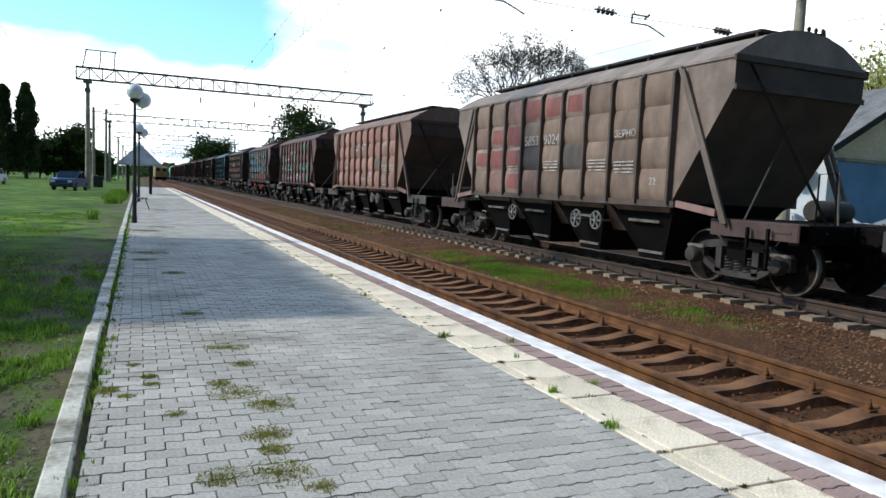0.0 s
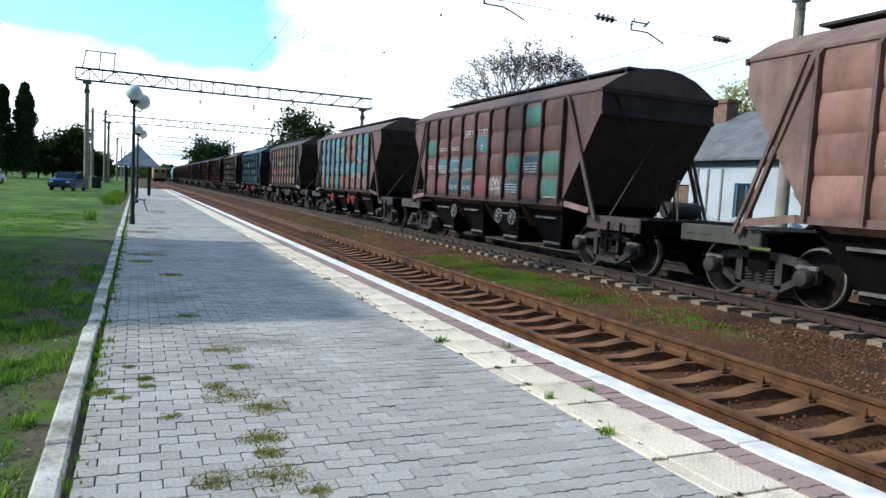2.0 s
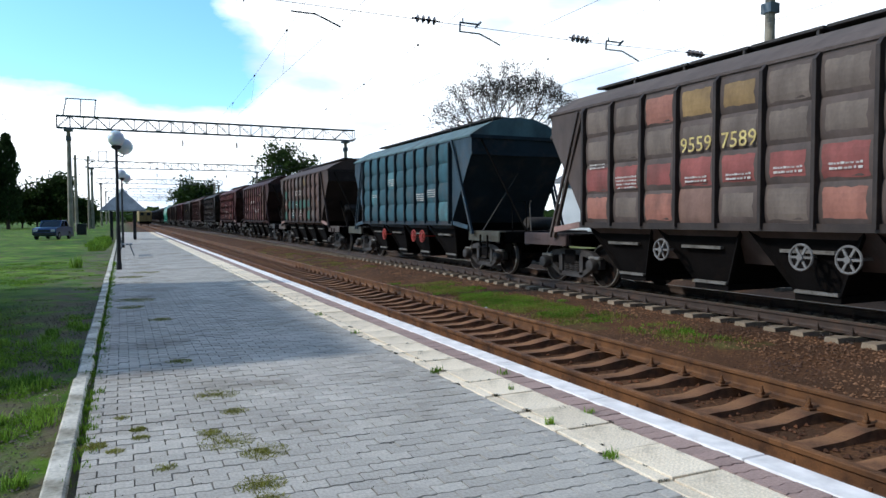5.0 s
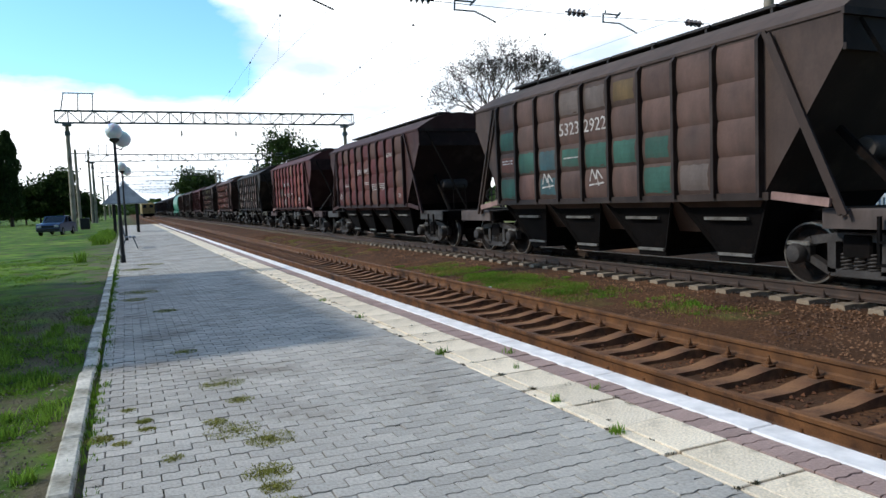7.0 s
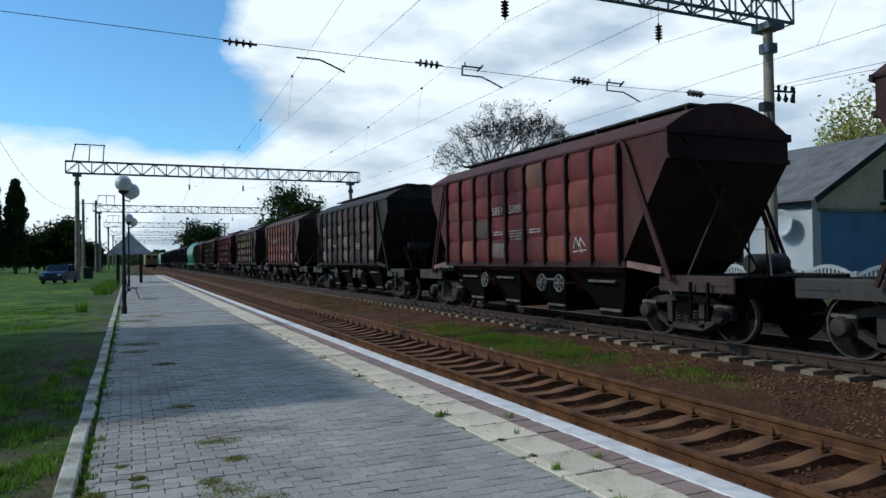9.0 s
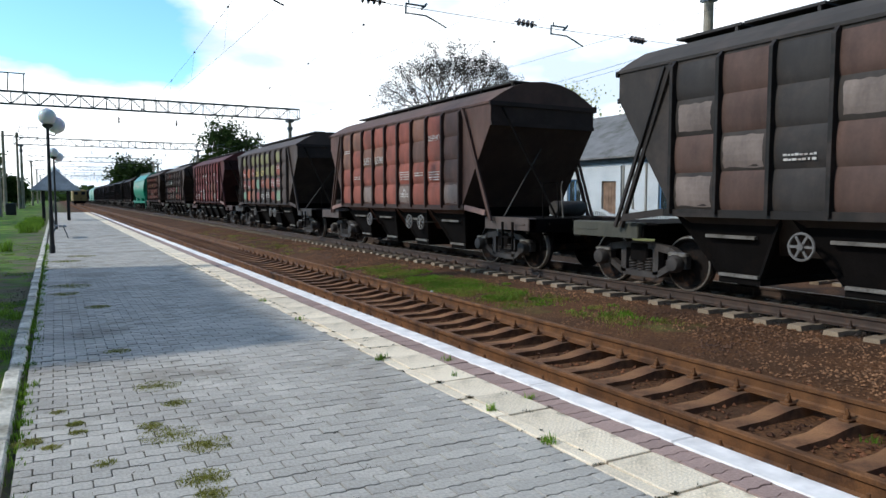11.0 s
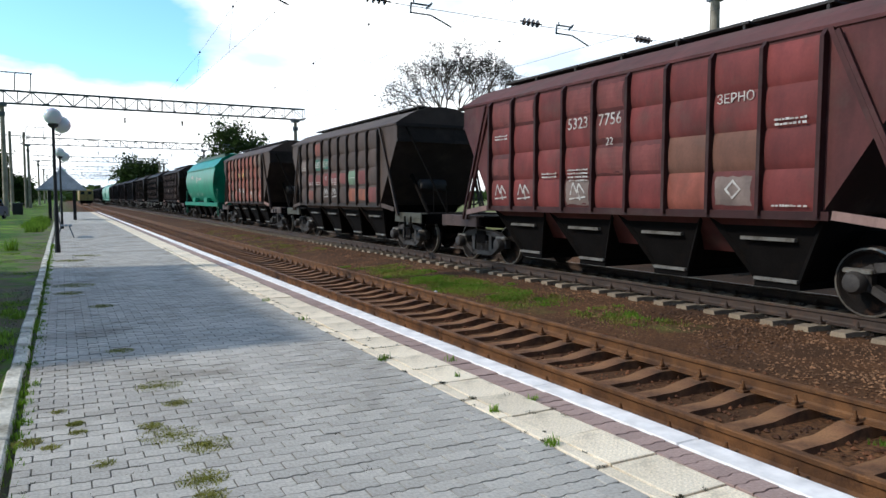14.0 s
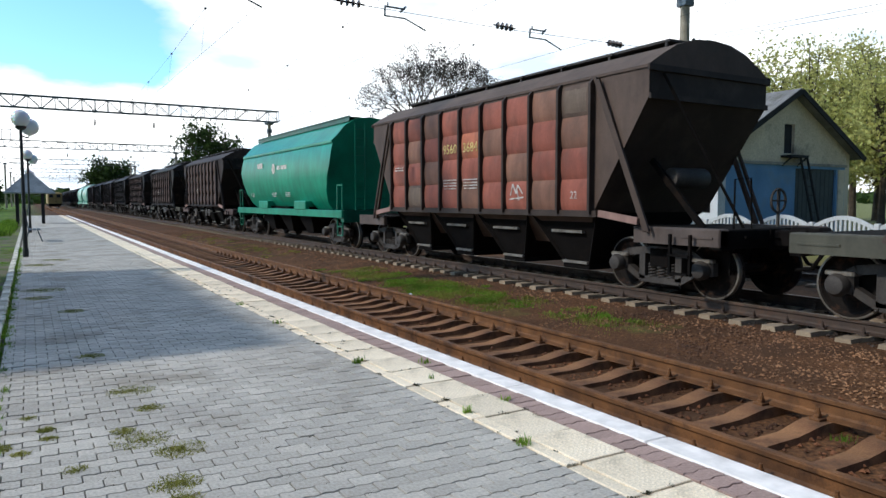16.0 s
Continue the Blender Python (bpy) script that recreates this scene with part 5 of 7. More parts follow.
hopper_wagon(11, "4c3f39", ["v.vvvv.v.", "rorvvvvr.", "ppomropp.", "mobpkkrm."], "5851", "5370", size=0.34, mark=M_MARKY, numz=2.80,
             extras=(("ЗЕРНО", 7, 2.98), ("22", 4, 2.35), ("70т", 2, 2.85), ("text_block", 6, 2.4), ("text_block", 7, 2.4), ("stencil_note", 1, 2.2), ("stencil_note", 0, 2.3), ("stencil_note", 0, 2.85), ("text_block", 4, 1.78), ("text_block", 5, 1.85), ("text_line", 7, 1.52)), label="dark brown grain hopper wagon patched in cream, green and red")
hopper_wagon(12, "602c29", ["ppcppcccc", "ccccpcccc", "pcccppbbc", "cccwccrwc"], "5323", "7756", size=0.31, numz=3.05, wheel="",
             extras=(("ЗЕРНО", 7, 3.1), ("22", 4, 2.65), ("stencil_note", 0, 3.0), ("stencil_note", 2, 2.1), ("text_block", 3, 2.15), ("scrawl", 0, 1.7), ("scrawl", 1, 1.7), ("scrawl", 3, 1.7), ("diamond", 7, 1.75), ("stencil_note", 8, 2.7), ("text_line", 8, 1.5)),
             label="crimson grain hopper wagon with white stencilled numbers")
hopper_wagon(13, "54433a", ["..r......", "w.gg.....", ".pppppmp.", ".r....oop"], "5851", "9291", size=0.34, numz=2.88, bay=2, wheel="", extras=(("stencil_note", 0, 2.8), ("22", 3, 2.35), ("stencil_note", 1, 2.2), ("stencil_note", 2, 2.2), ("text_block", 4, 2.3), ("text_line", 6, 2.3), ("scrawl", 3, 1.75), ("scrawl", 4, 1.75)), label="dull dark brown grain hopper wagon with small coloured patches")
hopper_wagon(14, "524036", ["rrbrrrrbn", "rbrrobrrb", "rrbrrrbrr", "rnrrbrrbr"], "9560", "3684", size=0.32, mark=M_MARKY, numz=2.85, wheel="",
             extras=(("stencil_note", 0, 2.5), ("text_block", 3, 2.1), ("text_block", 4, 2.1), ("scrawl", 6, 1.75), ("22", 8, 1.72)), label="rust-orange grain hopper wagon with yellow numbers")
tank_hopper(15, "17886a", "bright green round-sided hopper wagon with white markings")
# far wagons: base paints set near-black to carry their shade
for k in (16, 17, 18):
    hopper_wagon(k, ("3c2b25", "2f2926", "382d29")[k - 16], [DD, DD, DD][k - 16], extras=(("text_block", 3, 2.3),), label="dark brown grain hopper wagon, shade put into its paint")
for k in range(19, 34):
    if k in (23, 24):
        tank_hopper(k, "8fc9b4", "pale green round-sided hopper wagon, weathered")
    else:
        hopper_wagon(k, ("35272a", "2b272a", "3a2e2c", "302a2c")[k % 4], DD, detailed=False, label="dark brown grain hopper wagon, far along the train")


# ---------------------------------------------------------------- overhead line
def truss(s, x0, x1, y, z0, z1, d, bays, w=0.07):
    for yy in (y - d, y + d):
        for z in (z0, z1):
            s.beam((x0, yy, z), (x1, yy, z), w)
        for i in range(bays + 1):
            x = x0 + (x1 - x0) * i / bays
            s.beam((x, yy, z0), (x, yy, z1), w * 0.6)
            if i < bays:
                a, b = (z0, z1) if i % 2 == 0 else (z1, z0)
                s.beam((x, yy, a), (x + (x1 - x0) / bays, yy, b), w * 0.6)
    for i in range(bays + 1):
        x = x0 + (x1 - x0) * i / bays
        for z in (z0, z1):
            s.beam((x, y - d, z), (x, y + d, z), w * 0.5)


def insulator(s, a, b, discs=4, r=0.13):
    a, b = Vector(a), Vector(b)
    s.tube([a, b], 0.025, 6)
    for i in range(discs):
        p = a.lerp(b, 0.2 + 0.6 * i / max(discs - 1, 1))
        d = (b - a).normalized() * 0.035
        s.tube([p - d, p - d * 0.2, p + d], [r * 0.45, r, r * 0.5], 10)


def gantry(y, x0, x1, z0, full, mast):
    g = thing("overhead_line_gantry", "grey steel lattice gantry on two concrete posts across the tracks", "gantry", "gantries over the tracks", at=(0, y, 0))
    s = Shape()
    truss(s, x0 - 0.9, x1 + 0.9, 0, z0, z0 + 1.05, 0.35, 26, 0.09)
    part("crossbeam", s, M_STEEL, g)
    for x in (x0, x1):
        gz = ground_height(x)
        part("post", Shape().tube([(x, 0, gz - 0.2), (x, 0, z0 - 0.25)], [0.24, 0.165], 14), M_POSTCONC, g, "tapered concrete post")
        part("post_head", Shape().box(x - 0.35, x + 0.35, -0.45, 0.45, z0 - 0.28, z0 - 0.02, 0.03), M_STEEL, g)
        part("post_clamp", Shape().box(x - 0.22, x + 0.22, -0.22, 0.22, z0 - 1.1, z0 - 0.75), M_STEEL, g)
    if mast:
        m = Shape()
        for dx in (-0.1, 1.05, 2.2):
            m.beam((x0 + dx - (0.3 if dx < 1 else 0.1), 0, z0 + 1.05), (x0 + dx, 0, z0 + 2.6), 0.09)
        m.beam((x0 - 0.2, 0, z0 + 2.6), (x0 + 2.3, 0, z0 + 2.6), 0.09)
        part("wire_frame", m, M_STEEL, g)
    ins = Shape()
    for x in (5.36, 10.3, 16.14):
        insulator(ins, (x, 0, z0 - 0.62), (x, 0, z0 - 1.28), 5, 0.13)
        ins.tube([(x, 0, z0), (x, 0, z0 - 0.62)], 0.012, 4)
        part("hanging_insulator", ins, M_INSUL, g)
        ins = Shape()
    zc = z0 - 2.82
    cross = Shape().tube([(x0, 0, zc + 0.12), (2.6, 0, zc), (13, 0, zc - 0.1), (x1, 0, zc + 0.05)], 0.009, 5)
    part("cross_wire", cross, M_WIRE, g)
    for x in (2.64, 7.81, 13.0, 17.7):
        ins = Shape()
        insulator(ins, (x - 0.42, 0, zc - 0.02), (x + 0.42, 0, zc - 0.04), 4, 0.12)
        part("strain_insulator", ins, M_INSUL, g)
    for x in (4.06, 8.87, 14.0):
        a = Shape().tube([(x, 0, zc - 0.24), (x + 0.62, 0, zc - 0.24), (x + 0.95, 0, zc - 0.36), (x + 1.3, 0, zc - 0.5)], 0.022, 6)
        if x > 5:
            a.beam((x, 0, zc + 0.02), (x + 0.62, 0, zc + 0.02), 0.04).beam((x, 0, zc + 0.04), (x - 0.02, 0, zc - 0.26), 0.04).beam((x + 0.48, 0, zc - 0.08), (x + 0.66, 0, zc + 0.1), 0.05).beam((x + 0.08, 0, zc), (x + 0.08, 0, zc + 0.14), 0.03)
        part("steady_arm", a, M_STEEL, g)
    if full:
        b = Shape().beam((x1, 0, 7.35), (x1 + 1.35, 0, 7.42), 0.07).beam((x1 + 1.3, 0, 7.0), (x1 + 1.3, 0, 7.6), 0.05)
        for dx in (0.5, 0.85, 1.2):
            b.tube([(x1 + dx, 0, 7.4), (x1 + dx, 0, 7.55), (x1 + dx, 0, 7.62)], [0.04, 0.07, 0.03], 8)
            b.tube([(x1 + dx, 0, 7.35), (x1 + dx, 0, 7.1), (x1 + dx, 0, 7.0)], [0.02, 0.09, 0.04], 8)
        part("bracket_arm", b, M_DARKSTEEL, g)
        lamp = Shape().beam((x1, -0.1, 6.1), (x1 - 0.7, -0.5, 6.5), 0.05).box(x1 - 1.05, x1 - 0.6, -0.75, -0.4, 6.45, 6.75, 0.05)
        part("floodlight", lamp, M_DARKSTEEL, g)
    return g


GANTRY_Y = [18.0, 70.0, 122.0, 174.0, 226.0, 278.0, 330.0]
for i, gy in enumerate(GANTRY_Y):
    gantry(gy, -4.1, 21.2, 9.8 if i == 0 else 9.5, i == 0, i > 0)


def run_wires():
    for name, x, z, sag in (("contact_wire", 5.2, 6.45, 0), ("contact_wire", 10.1, 6.45, 0), ("contact_wire", 15.2, 6.45, 0), ("messenger_wire", 5.36, 8.45, 1.1), ("messenger_wire", 10.3, 8.45, 1.1), ("messenger_wire", 16.1, 8.45, 1.1),
                            ("feeder_wire", 21.9, 7.65, 0.7), ("feeder_wire", 22.3, 7.6, 0.8)):
        pts = []
        ys = [-34.0] + GANTRY_Y
        for a, b in zip(ys, ys[1:]):
            for j in range(8):
                u = j / 8
                pts.append((x, a + (b - a) * u, z - 4 * sag * u * (1 - u)))
        s = Shape().tube(pts, 0.0055 if "feeder" not in name else 0.008, 4)
        if name == "messenger_wire":
            cx = {5.36: 5.2, 10.3: 10.1, 16.1: 15.2}[x]
            for a, b in zip(ys[:4], ys[1:4]):
                for j in range(1, 8):
                    u = j / 8
                    s.tube([(x, a + (b - a) * u, z - 4 * sag * u * (1 - u)), (cx, a + (b - a) * u, 6.45)], 0.004, 3)
                    s.box(x - 0.03, x + 0.03, a + (b - a) * u - 0.05, a + (b - a) * u + 0.05, z - 4 * sag * u * (1 - u) - 0.03, z - 4 * sag * u * (1 - u) + 0.03)
        tagged(part(name, s, M_WIRE), "thin dark overhead wire along the tracks", "overhead wire", "overhead wires")


run_wires()
# a slack line over the grass, from the near gantry to a far post
low = [(-4.1, 18.0, 9.5), (-5.2, 29.0, 8.75), (-6.0, 39.7, 8.15), (-6.1, 48.6, 7.35), (-6.1, 57.0, 6.85), (-6.0, 66.0, 6.7), (-5.8, 78.0, 6.95), (-5.5, 92.0, 7.8), (-5.1, 106.0, 9.2), (-4.6, 122.0, 11.2)]
tagged(part("feeder_wire", Shape().tube(low, 0.010, 5), M_WIRE), "thin dark slack line over the grass", "overhead wire", "overhead wires")


# ---------------------------------------------------------------- platform furniture
def platform_lamp(y, x=-0.08):
    l = thing("platform_lamp", "slim dark lamp post with a milky glass globe", "lamp post", "lamps along the platform", at=(x, y, 0))
    part("post", Shape().lathe([(0.075, 0), (0.075, 0.2), (0.06, 0.24), (0.055, 1.2), (0.048, 1.25), (0.038, 3.45)], (0, 0, 0), "z", 12), M_DARKSTEEL, l)
    part("collar", Shape().lathe([(0.06, 3.42), (0.12, 3.47), (0.14, 3.52), (0.08, 3.56)], (0, 0, 0), "z", 14), M_DARKSTEEL, l)
    ball = [(0.02, -0.24)] + [(0.23 * math.sin(math.pi * i / 12), -0.23 * math.cos(math.pi * i / 12)) for i in range(1, 12)] + [(0.02, 0.24)]
    part("globe", Shape().lathe(ball, (0, 0, 3.74), "z", 20), M_GLOBE, l, "milky glass globe", smooth=True)
    part("arm", Shape().tube([(0.0, 0.05, 3.28), (0.16, 0.18, 3.24), (0.21, 0.22, 3.33)], 0.018, 8), M_DARKSTEEL, l)
    part("globe", Shape().lathe(ball, (0.21, 0.22, 3.54), "z", 20), M_GLOBE, l, "milky glass globe", smooth=True)
    return l


for y in (22.0, 39.0, 62.0):
    platform_lamp(y, -0.08 if y < 30 else 0.05)


def shelter():
    g = thing("platform_shelter", "open shelter with a grey pyramid roof on dark posts", "shelter", at=(0.1, 55, 0))
    s = Shape().add([(-1.5, -1.5, 2.08), (1.5, -1.5, 2.08), (1.5, 1.5, 2.08), (-1.5, 1.5, 2.08), (0, 0, 3.55), (-1.5, -1.5, 2.02), (1.5, -1.5, 2.02), (1.5, 1.5, 2.02), (-1.5, 1.5, 2.02)],
                    [(0, 1, 4), (1, 2, 4), (2, 3, 4), (3, 0, 4), (5, 8, 7, 6), (0, 5, 6, 1), (1, 6, 7, 2), (2, 7, 8, 3), (3, 8, 5, 0)])
    part("roof", s, M_SHELTER, g)
    part("finial", Shape().lathe([(0.03, 3.5), (0.03, 3.9), (0.10, 3.95), (0.02, 4.05)], (0, 0, 0), "z", 8), M_DARKSTEEL, g)
    for x in (-0.75, 0.75):
        for y in (-1.0, 1.0):
            part("post", Shape().box(x - 0.09, x + 0.09, y - 0.09, y + 0.09, 0, 2.05), M_DARKWOOD, g)


def bench(y):
    g = thing("bench", "blue-grey slatted bench on thin splayed legs", "bench", at=pose(0.18, y, 0, 0, 0, 90))
    for i in range(3):
        part("seat_slat", Shape().box(-0.75, 0.75, -0.2 + i * 0.14, -0.09 + i * 0.14, 0.44, 0.47, 0.006), M_BENCH, g)
    for i in range(2):
        part("back_slat", Shape().box(-0.75, 0.75, 0.22, 0.25, 0.60 + i * 0.15, 0.71 + i * 0.15, 0.006), M_BENCH, g)
    for x in (-0.6, 0.6):
        for a, b in (((x, -0.1, 0.44), (x, -0.25, 0)), ((x, 0.16, 0.44), (x, 0.30, 0)), ((x, 0.18, 0.44), (x, 0.25, 0.86))):
            part("leg", Shape().beam(a, b, 0.035), M_BENCH, g)


shelter()
bench(30.5)


# ---------------------------------------------------------------- house, fence, unseen building for shade, cars, engine
def wall_with_holes(s, axis, at, thick, a0, a1, z0, z1, holes):
    """A wall cut into boxes round its openings (a, b, z0, z1)."""
    cuts = sorted({a0, a1, *[h[0] for h in holes], *[h[1] for h in holes]})
    for p, q in zip(cuts, cuts[1:]):
        spans = [(z0, z1)]
        for ha, hb, hz0, hz1 in holes:
            if ha <= p and q <= hb:
                spans = [(z0, hz0), (hz1, z1)]
        for lo, hi in spans:
            if hi - lo > 0.001:
                if axis == "x":
                    s.box(at, at + thick, p, q, lo, hi)
                else:
                    s.box(p, q, at, at + thick, lo, hi)


def house():
    X0, X1, Y0, Y1, EV, AP = 24.6, 34.2, 19.0, 36.0, 3.75, 6.35
    XM = (X0 + X1) / 2
    g = thing("trackside_house", "old plastered house, blue gable end, whitewashed front, grey gable roof", "house")
    s = Shape()
    wins = [(22.35, 23.5, 0.85, 2.5), (29.0, 30.1, 1.15, 2.55), (32.2, 33.3, 1.15, 2.55)]
    wall_with_holes(s, "x", X0, 0.35, Y0, Y1, 0, EV - 0.1, wins + [(26.3, 27.35, 0.06, 2.4)])
    part("front_wall", s, M_WHITEWASH, g)
    for a, b, c, d in wins:
        w = part("window", Shape().box(X0 + 0.10, X0 + 0.16, a, a + 0.08, c, d).box(X0 + 0.10, X0 + 0.16, b - 0.08, b, c, d).box(X0 + 0.10, X0 + 0.16, a, b, c, c + 0.08).box(X0 + 0.10, X0 + 0.16, a, b, d - 0.08, d).box(X0 + 0.10, X0 + 0.16, (a + b) / 2 - 0.03, (a + b) / 2 + 0.03, c, d), M_BLUE, g)
        part("pane", Shape().box(X0 + 0.12, X0 + 0.13, a + 0.08, b - 0.08, c + 0.08, d - 0.08), M_PANE, w)
        part("sill", Shape().box(X0 - 0.08, X0 + 0.1, a - 0.05, b + 0.05, c - 0.06, c), M_CONC, w)
    door = part("door", Shape().box(X0 + 0.12, X0 + 0.18, 26.3, 27.35, 0.06, 2.4), M_BRICK, g, "dull red-brown plank door")
    for i in range(5):
        part("plank", Shape().box(X0 + 0.10, X0 + 0.12, 26.31 + i * 0.208, 26.50 + i * 0.208, 0.08, 2.38), M_BRICK, door)
    for y in (25.72, 25.05, 24.2):                       # pale battens of the closed porch beside the door
        part("batten", Shape().box(X0 - 0.06, X0 - 0.002, y, y + 0.09, 0.1, 3.15), M_CONC, g)
    part("porch_post", Shape().box(X0 - 0.12, X0 - 0.003, 25.86, 26.08, 0.1, 3.15), M_WHITEWASH, g)
    part("front_band", Shape().box(X0 - 0.04, X0, Y0, Y1, EV - 0.50, EV - 0.12), M_BENCH, g)
    part("back_wall", Shape().box(X1 - 0.35, X1, Y0, Y1, 0, EV), M_PLASTER, g)
    s = Shape()
    wall_with_holes(s, "y", Y0, 0.35, X0 + 0.35, X1 - 0.35, 0, 3.2, [(X0 + 5.3, X1 - 1.1, 0.0, 3.0)])
    part("gable_wall", s, M_BLUE, g, "blue-painted lower gable wall")
    part("corner_strip", Shape().box(X0 - 0.02, X0 + 0.45, Y0 - 0.03, Y0, 0, 3.3), M_WHITEWASH, g, "white corner strip")
    part("corner_strip", Shape().box(X1 - 0.95, X1 - 0.45, Y0 - 0.05, Y0, 0, 3.0), M_PLASTER, g)
    part("gate", Shape().box(X0 + 5.3, X1 - 1.1, Y0 + 0.1, Y0 + 0.18, 0, 3.0), M_GATE, g, "dark grey boarded gate")
    for i in range(9):
        x = X0 + 5.32 + i * 0.345
        part("gate_board", Shape().box(x, x + 0.31, Y0 + 0.07, Y0 + 0.1, 0.05, 2.95), M_GATE, bpy.data.objects["gate"])
    for sx in (1, -1):                                   # gable triangle in two halves round the loft door
        a = X0 if sx > 0 else X1
        d0 = XM - sx * 0.38
        zz = lambda x: EV + (AP - EV) * (1 - abs(x - XM) / (XM - X0))
        poly = [(a, 3.2), (d0, 3.2), (d0, zz(d0)), (a, EV)]
        part("gable", Shape().prism(poly, "y", Y0 + 0.02, Y0 + 0.3), M_PLASTER, g, "stained grey plaster gable")
    part("gable", Shape().prism([(XM - 0.38, 4.95), (XM + 0.38, 4.95), (XM + 0.38, zz(XM + 0.38)), (XM, AP), (XM - 0.38, zz(XM - 0.38))], "y", Y0 + 0.02, Y0 + 0.3), M_PLASTER, g)
    part("gable", Shape().box(XM - 0.38, XM + 0.38, Y0 + 0.02, Y0 + 0.3, 3.2, 3.65), M_PLASTER, g)
    part("loft_door", Shape().box(XM - 0.38, XM + 0.38, Y0 + 0.16, Y0 + 0.2, 3.65, 4.95), M_DARKWOOD, g, "dark loft opening")
    part("cornice", Shape().box(X0 + 0.3, X1 - 0.3, Y0 - 0.08, Y0 + 0.02, 3.12, 3.24), M_CONC, g)
    part("balcony", Shape().box(XM - 0.6, XM + 0.7, Y0 - 0.5, Y0 + 0.02, 3.45, 3.55).beam((XM - 0.5, Y0 - 0.45, 3.45), (XM - 0.5, Y0, 3.1), 0.06).beam((XM + 0.6, Y0 - 0.45, 3.45), (XM + 0.6, Y0, 3.1), 0.06), M_DARKWOOD, g)
    stair = Shape()
    for dx in (0, 0.5):
        stair.beam((XM + 0.2 + dx, Y0 - 0.4, 3.5), (XM + 1.0 + dx, Y0 - 0.7, 0.05), 0.07)
    for i in range(9):
        u = (i + 0.5) / 9
        stair.beam((XM + 0.2 + 0.8 * u, Y0 - 0.4 - 0.3 * u, 3.5 - 3.45 * u), (XM + 0.7 + 0.8 * u, Y0 - 0.4 - 0.3 * u, 3.5 - 3.45 * u), 0.09, 0.03)
    part("loft_ladder", stair, M_DARKWOOD, g)
    for sx in (1, -1):
        a = X0 - 0.45 if sx > 0 else X1 + 0.45
        slope = (AP - EV) / (XM - X0)
        ze = EV - slope * 0.45
        v = [(a, Y0 - 0.5, ze), (XM, Y0 - 0.5, AP + 0.02), (XM, Y1 + 0.5, AP + 0.02), (a, Y1 + 0.5, ze)]
        v += [(x, y, z + 0.10) for x, y, z in v]
        part("roof_slope", Shape().add(v, [(3, 2, 1, 0), (4, 5, 6, 7), (0, 1, 5, 4), (1, 2, 6, 5), (2, 3, 7, 6), (3, 0, 4, 7)]), M_ROOF, g)
        part("barge_board", Shape().beam((a, Y0 - 0.52, ze - 0.02), (XM, Y0 - 0.52, AP), 0.05, 0.24), M_DARKWOOD, g)
        ribs = Shape()
        for i in range(60):
            y = Y0 - 0.4 + i * 0.3
            ribs.beam((a, y, ze + 0.10), (XM, y, AP + 0.12), 0.14, 0.012)
        part("roof_ribs", ribs, M_ROOF, g)
    ch = part("chimney", Shape().box(XM - 1.1, XM - 0.3, 28.0, 28.9, 5.0, 7.1, 0.02), M_BRICK, g, "brick chimney")
    part("chimney_cap", Shape().box(XM - 1.2, XM - 0.2, 27.9, 29.0, 6.88, 7.04), M_BRICK, ch)
    part("satellite_dish", Shape().lathe([(0.05, 0.12), (0.4, 0.05), (0.55, -0.05), (0.5, -0.04), (0.3, 0.07), (0.02, 0.10)], (X0 - 0.5, Y0 + 1.0, 2.7), "x", 18).beam((X0 - 0.4, Y0 + 1.0, 2.7), (X0, Y0 + 1.0, 2.6), 0.04), M_WHITEWASH, g, "white satellite dish")


def fence():
    g = thing("concrete_fence", "low white ornamental concrete fence with arched panels", "fence")
    n = 14
    at_y = [0.08 + i * 1.84 / (n - 1) for i in range(n)]
    rise = [0.62 + 0.32 * math.sin(math.pi * (y - 0.02) / 1.96) for y in at_y]
    pickets = [Shape().box(-0.03, 0.03, y - 0.035, y + 0.035, 0.12, h).mesh("picket", M_WHITEWASH) for y, h in zip(at_y, rise)]
    arch = Shape()
    for dz in (-0.065, 0.065):                           # one curved bar: four edges, lofted
        for dx in (-0.045, 0.045):
            arch.v += [(dx, y, z + dz) for y, z in zip(at_y, rise)]
    for i in range(n - 1):
        for p, q in ((0, 1), (1, 3), (3, 2), (2, 0)):
            arch.f.append((p * n + i, p * n + i + 1, q * n + i + 1, q * n + i))
    arch.f += [(0, n, 3 * n, 2 * n), (n - 1, 2 * n - 1, 4 * n - 1, 3 * n - 1)]
    arch = arch.mesh("arched_rail", M_WHITEWASH)
    me = Shape().box(-0.045, 0.045, 0.02, 1.98, 0.02, 0.16).mesh("fence_panel", M_WHITEWASH)
    post = Shape().box(-0.08, 0.08, -0.08, 0.08, 0, 0.78, 0.02).mesh("fence_post", M_WHITEWASH)
    for i in range(-3, 14):
        p = part("fence_panel", me, None, g, at=(21.9, 1.0 + i * 2.05, 0.06))
        part("arched_rail", arch, None, p)
        for q in pickets:
            part("picket", q, None, p)
        part("fence_post", post, None, g, at=(21.9, 0.97 + i * 2.05, 0.06))


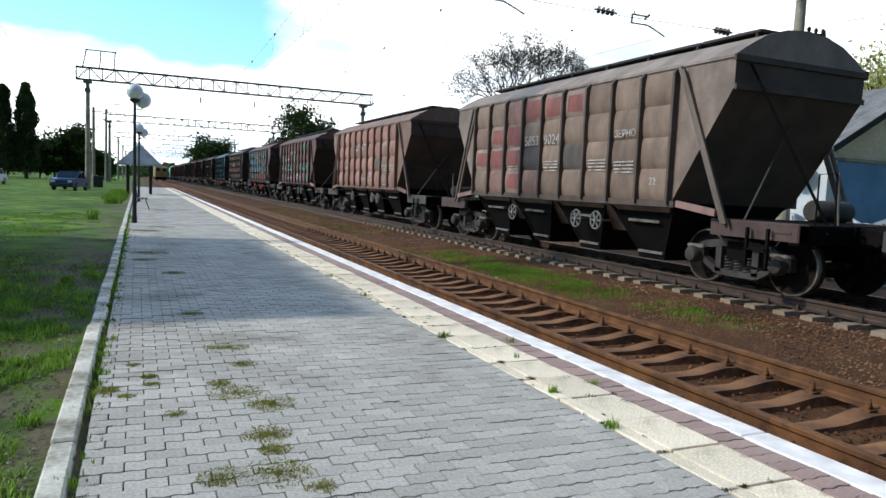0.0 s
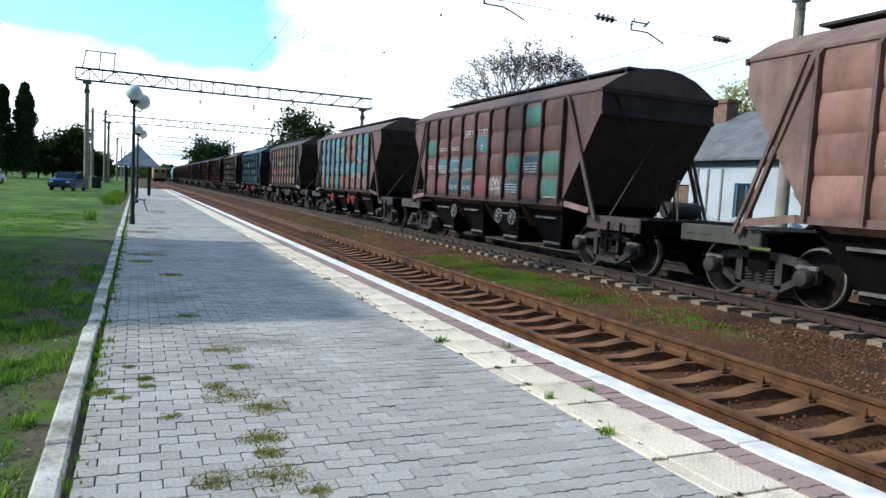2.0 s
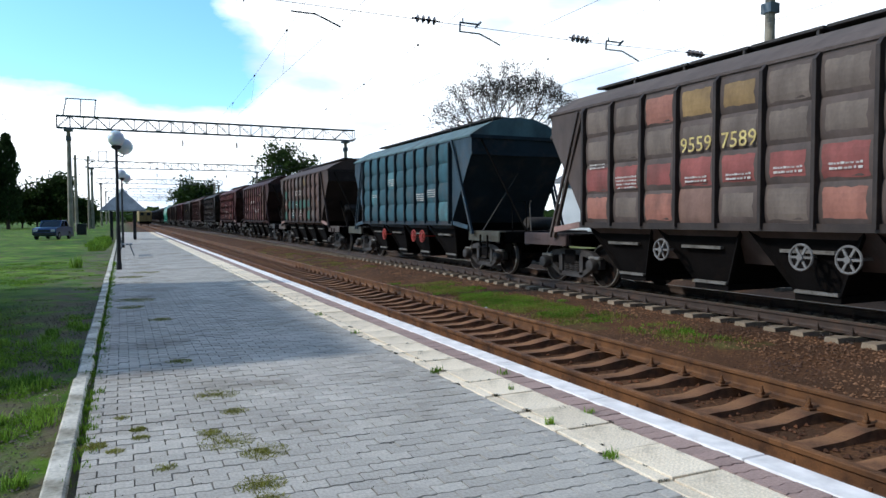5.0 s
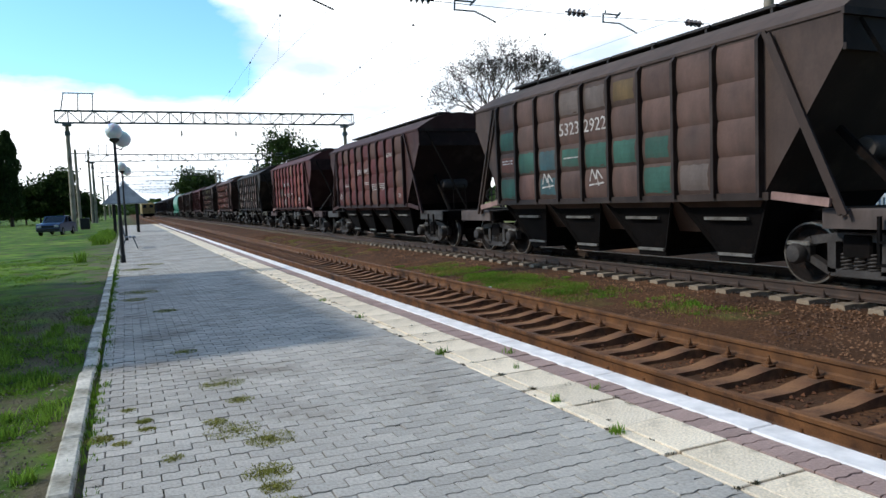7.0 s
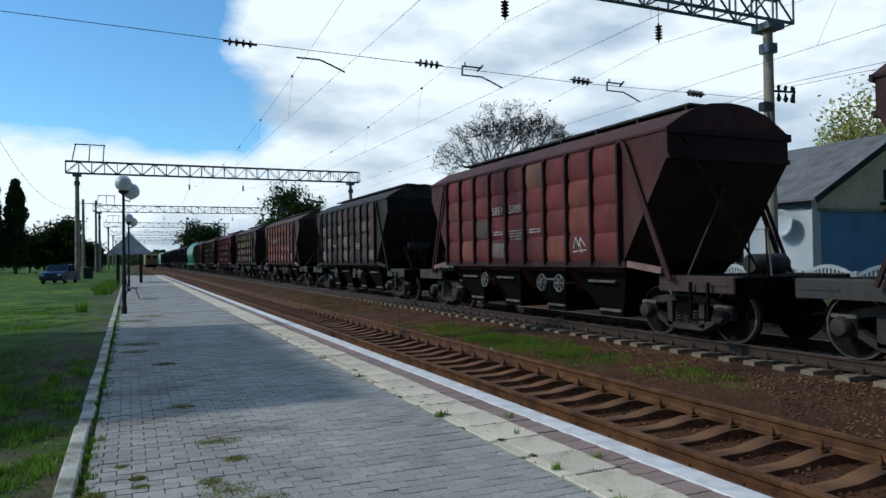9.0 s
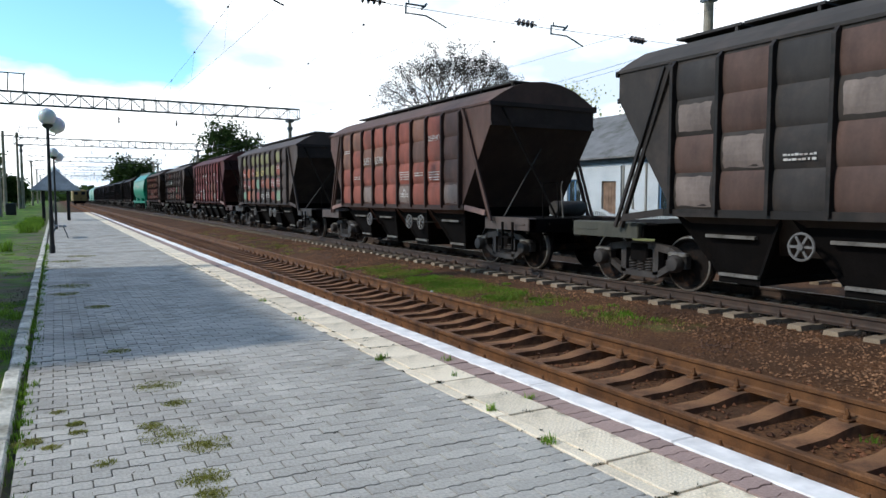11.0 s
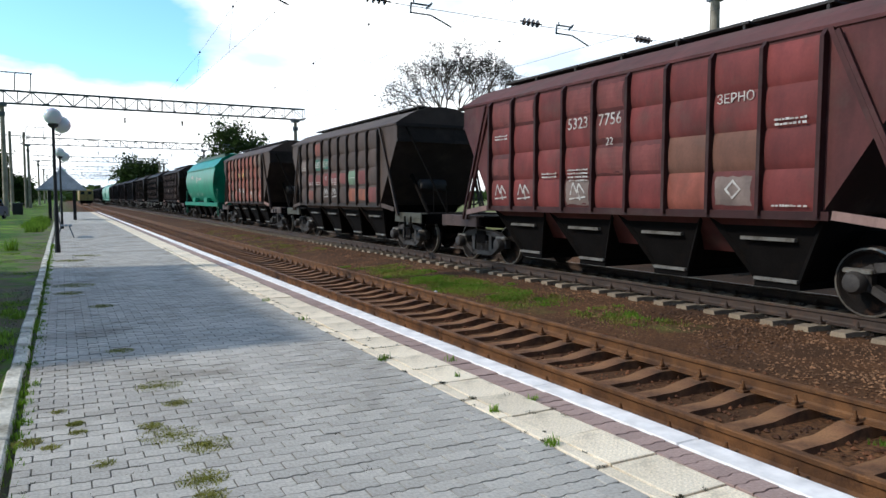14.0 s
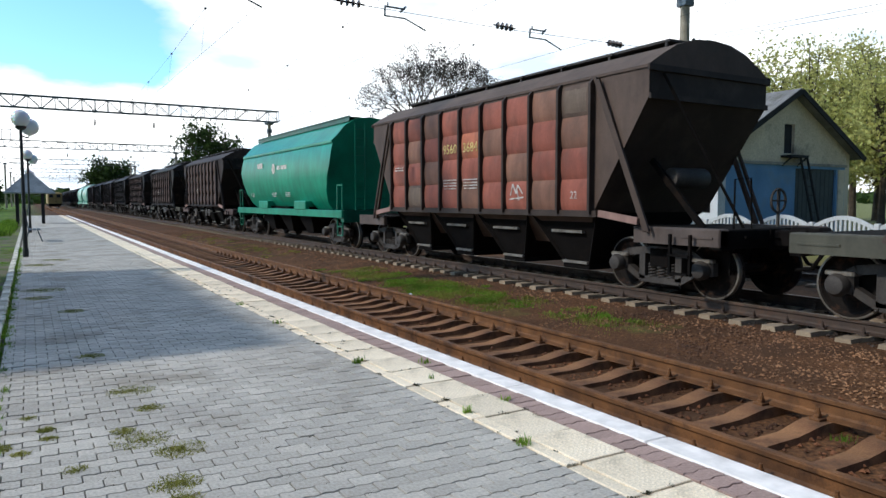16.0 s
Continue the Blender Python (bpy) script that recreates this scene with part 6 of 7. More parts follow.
def shade_building():
    """A building out of view, added so that its shadow falls across the platform."""
    g = thing("unseen_building", "unseen single-storey plastered building added to shade the platform", "building")
    X0, X1, Y0, Y1, H = -13.0, -4.3, 9.0, 18.0, 4.75
    s = Shape()
    wins = [(10.2, 11.4, 1.0, 2.7), (15.6, 16.8, 1.0, 2.7), (12.8, 14.1, 0.0, 2.4)]
    wall_with_holes(s, "x", X1 - 0.4, 0.4, Y0, Y1, -0.1, H - 0.3, wins)
    part("front_wall", s, M_PLASTER, g)
    part("side_wall", Shape().box(X0, X1 - 0.4, Y0, Y0 + 0.4, -0.1, H - 0.3), M_PLASTER, g)
    part("side_wall", Shape().box(X0, X1 - 0.4, Y1 - 0.4, Y1, -0.1, H - 0.3), M_PLASTER, g)
    part("back_wall", Shape().box(X0, X0 + 0.4, Y0 + 0.4, Y1 - 0.4, -0.1, H - 0.3), M_PLASTER, g)
    part("roof", Shape().box(X0 - 0.4, X1 + 0.4, Y0 - 0.3, Y1 + 0.3, H - 0.3, H), M_ROOF, g)
    for a, b, c, d in wins:
        w = part("window" if c > 0.5 else "door", Shape().box(X1 - 0.3, X1 - 0.22, a, a + 0.09, c, d).box(X1 - 0.3, X1 - 0.22, b - 0.09, b, c, d).box(X1 - 0.3, X1 - 0.22, a, b, d - 0.09, d).box(X1 - 0.3, X1 - 0.22, a, b, c, c + 0.09), M_WHITEWASH, g)
        part("pane", Shape().box(X1 - 0.27, X1 - 0.26, a + 0.09, b - 0.09, c + 0.09, d - 0.09), M_PANE, w)


def sedan(name, label, x, y, turn, paint):
    g = thing(name, label, "car", "parked cars", at=pose(x, y, ground_height(x) + 0.02, 0, 0, turn))
    side = [(-2.05, 0.35), (-2.02, 0.72), (-1.9, 0.86), (-1.15, 0.92), (-0.62, 0.94), (1.05, 0.95), (1.9, 0.90), (2.02, 0.75), (2.05, 0.35), (1.65, 0.26), (-1.65, 0.26)]
    part("body", Shape().prism(side, "y", -0.80, 0.80), paint, g)
    cab = [(-0.75, 0.92), (-0.25, 1.36), (0.05, 1.41), (0.75, 1.41), (0.95, 1.36), (1.45, 0.92)]
    part("cabin", Shape().prism(cab, "y", -0.68, 0.68), M_GLASS, g, "dark windows")
    part("roof", Shape().box(-0.22, 0.98, -0.66, 0.66, 1.38, 1.43, 0.02), paint, g)
    for a, b in (((-0.78, 0.92), (-0.22, 1.39)), ((0.38, 0.93), (0.38, 1.40)), ((1.48, 0.92), (0.95, 1.39))):
        for sy in (-0.69, 0.69):
            part("pillar", Shape().beam((a[0], sy, a[1]), (b[0], sy, b[1]), 0.05, 0.06), paint, g)
    for px in (-1.3, 1.25):
        for sy in (-1, 1):
            w = part("wheel", Shape().lathe([(0.29, -0.08), (0.30, -0.05), (0.30, 0.05), (0.29, 0.08)], (px, sy * 0.74, 0.30), "y", 16), M_TYRE, g)
            part("hub", Shape().lathe([(0.17, -0.085), (0.17, 0.085)], (px, sy * 0.74, 0.30), "y", 12), M_STEEL, w)
    for sx in (-1, 1):
        part("bumper", Shape().box(min(sx * 2.02, sx * 2.12), max(sx * 2.02, sx * 2.12), -0.78, 0.78, 0.38, 0.52, 0.02), M_DARKSTEEL, g)
        for sy in (-0.58, 0.58):
            part("light", Shape().box(min(sx * 2.0, sx * 2.07), max(sx * 2.0, sx * 2.07), sy - 0.14, sy + 0.14, 0.60, 0.76, 0.02), M_WHITEWASH if sx < 0 else M_BRICK, g)
    part("grille", Shape().box(-2.06, -2.0, -0.4, 0.4, 0.60, 0.74), M_DARKSTEEL, g)


def yellow_engine():
    g = thing("works_railcar", "yellow works railcar standing on the near track far away", "rail vehicle", at=(NEAR_X, 190, NEAR_Z))
    part("body", Shape().box(-1.5, 1.5, -6, 6, 1.1, 3.6, 0.2), M_YELLOW, g)
    part("cab", Shape().box(-1.45, 1.45, 6.2, 12.0, 1.1, 3.9, 0.2), M_YELLOW, g)
    part("underframe", Shape().box(-1.3, 1.3, -6.3, 12.2, 0.5, 1.1), M_UNDER, g)
    for y in (-4.5, -2.5, 8.0, 10.0):
        part("wheelset", K["wheelset"], None, g, at=(0, y, 0.475))
    for x in (-0.75, 0.75):
        w = part("window", Shape().box(x - 0.4, x + 0.4, -6.03, -5.99, 2.5, 3.2), M_DARKSTEEL, g)


def signal_cabinet():
    g = thing("relay_cabinet", "dark metal trackside cabinet at a post", "cabinet", at=(-3.4, 73, -0.1))
    part("case", Shape().box(-0.4, 0.4, -0.3, 0.3, 0.1, 1.15, 0.03), M_DARKSTEEL, g)
    part("door", Shape().box(-0.34, 0.34, -0.33, -0.3, 0.18, 1.08), M_DARKSTEEL, g)


house()
fence()
shade_building()
sedan("parked_sedan", "dark blue sedan parked on the grass", -4.75, 60.5, 78, M_CARBLUE)
sedan("parked_sedan", "white sedan parked on the grass", -12.4, 75.0, 80, M_CARWHITE)
yellow_engine()
signal_cabinet()
for i, (px, py, ph) in enumerate(((-4.6, 122.0, 11.5), (-5.0, 96.0, 9.5), (17.5, 150.0, 9.0), (20.5, 205.0, 9.5))):
    p = thing("line_post", "plain tapered concrete line post", "post", "line posts", at=(px, py, -0.2))
    part("shaft", Shape().tube([(0, 0, 0), (0, 0, ph)], [0.22, 0.15], 10), M_POSTCONC, p)
    part("crossarm", Shape().beam((-0.9, 0, ph - 0.5), (0.9, 0, ph - 0.5), 0.09), M_DARKSTEEL, p)


# ---------------------------------------------------------------- trees
def tree(name, label, x, y, height, width, material, seed, count=5000, base=0.3, radius=0.6, size=0.4, limbs=26, gaps=0.0, group=""):
    """A trunk, limbs that reach into a lobed crown, twigs on the limbs, and leaves round the twigs with gaps between."""
    g = thing(name, label, "tree", group, at=(x, y, ground_height(x) - 0.1))
    rng = random.Random(seed)
    s, tips = Shape(), []
    top = height * 0.72
    r0 = height * 0.02
    bend = [Vector((0, 0, 0)), Vector((rng.uniform(-0.2, 0.2), rng.uniform(-0.2, 0.2), top * 0.45)), Vector((rng.uniform(-0.4, 0.4), rng.uniform(-0.4, 0.4), top))]
    s.tube(bend, [r0, r0 * 0.75, r0 * 0.25], 8)
    cz, rz = height * (1 + base) / 2, height * (1 - base) / 2
    for i in range(limbs):
        a, u = rng.uniform(0, 6.28), rng.uniform(-0.85, 0.98)
        flat = math.sqrt(max(0.02, 1 - u * u))
        lobe = 0.78 + 0.32 * noise.noise((math.cos(a) * 1.7, math.sin(a) * 1.7 + seed, u * 1.9))
        reach = rng.uniform(0.55, 1.0) ** 0.5 * lobe
        end = Vector((math.cos(a) * flat * reach * width / 2, math.sin(a) * flat * reach * width / 2, cz + rz * u * min(1.0, reach * 1.12)))
        start_u = rng.uniform(0.28, 0.75)
        start = bend[0].lerp(bend[1], start_u * 2) if start_u < 0.5 else bend[1].lerp(bend[2], start_u * 2 - 1)
        if start.z > end.z:
            start = bend[0].lerp(bend[1], 0.8)
        midp = start.lerp(end, 0.5) + Vector((0, 0, 0.03 * height))
        s.tube([start, midp, end], [r0 * 0.38, r0 * 0.24, r0 * 0.07], 5, False)
        for _ in range(7):
            p = midp.lerp(end, rng.uniform(0.0, 1.0))
            q = p + Vector((rng.gauss(0, 1), rng.gauss(0, 1), rng.gauss(0.5, 0.7))) * width * 0.075
            s.tube([p, q], [r0 * 0.10, r0 * 0.035], 4, False)
            tips.append(q)
            for _ in range(3):
                w = q + Vector((rng.gauss(0, 1), rng.gauss(0, 1), rng.gauss(0.3, 0.8))) * width * 0.035
                s.tube([q, w], [r0 * 0.045, r0 * 0.02], 3, False)
                tips.append(w)
    part("trunk", s, M_BARK, g)
    c = Shape()
    for _ in range(count):
        p = rng.choice(tips) + Vector((rng.gauss(0, 1), rng.gauss(0, 1), rng.gauss(0, 0.8))) * radius
        if gaps and noise.noise(p * (4.0 / width) + Vector((seed, 0, 0))) < gaps - 0.4:
            continue
        a, b = [Vector((rng.uniform(-1, 1), rng.uniform(-1, 1), rng.uniform(-1, 1))).normalized() * size * rng.uniform(0.6, 1.3) for _ in range(2)]
        c.add([p - a * 0.5, p + b * 0.45, p + a * 0.5, p - b * 0.45], [(0, 1, 2, 3)])
    part("crown", c, material, g)
    return g


def fanned_tree(name, label, x, y, material, seed):
    """A tall tree whose limbs fork again and again into a round crown, leafy at the twigs and thin on one side."""
    g = thing(name, label, "tree", at=(x, y, ground_height(x) - 0.1))
    rng = random.Random(seed)
    wood, crown = Shape(), Shape()

    def grow(p, d, length, r, level):
        bend = Vector((rng.gauss(0, 1), rng.gauss(0, 1), rng.gauss(0.2, 0.6))) * 0.10
        mid = p + d * length * 0.5
        d = (d + bend + Vector((0, 0, 0.06))).normalized()
        end = mid + d * length * 0.5
        if level > 1:                                    # the crown rounds off
            out = math.sqrt((end.x / 9.1) ** 2 + (end.y / 9.1) ** 2 + ((end.z - 16.0) / 9.1) ** 2)
            if out > 1.0:
                end = mid.lerp(end, max(0.15, 1.0 - 2.2 * (out - 1.0)))
        wood.tube([p, mid, end], [r, r * 0.85, r * 0.68], 6 if level < 3 else 4, False)
        if level >= 5:
            thick = 0.8 - 0.25 * (end.x / 10.0) + 0.8 * noise.noise(end * 0.16 + Vector((seed, 0, 0)))
            for _ in range(max(0, int(27 * thick))):
                q = mid.lerp(end, rng.uniform(0, 1.2)) + Vector((rng.gauss(0, 1), rng.gauss(0, 1), rng.gauss(0, 0.8))) * 0.42
                u, v = [Vector((rng.uniform(-1, 1), rng.uniform(-1, 1), rng.uniform(-1, 1))).normalized() * rng.uniform(0.16, 0.31) for _ in range(2)]
                crown.add([q - u * 0.5, q + v * 0.45, q + u * 0.5, q - v * 0.45], [(0, 1, 2, 3)])
        if level >= 6:
            return
        forks = (4, 3, 3, 3, 2, 2)[level]
        turn = rng.uniform(0, 6.28)
        for i in range(forks):
            a = turn + i * 6.28 / forks + rng.uniform(-0.5, 0.5)
            side = d.orthogonal().normalized()
            side.rotate(Matrix.Rotation(a, 3, d))
            spread = rng.uniform(0.34, 0.66) + (0.10 if level > 2 else 0.0)
            grow(end, (d + side * spread).normalized(), length * rng.uniform(0.66, 0.86), r * rng.uniform(0.55, 0.68), level + 1)

    grow(Vector((0, 0, 0)), Vector((0, 0, 1)), 7.3, 0.50, 0)
    part("trunk", wood, M_BARK, g)
    part("crown", crown, material, g)
    return g


def poplar(x, y, height, seed):
    g = thing("poplar", "tall narrow dark green poplar", "tree", "poplars", at=(x, y, -0.2))
    rng = random.Random(seed)
    part("trunk", Shape().tube([(0, 0, 0), (0, 0, height * 0.9)], [0.3, 0.05], 7), M_BARK, g)
    s = Shape()
    for _ in range(5200):
        u = rng.random() ** 0.8
        z = height * (0.08 + 0.92 * u)
        r = height * 0.21 * (1 - u) ** 0.45 * (0.75 + 0.35 * noise.noise((z * 0.6, seed, 1.5))) * (1 if u > 0.06 else 0.6)
        a, d = rng.uniform(0, 6.28), r * rng.random() ** 0.4
        p = Vector((d * math.cos(a), d * math.sin(a), z))
        q = Vector((rng.uniform(-1, 1), rng.uniform(-1, 1), 1.5)).normalized() * rng.uniform(0.3, 0.65)
        b = Vector((rng.uniform(-1, 1), rng.uniform(-1, 1), 0)).normalized() * rng.uniform(0.2, 0.4)
        s.add([p, p + b * 0.5 + q * 0.5, p + q, p - b * 0.5 + q * 0.5], [(0, 1, 2, 3)])
    part("crown", s, M_POPLAR, g)


poplar(-16.2, 128, 14.8, 3)
poplar(-19.3, 128, 14.2, 4)
poplar(-21.0, 130, 15.0, 9)
poplar(-24.0, 131, 14.5, 6)
for i, (x, y, h, w) in enumerate(((-15.8, 141, 7.5, 5.5), (-13.4, 140, 8.8, 5.5), (-9.9, 140, 11.0, 5.0), (-11.7, 143, 8.6, 5.0), (-7.6, 143, 6.0, 4.5), (-18.5, 145, 7.5, 6), (-22, 150, 8, 6), (-26, 152, 8.5, 7), (-6.0, 150, 5.0, 4))):
    tree("broadleaf_tree", "dense dark green broadleaf tree", x, y, h, w, M_LEAF, 20 + i, 4200, 0.06, 0.55, 0.55, 24, group="trees beyond the grass")
tree("dark_tree", "leafy dark green tree with an airy crown", 27.8, 130, 16.8, 12.0, M_LEAF, 41, 11000, 0.25, 0.6, 0.5, 34, 0.06)
tree("round_tree", "rounded dense green tree far along the line", 16.6, 178, 11.6, 11.0, M_LEAF, 42, 9000, 0.15, 0.8, 0.7, 30)
fanned_tree("thinning_tree", "large half-bare autumn tree with thin grey-green leaves", 52.9, 95, M_SPARSE, 43)
for i, (x, y, h, w) in enumerate(((43, 30, 12.5, 7.5), (50, 31, 14.5, 8.5), (56, 29, 15.5, 9), (47, 24, 12.5, 8), (60, 33, 16.5, 9), (42, 40, 13, 8), (41, 50, 13, 8), (64, 27, 16, 9), (54, 22, 13.5, 8), (39.5, 24, 9.0, 5.5))):
    tree("willow", "yellowing autumn willow behind the house", x, y, h, w, M_WILLOW, 60 + i, 9000, 0.06, 0.5, 0.26, 34, 0.08, "autumn trees behind the house")


def far_woods():
    rng = random.Random(77)
    s = Shape()
    for _ in range(9000):
        a = rng.uniform(-1.2, 1.4)
        d = rng.uniform(420, 700)
        x, y = d * math.sin(a), d * math.cos(a)
        h = (7 + 3 * noise.noise((a * 14, 0.3, 0)) + 2 * noise.noise((a * 45, 2.3, 0))) * d / 550
        p = Vector((x, y, -0.5 + h * rng.random() ** 0.7))
        q, b = [Vector((rng.uniform(-1, 1), rng.uniform(-1, 1), rng.uniform(-1, 1))).normalized() * 3.2 for _ in range(2)]
        s.add([p - q, p + b, p + q, p - b], [(0, 1, 2, 3)])
    tagged(part("far_woods", s, M_LEAF), "low dark belt of woods on the horizon", "woods", kind="stuff")


far_woods()

# ---------------------------------------------------------------- tracks and paving
build_track("near_track", NEAR_X, NEAR_Z, M_SLEEPER, "rusty railway track on brown-stained concrete sleepers")
build_track("far_track", FAR_X, FAR_Z, M_SLEEPER2, "railway track in use, worn rails on grey concrete sleepers")
build_track("third_track", THIRD_X, -0.12, M_SLEEPER2, "railway track beyond the train", True)
scatter_stones("track_ballast", "rust-brown crushed stone between the sleepers", 9000, (3.6, 6.9), (-1, 45), 0.028, M_STONE, lambda x: 0.012, 1)
scatter_stones("verge_gravel", "brown gravel between the two tracks", 17000, (6.9, 9.3), (1, 45), 0.021, M_GREYSTONE, lambda x: 0.004, 2)
scatter_stones("far_ballast", "far track ballast with the train's shade put into its colour", 6000, (9.2, 11.8), (2, 50), 0.03, M_SHADESTONE, lambda x: 0.02, 3)
lay_edges()
lay_pavers()

TUFTS = ((0.70, 5.96, 0.16), (0.76, 5.39, 0.09), (0.53, 4.92, 0.07), (0.61, 4.68, 0.16), (0.80, 4.38, 0.14), (0.68, 3.84, 0.12), (0.68, 3.61, 0.08), (0.38, 3.34, 0.10), (0.63, 3.30, 0.16), (0.80, 3.08, 0.07), (0.22, 4.33, 0.06),
         (-0.18, 4.93, 0.08), (0.09, 5.21, 0.05), (-0.01, 5.55, 0.05), (0.10, 5.00, 0.05), (-0.05, 4.77, 0.05), (0.51, 7.52, 0.12), (0.21, 13.6, 0.3), (0.1, 12.5, 0.2), (0.5, 10.8, 0.15), (0.2, 19.0, 0.3), (0.6, 20.5, 0.3))
scatter_grass("paving_weeds", "small green weeds in the joints between pavers", [(x, y, r * 1.15, int(6800 * r) + 80, -0.004) for x, y, r in TUFTS], M_DRYGRASS, 0.014, 5, "weeds", 0.0035)
JOINT = random.Random(31)
MOSS = []
for _ in range(620):
    y = -2 + 0.113 * JOINT.randint(44, 110)
    x = -0.2 + 1.9 * JOINT.random() ** 1.9
    MOSS.append((x, y, JOINT.uniform(0.012, 0.05), JOINT.randint(6, 26), -0.008))
for _ in range(260):                                  # round the tiles too
    MOSS.append((JOINT.choice((2.652, 2.757, 2.757, 3.128, JOINT.uniform(2.66, 3.12))), -2.05 + 0.5 * JOINT.randint(9, 50) + (0.0 if JOINT.random() < 0.6 else JOINT.random() * 0.5), JOINT.uniform(0.012, 0.045), JOINT.randint(8, 30), 0.0))
scatter_grass("joint_moss", "dark moss and dead grass in the joints between pavers", MOSS, M_MOSS, 0.010, 15, "weeds", 0.004)
EDGE = [(-0.25 + random.Random(i).uniform(-0.02, 0.03), 2.4 + i * 0.27, 0.09, random.Random(i + 50).choice((15, 40, 70, 120)), -0.02) for i in range(90)]
EDGE += [(2.66, 3.36, 0.05, 40, 0), (2.72, 4.10, 0.04, 30, 0), (2.65, 5.92, 0.06, 40, 0), (2.72, 5.98, 0.04, 30, 0), (2.97, 5.06, 0.03, 14, 0), (3.13, 4.2, 0.04, 24, 0), (3.2, 5.6, 0.06, 22, 0), (2.66, 8.4, 0.06, 30, 0), (2.66, 10.2, 0.06, 30, 0), (5.6, 3.0, 0.1, 40, -0.4)]
scatter_grass("edge_weeds", "weeds growing along the kerb and the tiles", EDGE, M_GRASS, 0.055, 6, "weeds", 0.004)
rngg = random.Random(12)
LAWN = [(-0.5 - 5.2 * rngg.random() ** 1.3, 2.0 + 26 * rngg.random() ** 2.0, rngg.uniform(0.12, 0.4), rngg.randint(40, 100), None) for _ in range(1500)]
LAWN = [t for t in LAWN if noise.noise((t[0] * 0.7, t[1] * 0.7, 9)) > -0.22 - 0.35 * (t[0] < -1.6)]
LAWN += [(rngg.uniform(-1.7, -0.46), rngg.uniform(2.2, 9.5), rngg.uniform(0.05, 0.16), rngg.randint(25, 70), None) for _ in range(330)]
LAWN = [t for t in LAWN if t[0] < -1.8 or noise.noise((t[0] * 1.6, t[1] * 1.1, 2)) > -0.02]
scatter_stones("soil_crumbs", "crumbs of soil and small stones beside the kerb", 7000, (-2.2, -0.46), (2.0, 14), 0.011, M_CRUMB, lambda x: 0.012, 14)
scatter_grass("lawn_grass", "uneven short grass beside the platform", LAWN, M_GRASS, 0.05, 7, blade=0.005)
CLUMPS = [(-0.5 - 2.6 * rngg.random(), 2.4 + 9.0 * rngg.random() ** 1.4, rngg.uniform(0.06, 0.16), rngg.randint(40, 90), None) for _ in range(420)]
CLUMPS = [t for t in CLUMPS if noise.noise((t[0] * 1.6, t[1] * 1.1, 2)) > 0.02]
scatter_grass("grass_clumps", "lusher clumps of grass standing above the lawn", CLUMPS, M_LUSH, 0.10, 17, blade=0.005)
VERGE = [(7.6 + rngg.uniform(-0.75, 0.8), 3 + 42 * rngg.random() ** 1.2, rngg.uniform(0.1, 0.35), rngg.randint(20, 60), None) for _ in range(260)]
VERGE = [t for t in VERGE if noise.noise((t[0] * 0.35, t[1] * 0.22, 4.2)) > 0.12 and t[1] > 9]
VERGE += [(7.7 + rngg.uniform(-0.65, 0.55), 13.6 + rngg.uniform(-3.6, 4.2), rngg.uniform(0.12, 0.4), 110, None) for _ in range(110)]
VERGE += [(7.75 + rngg.uniform(-0.5, 0.5), 8.2 + rngg.uniform(-0.9, 0.9), rngg.uniform(0.1, 0.3), 60, None) for _ in range(16)]
scatter_grass("verge_grass", "patches of green grass between the tracks", VERGE, M_DRYGRASS, 0.06, 8, blade=0.006)
PATCH = [(7.55 + rngg.gauss(0, 0.33), 13.4 + rngg.gauss(0, 1.7), rngg.uniform(0.12, 0.35), 170, None) for _ in range(120)]
PATCH += [(7.9 + rngg.gauss(0, 0.2), 8.6 + rngg.gauss(0, 0.5), rngg.uniform(0.08, 0.2), 70, None) for _ in range(14)]
scatter_grass("verge_tufts", "bright green turf on the gravel between the tracks", PATCH, M_GRASS, 0.055, 18, blade=0.006)
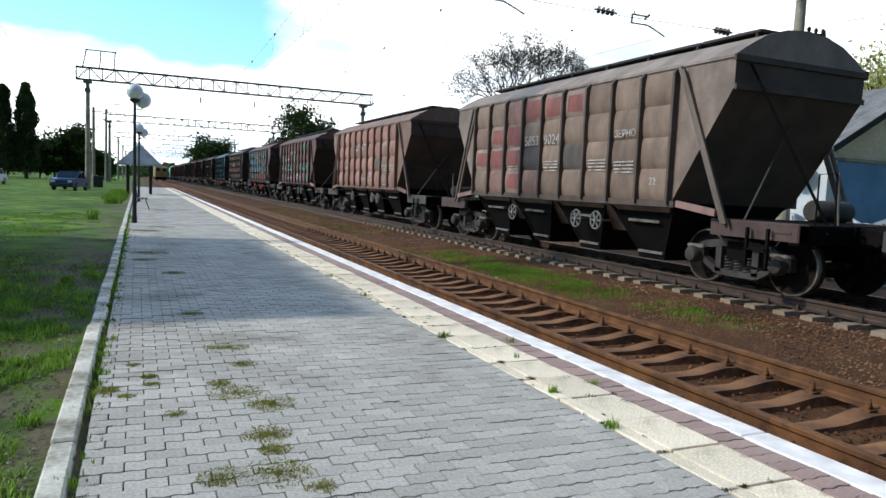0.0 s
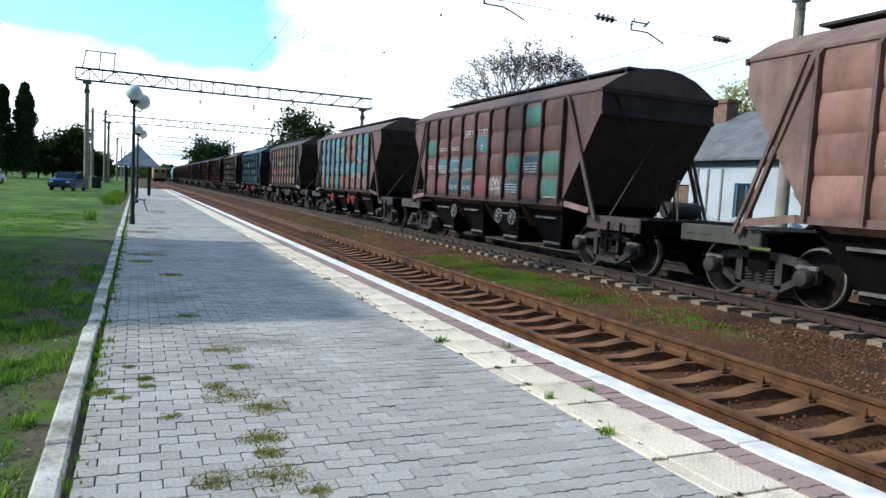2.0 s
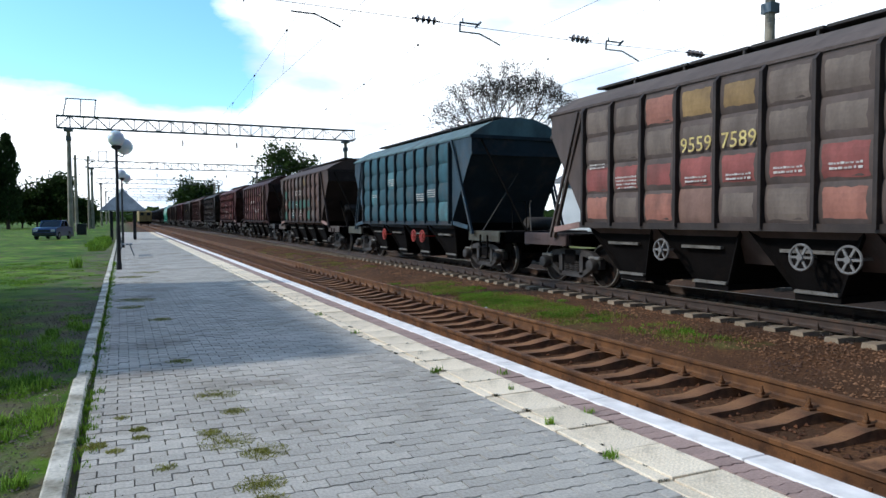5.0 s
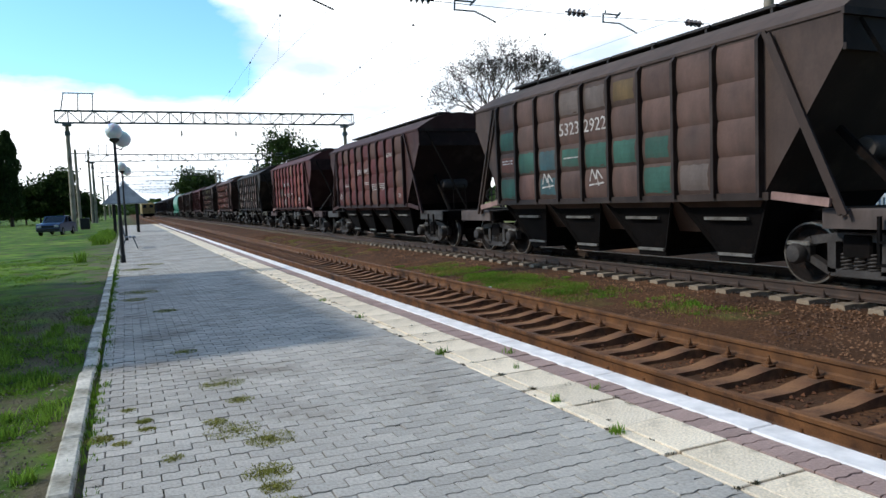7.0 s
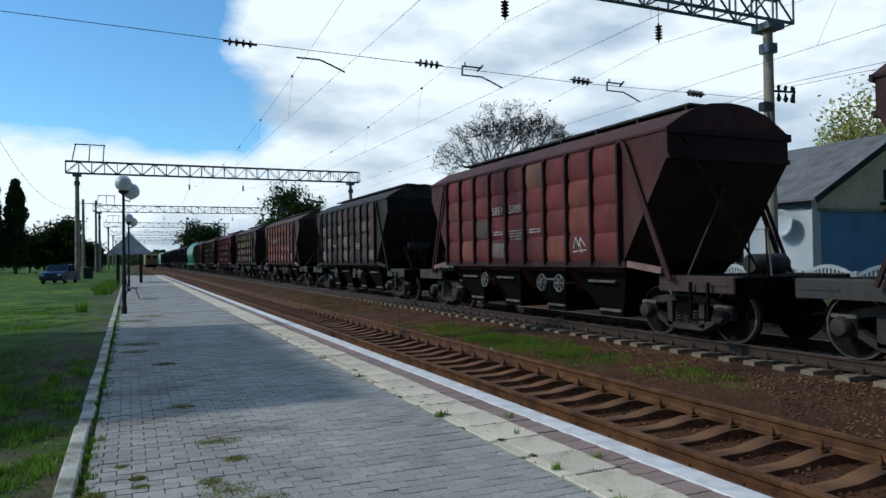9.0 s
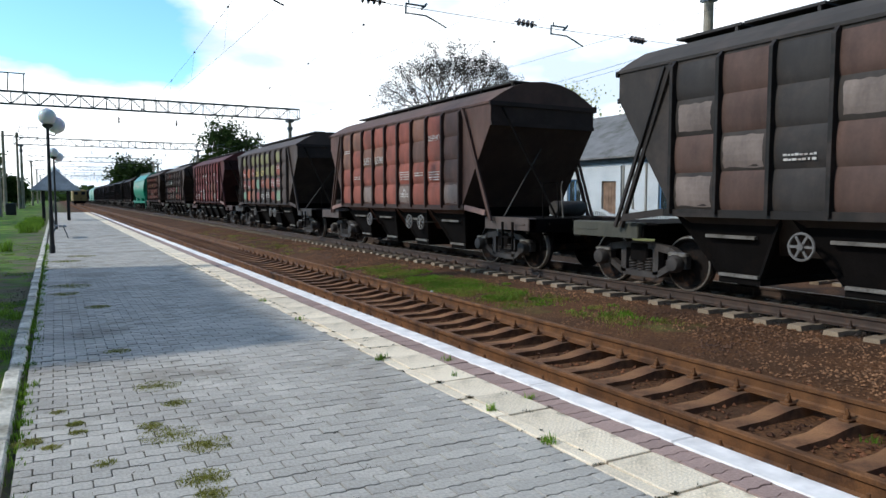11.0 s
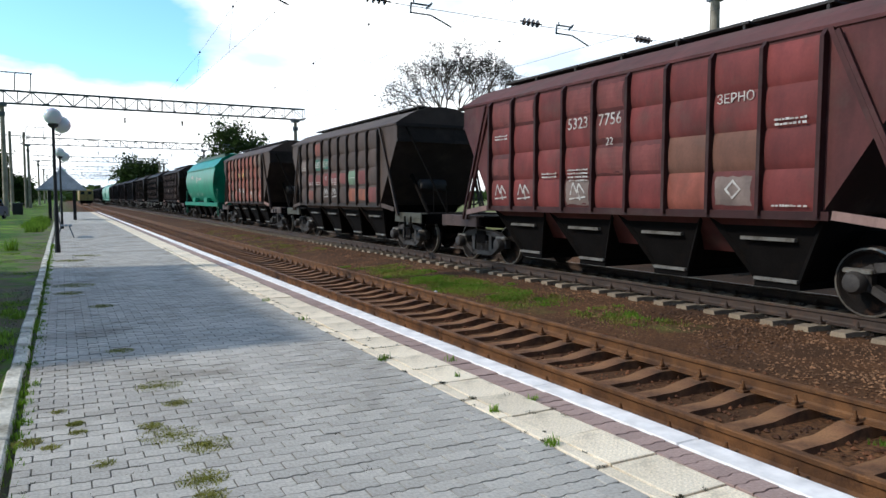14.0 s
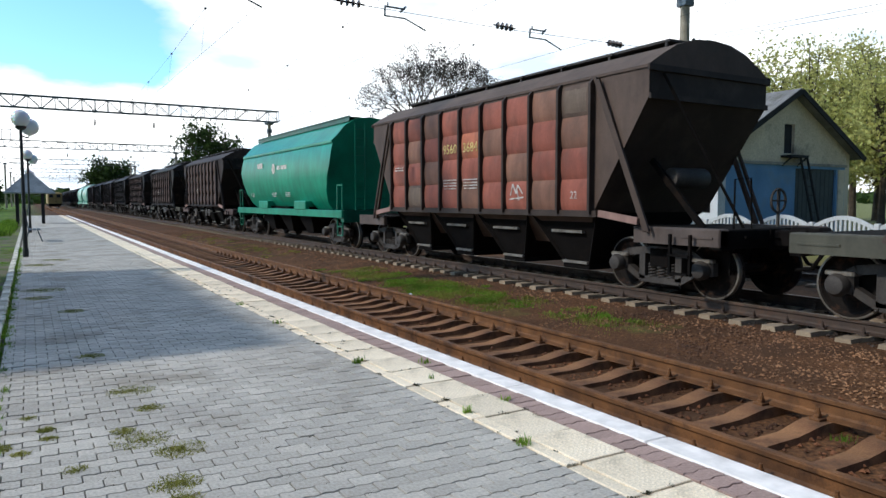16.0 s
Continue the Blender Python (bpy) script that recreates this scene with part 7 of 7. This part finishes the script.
BUSH = [(-1.15 + rngg.uniform(-0.3, 0.3), 44 + rngg.uniform(-8, 14), 0.45, 130, None) for _ in range(14)] + [(-1.3, 24.5, 0.2, 50, None)]
scatter_grass("tall_weeds", "taller weeds at the edge of the grass", BUSH, M_GRASS, 0.36, 9, "weeds", 0.016)
tagged(part("white_stone", Shape().lathe([(0.02, 0), (0.045, 0.02), (0.03, 0.045), (0.01, 0.055)], (6.65, 12.35, -0.40), "z", 7), M_WHITEWASH), "pale stone lying on the gravel", "stone")
tagged(part("pale_stone", Shape().lathe([(0.01, 0), (0.02, 0.008), (0.012, 0.018), (0.004, 0.02)], (-0.66, 7.55, -0.10), "z", 7), M_WHITEWASH), "pale stone lying in the grass", "stone")
tagged(part("pale_stone", Shape().lathe([(0.012, 0), (0.024, 0.01), (0.014, 0.02), (0.004, 0.024)], (-0.62, 6.95, -0.10), "z", 7), M_WHITEWASH), "pale stone lying in the grass", "stone")


# ---------------------------------------------------------------- what moves
TRAVEL = [(0.0, 0.0), (5.0, 64.6), (8.0, 103.6), (9.0, 116.6), (11.5, 149.1), (12.5, 162.0), (13.5, 174.7), (14.5, 187.4), (15.0, 193.85), (15.5, 200.15), (16.0, 206.5)]
VIEW_SHIFT = {1: 0.1, 2: -0.05, 3: -0.25, 4: -0.28, 5: -0.28, 6: -0.05, 7: 0.04, 8: -0.1, 9: 0.15, 10: 0.38, 11: 0.45, 12: 0.1, 13: 0.08, 14: -0.08, 15: -0.1}      # shift of each wagon along the track, fitted to the camera's view



def travelled(t):
    for (a, sa), (b, sb) in zip(TRAVEL, TRAVEL[1:]):
        if t <= b:
            return sa + (sb - sa) * (t - a) / (b - a)
    return TRAVEL[-1][1]


def slack(k):
    # fitted shift of wagon k, zero where none is listed
    return VIEW_SHIFT.get(k, 0.0)


def motions():
    times = [0.5 * i for i in range(33)]
    for k, w in MOVING:
        walk(w, [(t, pose(FAR_X, 14.11 + PITCH * k + slack(k) - travelled(t), FAR_Z)) for t in times])
    steps = [i / FPS for i in range(int(16 * FPS) + 1)]
    for ws, dy in WHEELSETS:
        walk(ws, [(t, pose(0, dy, 0.475, math.degrees(travelled(t) / 0.475) % 360)) for t in steps])


motions()
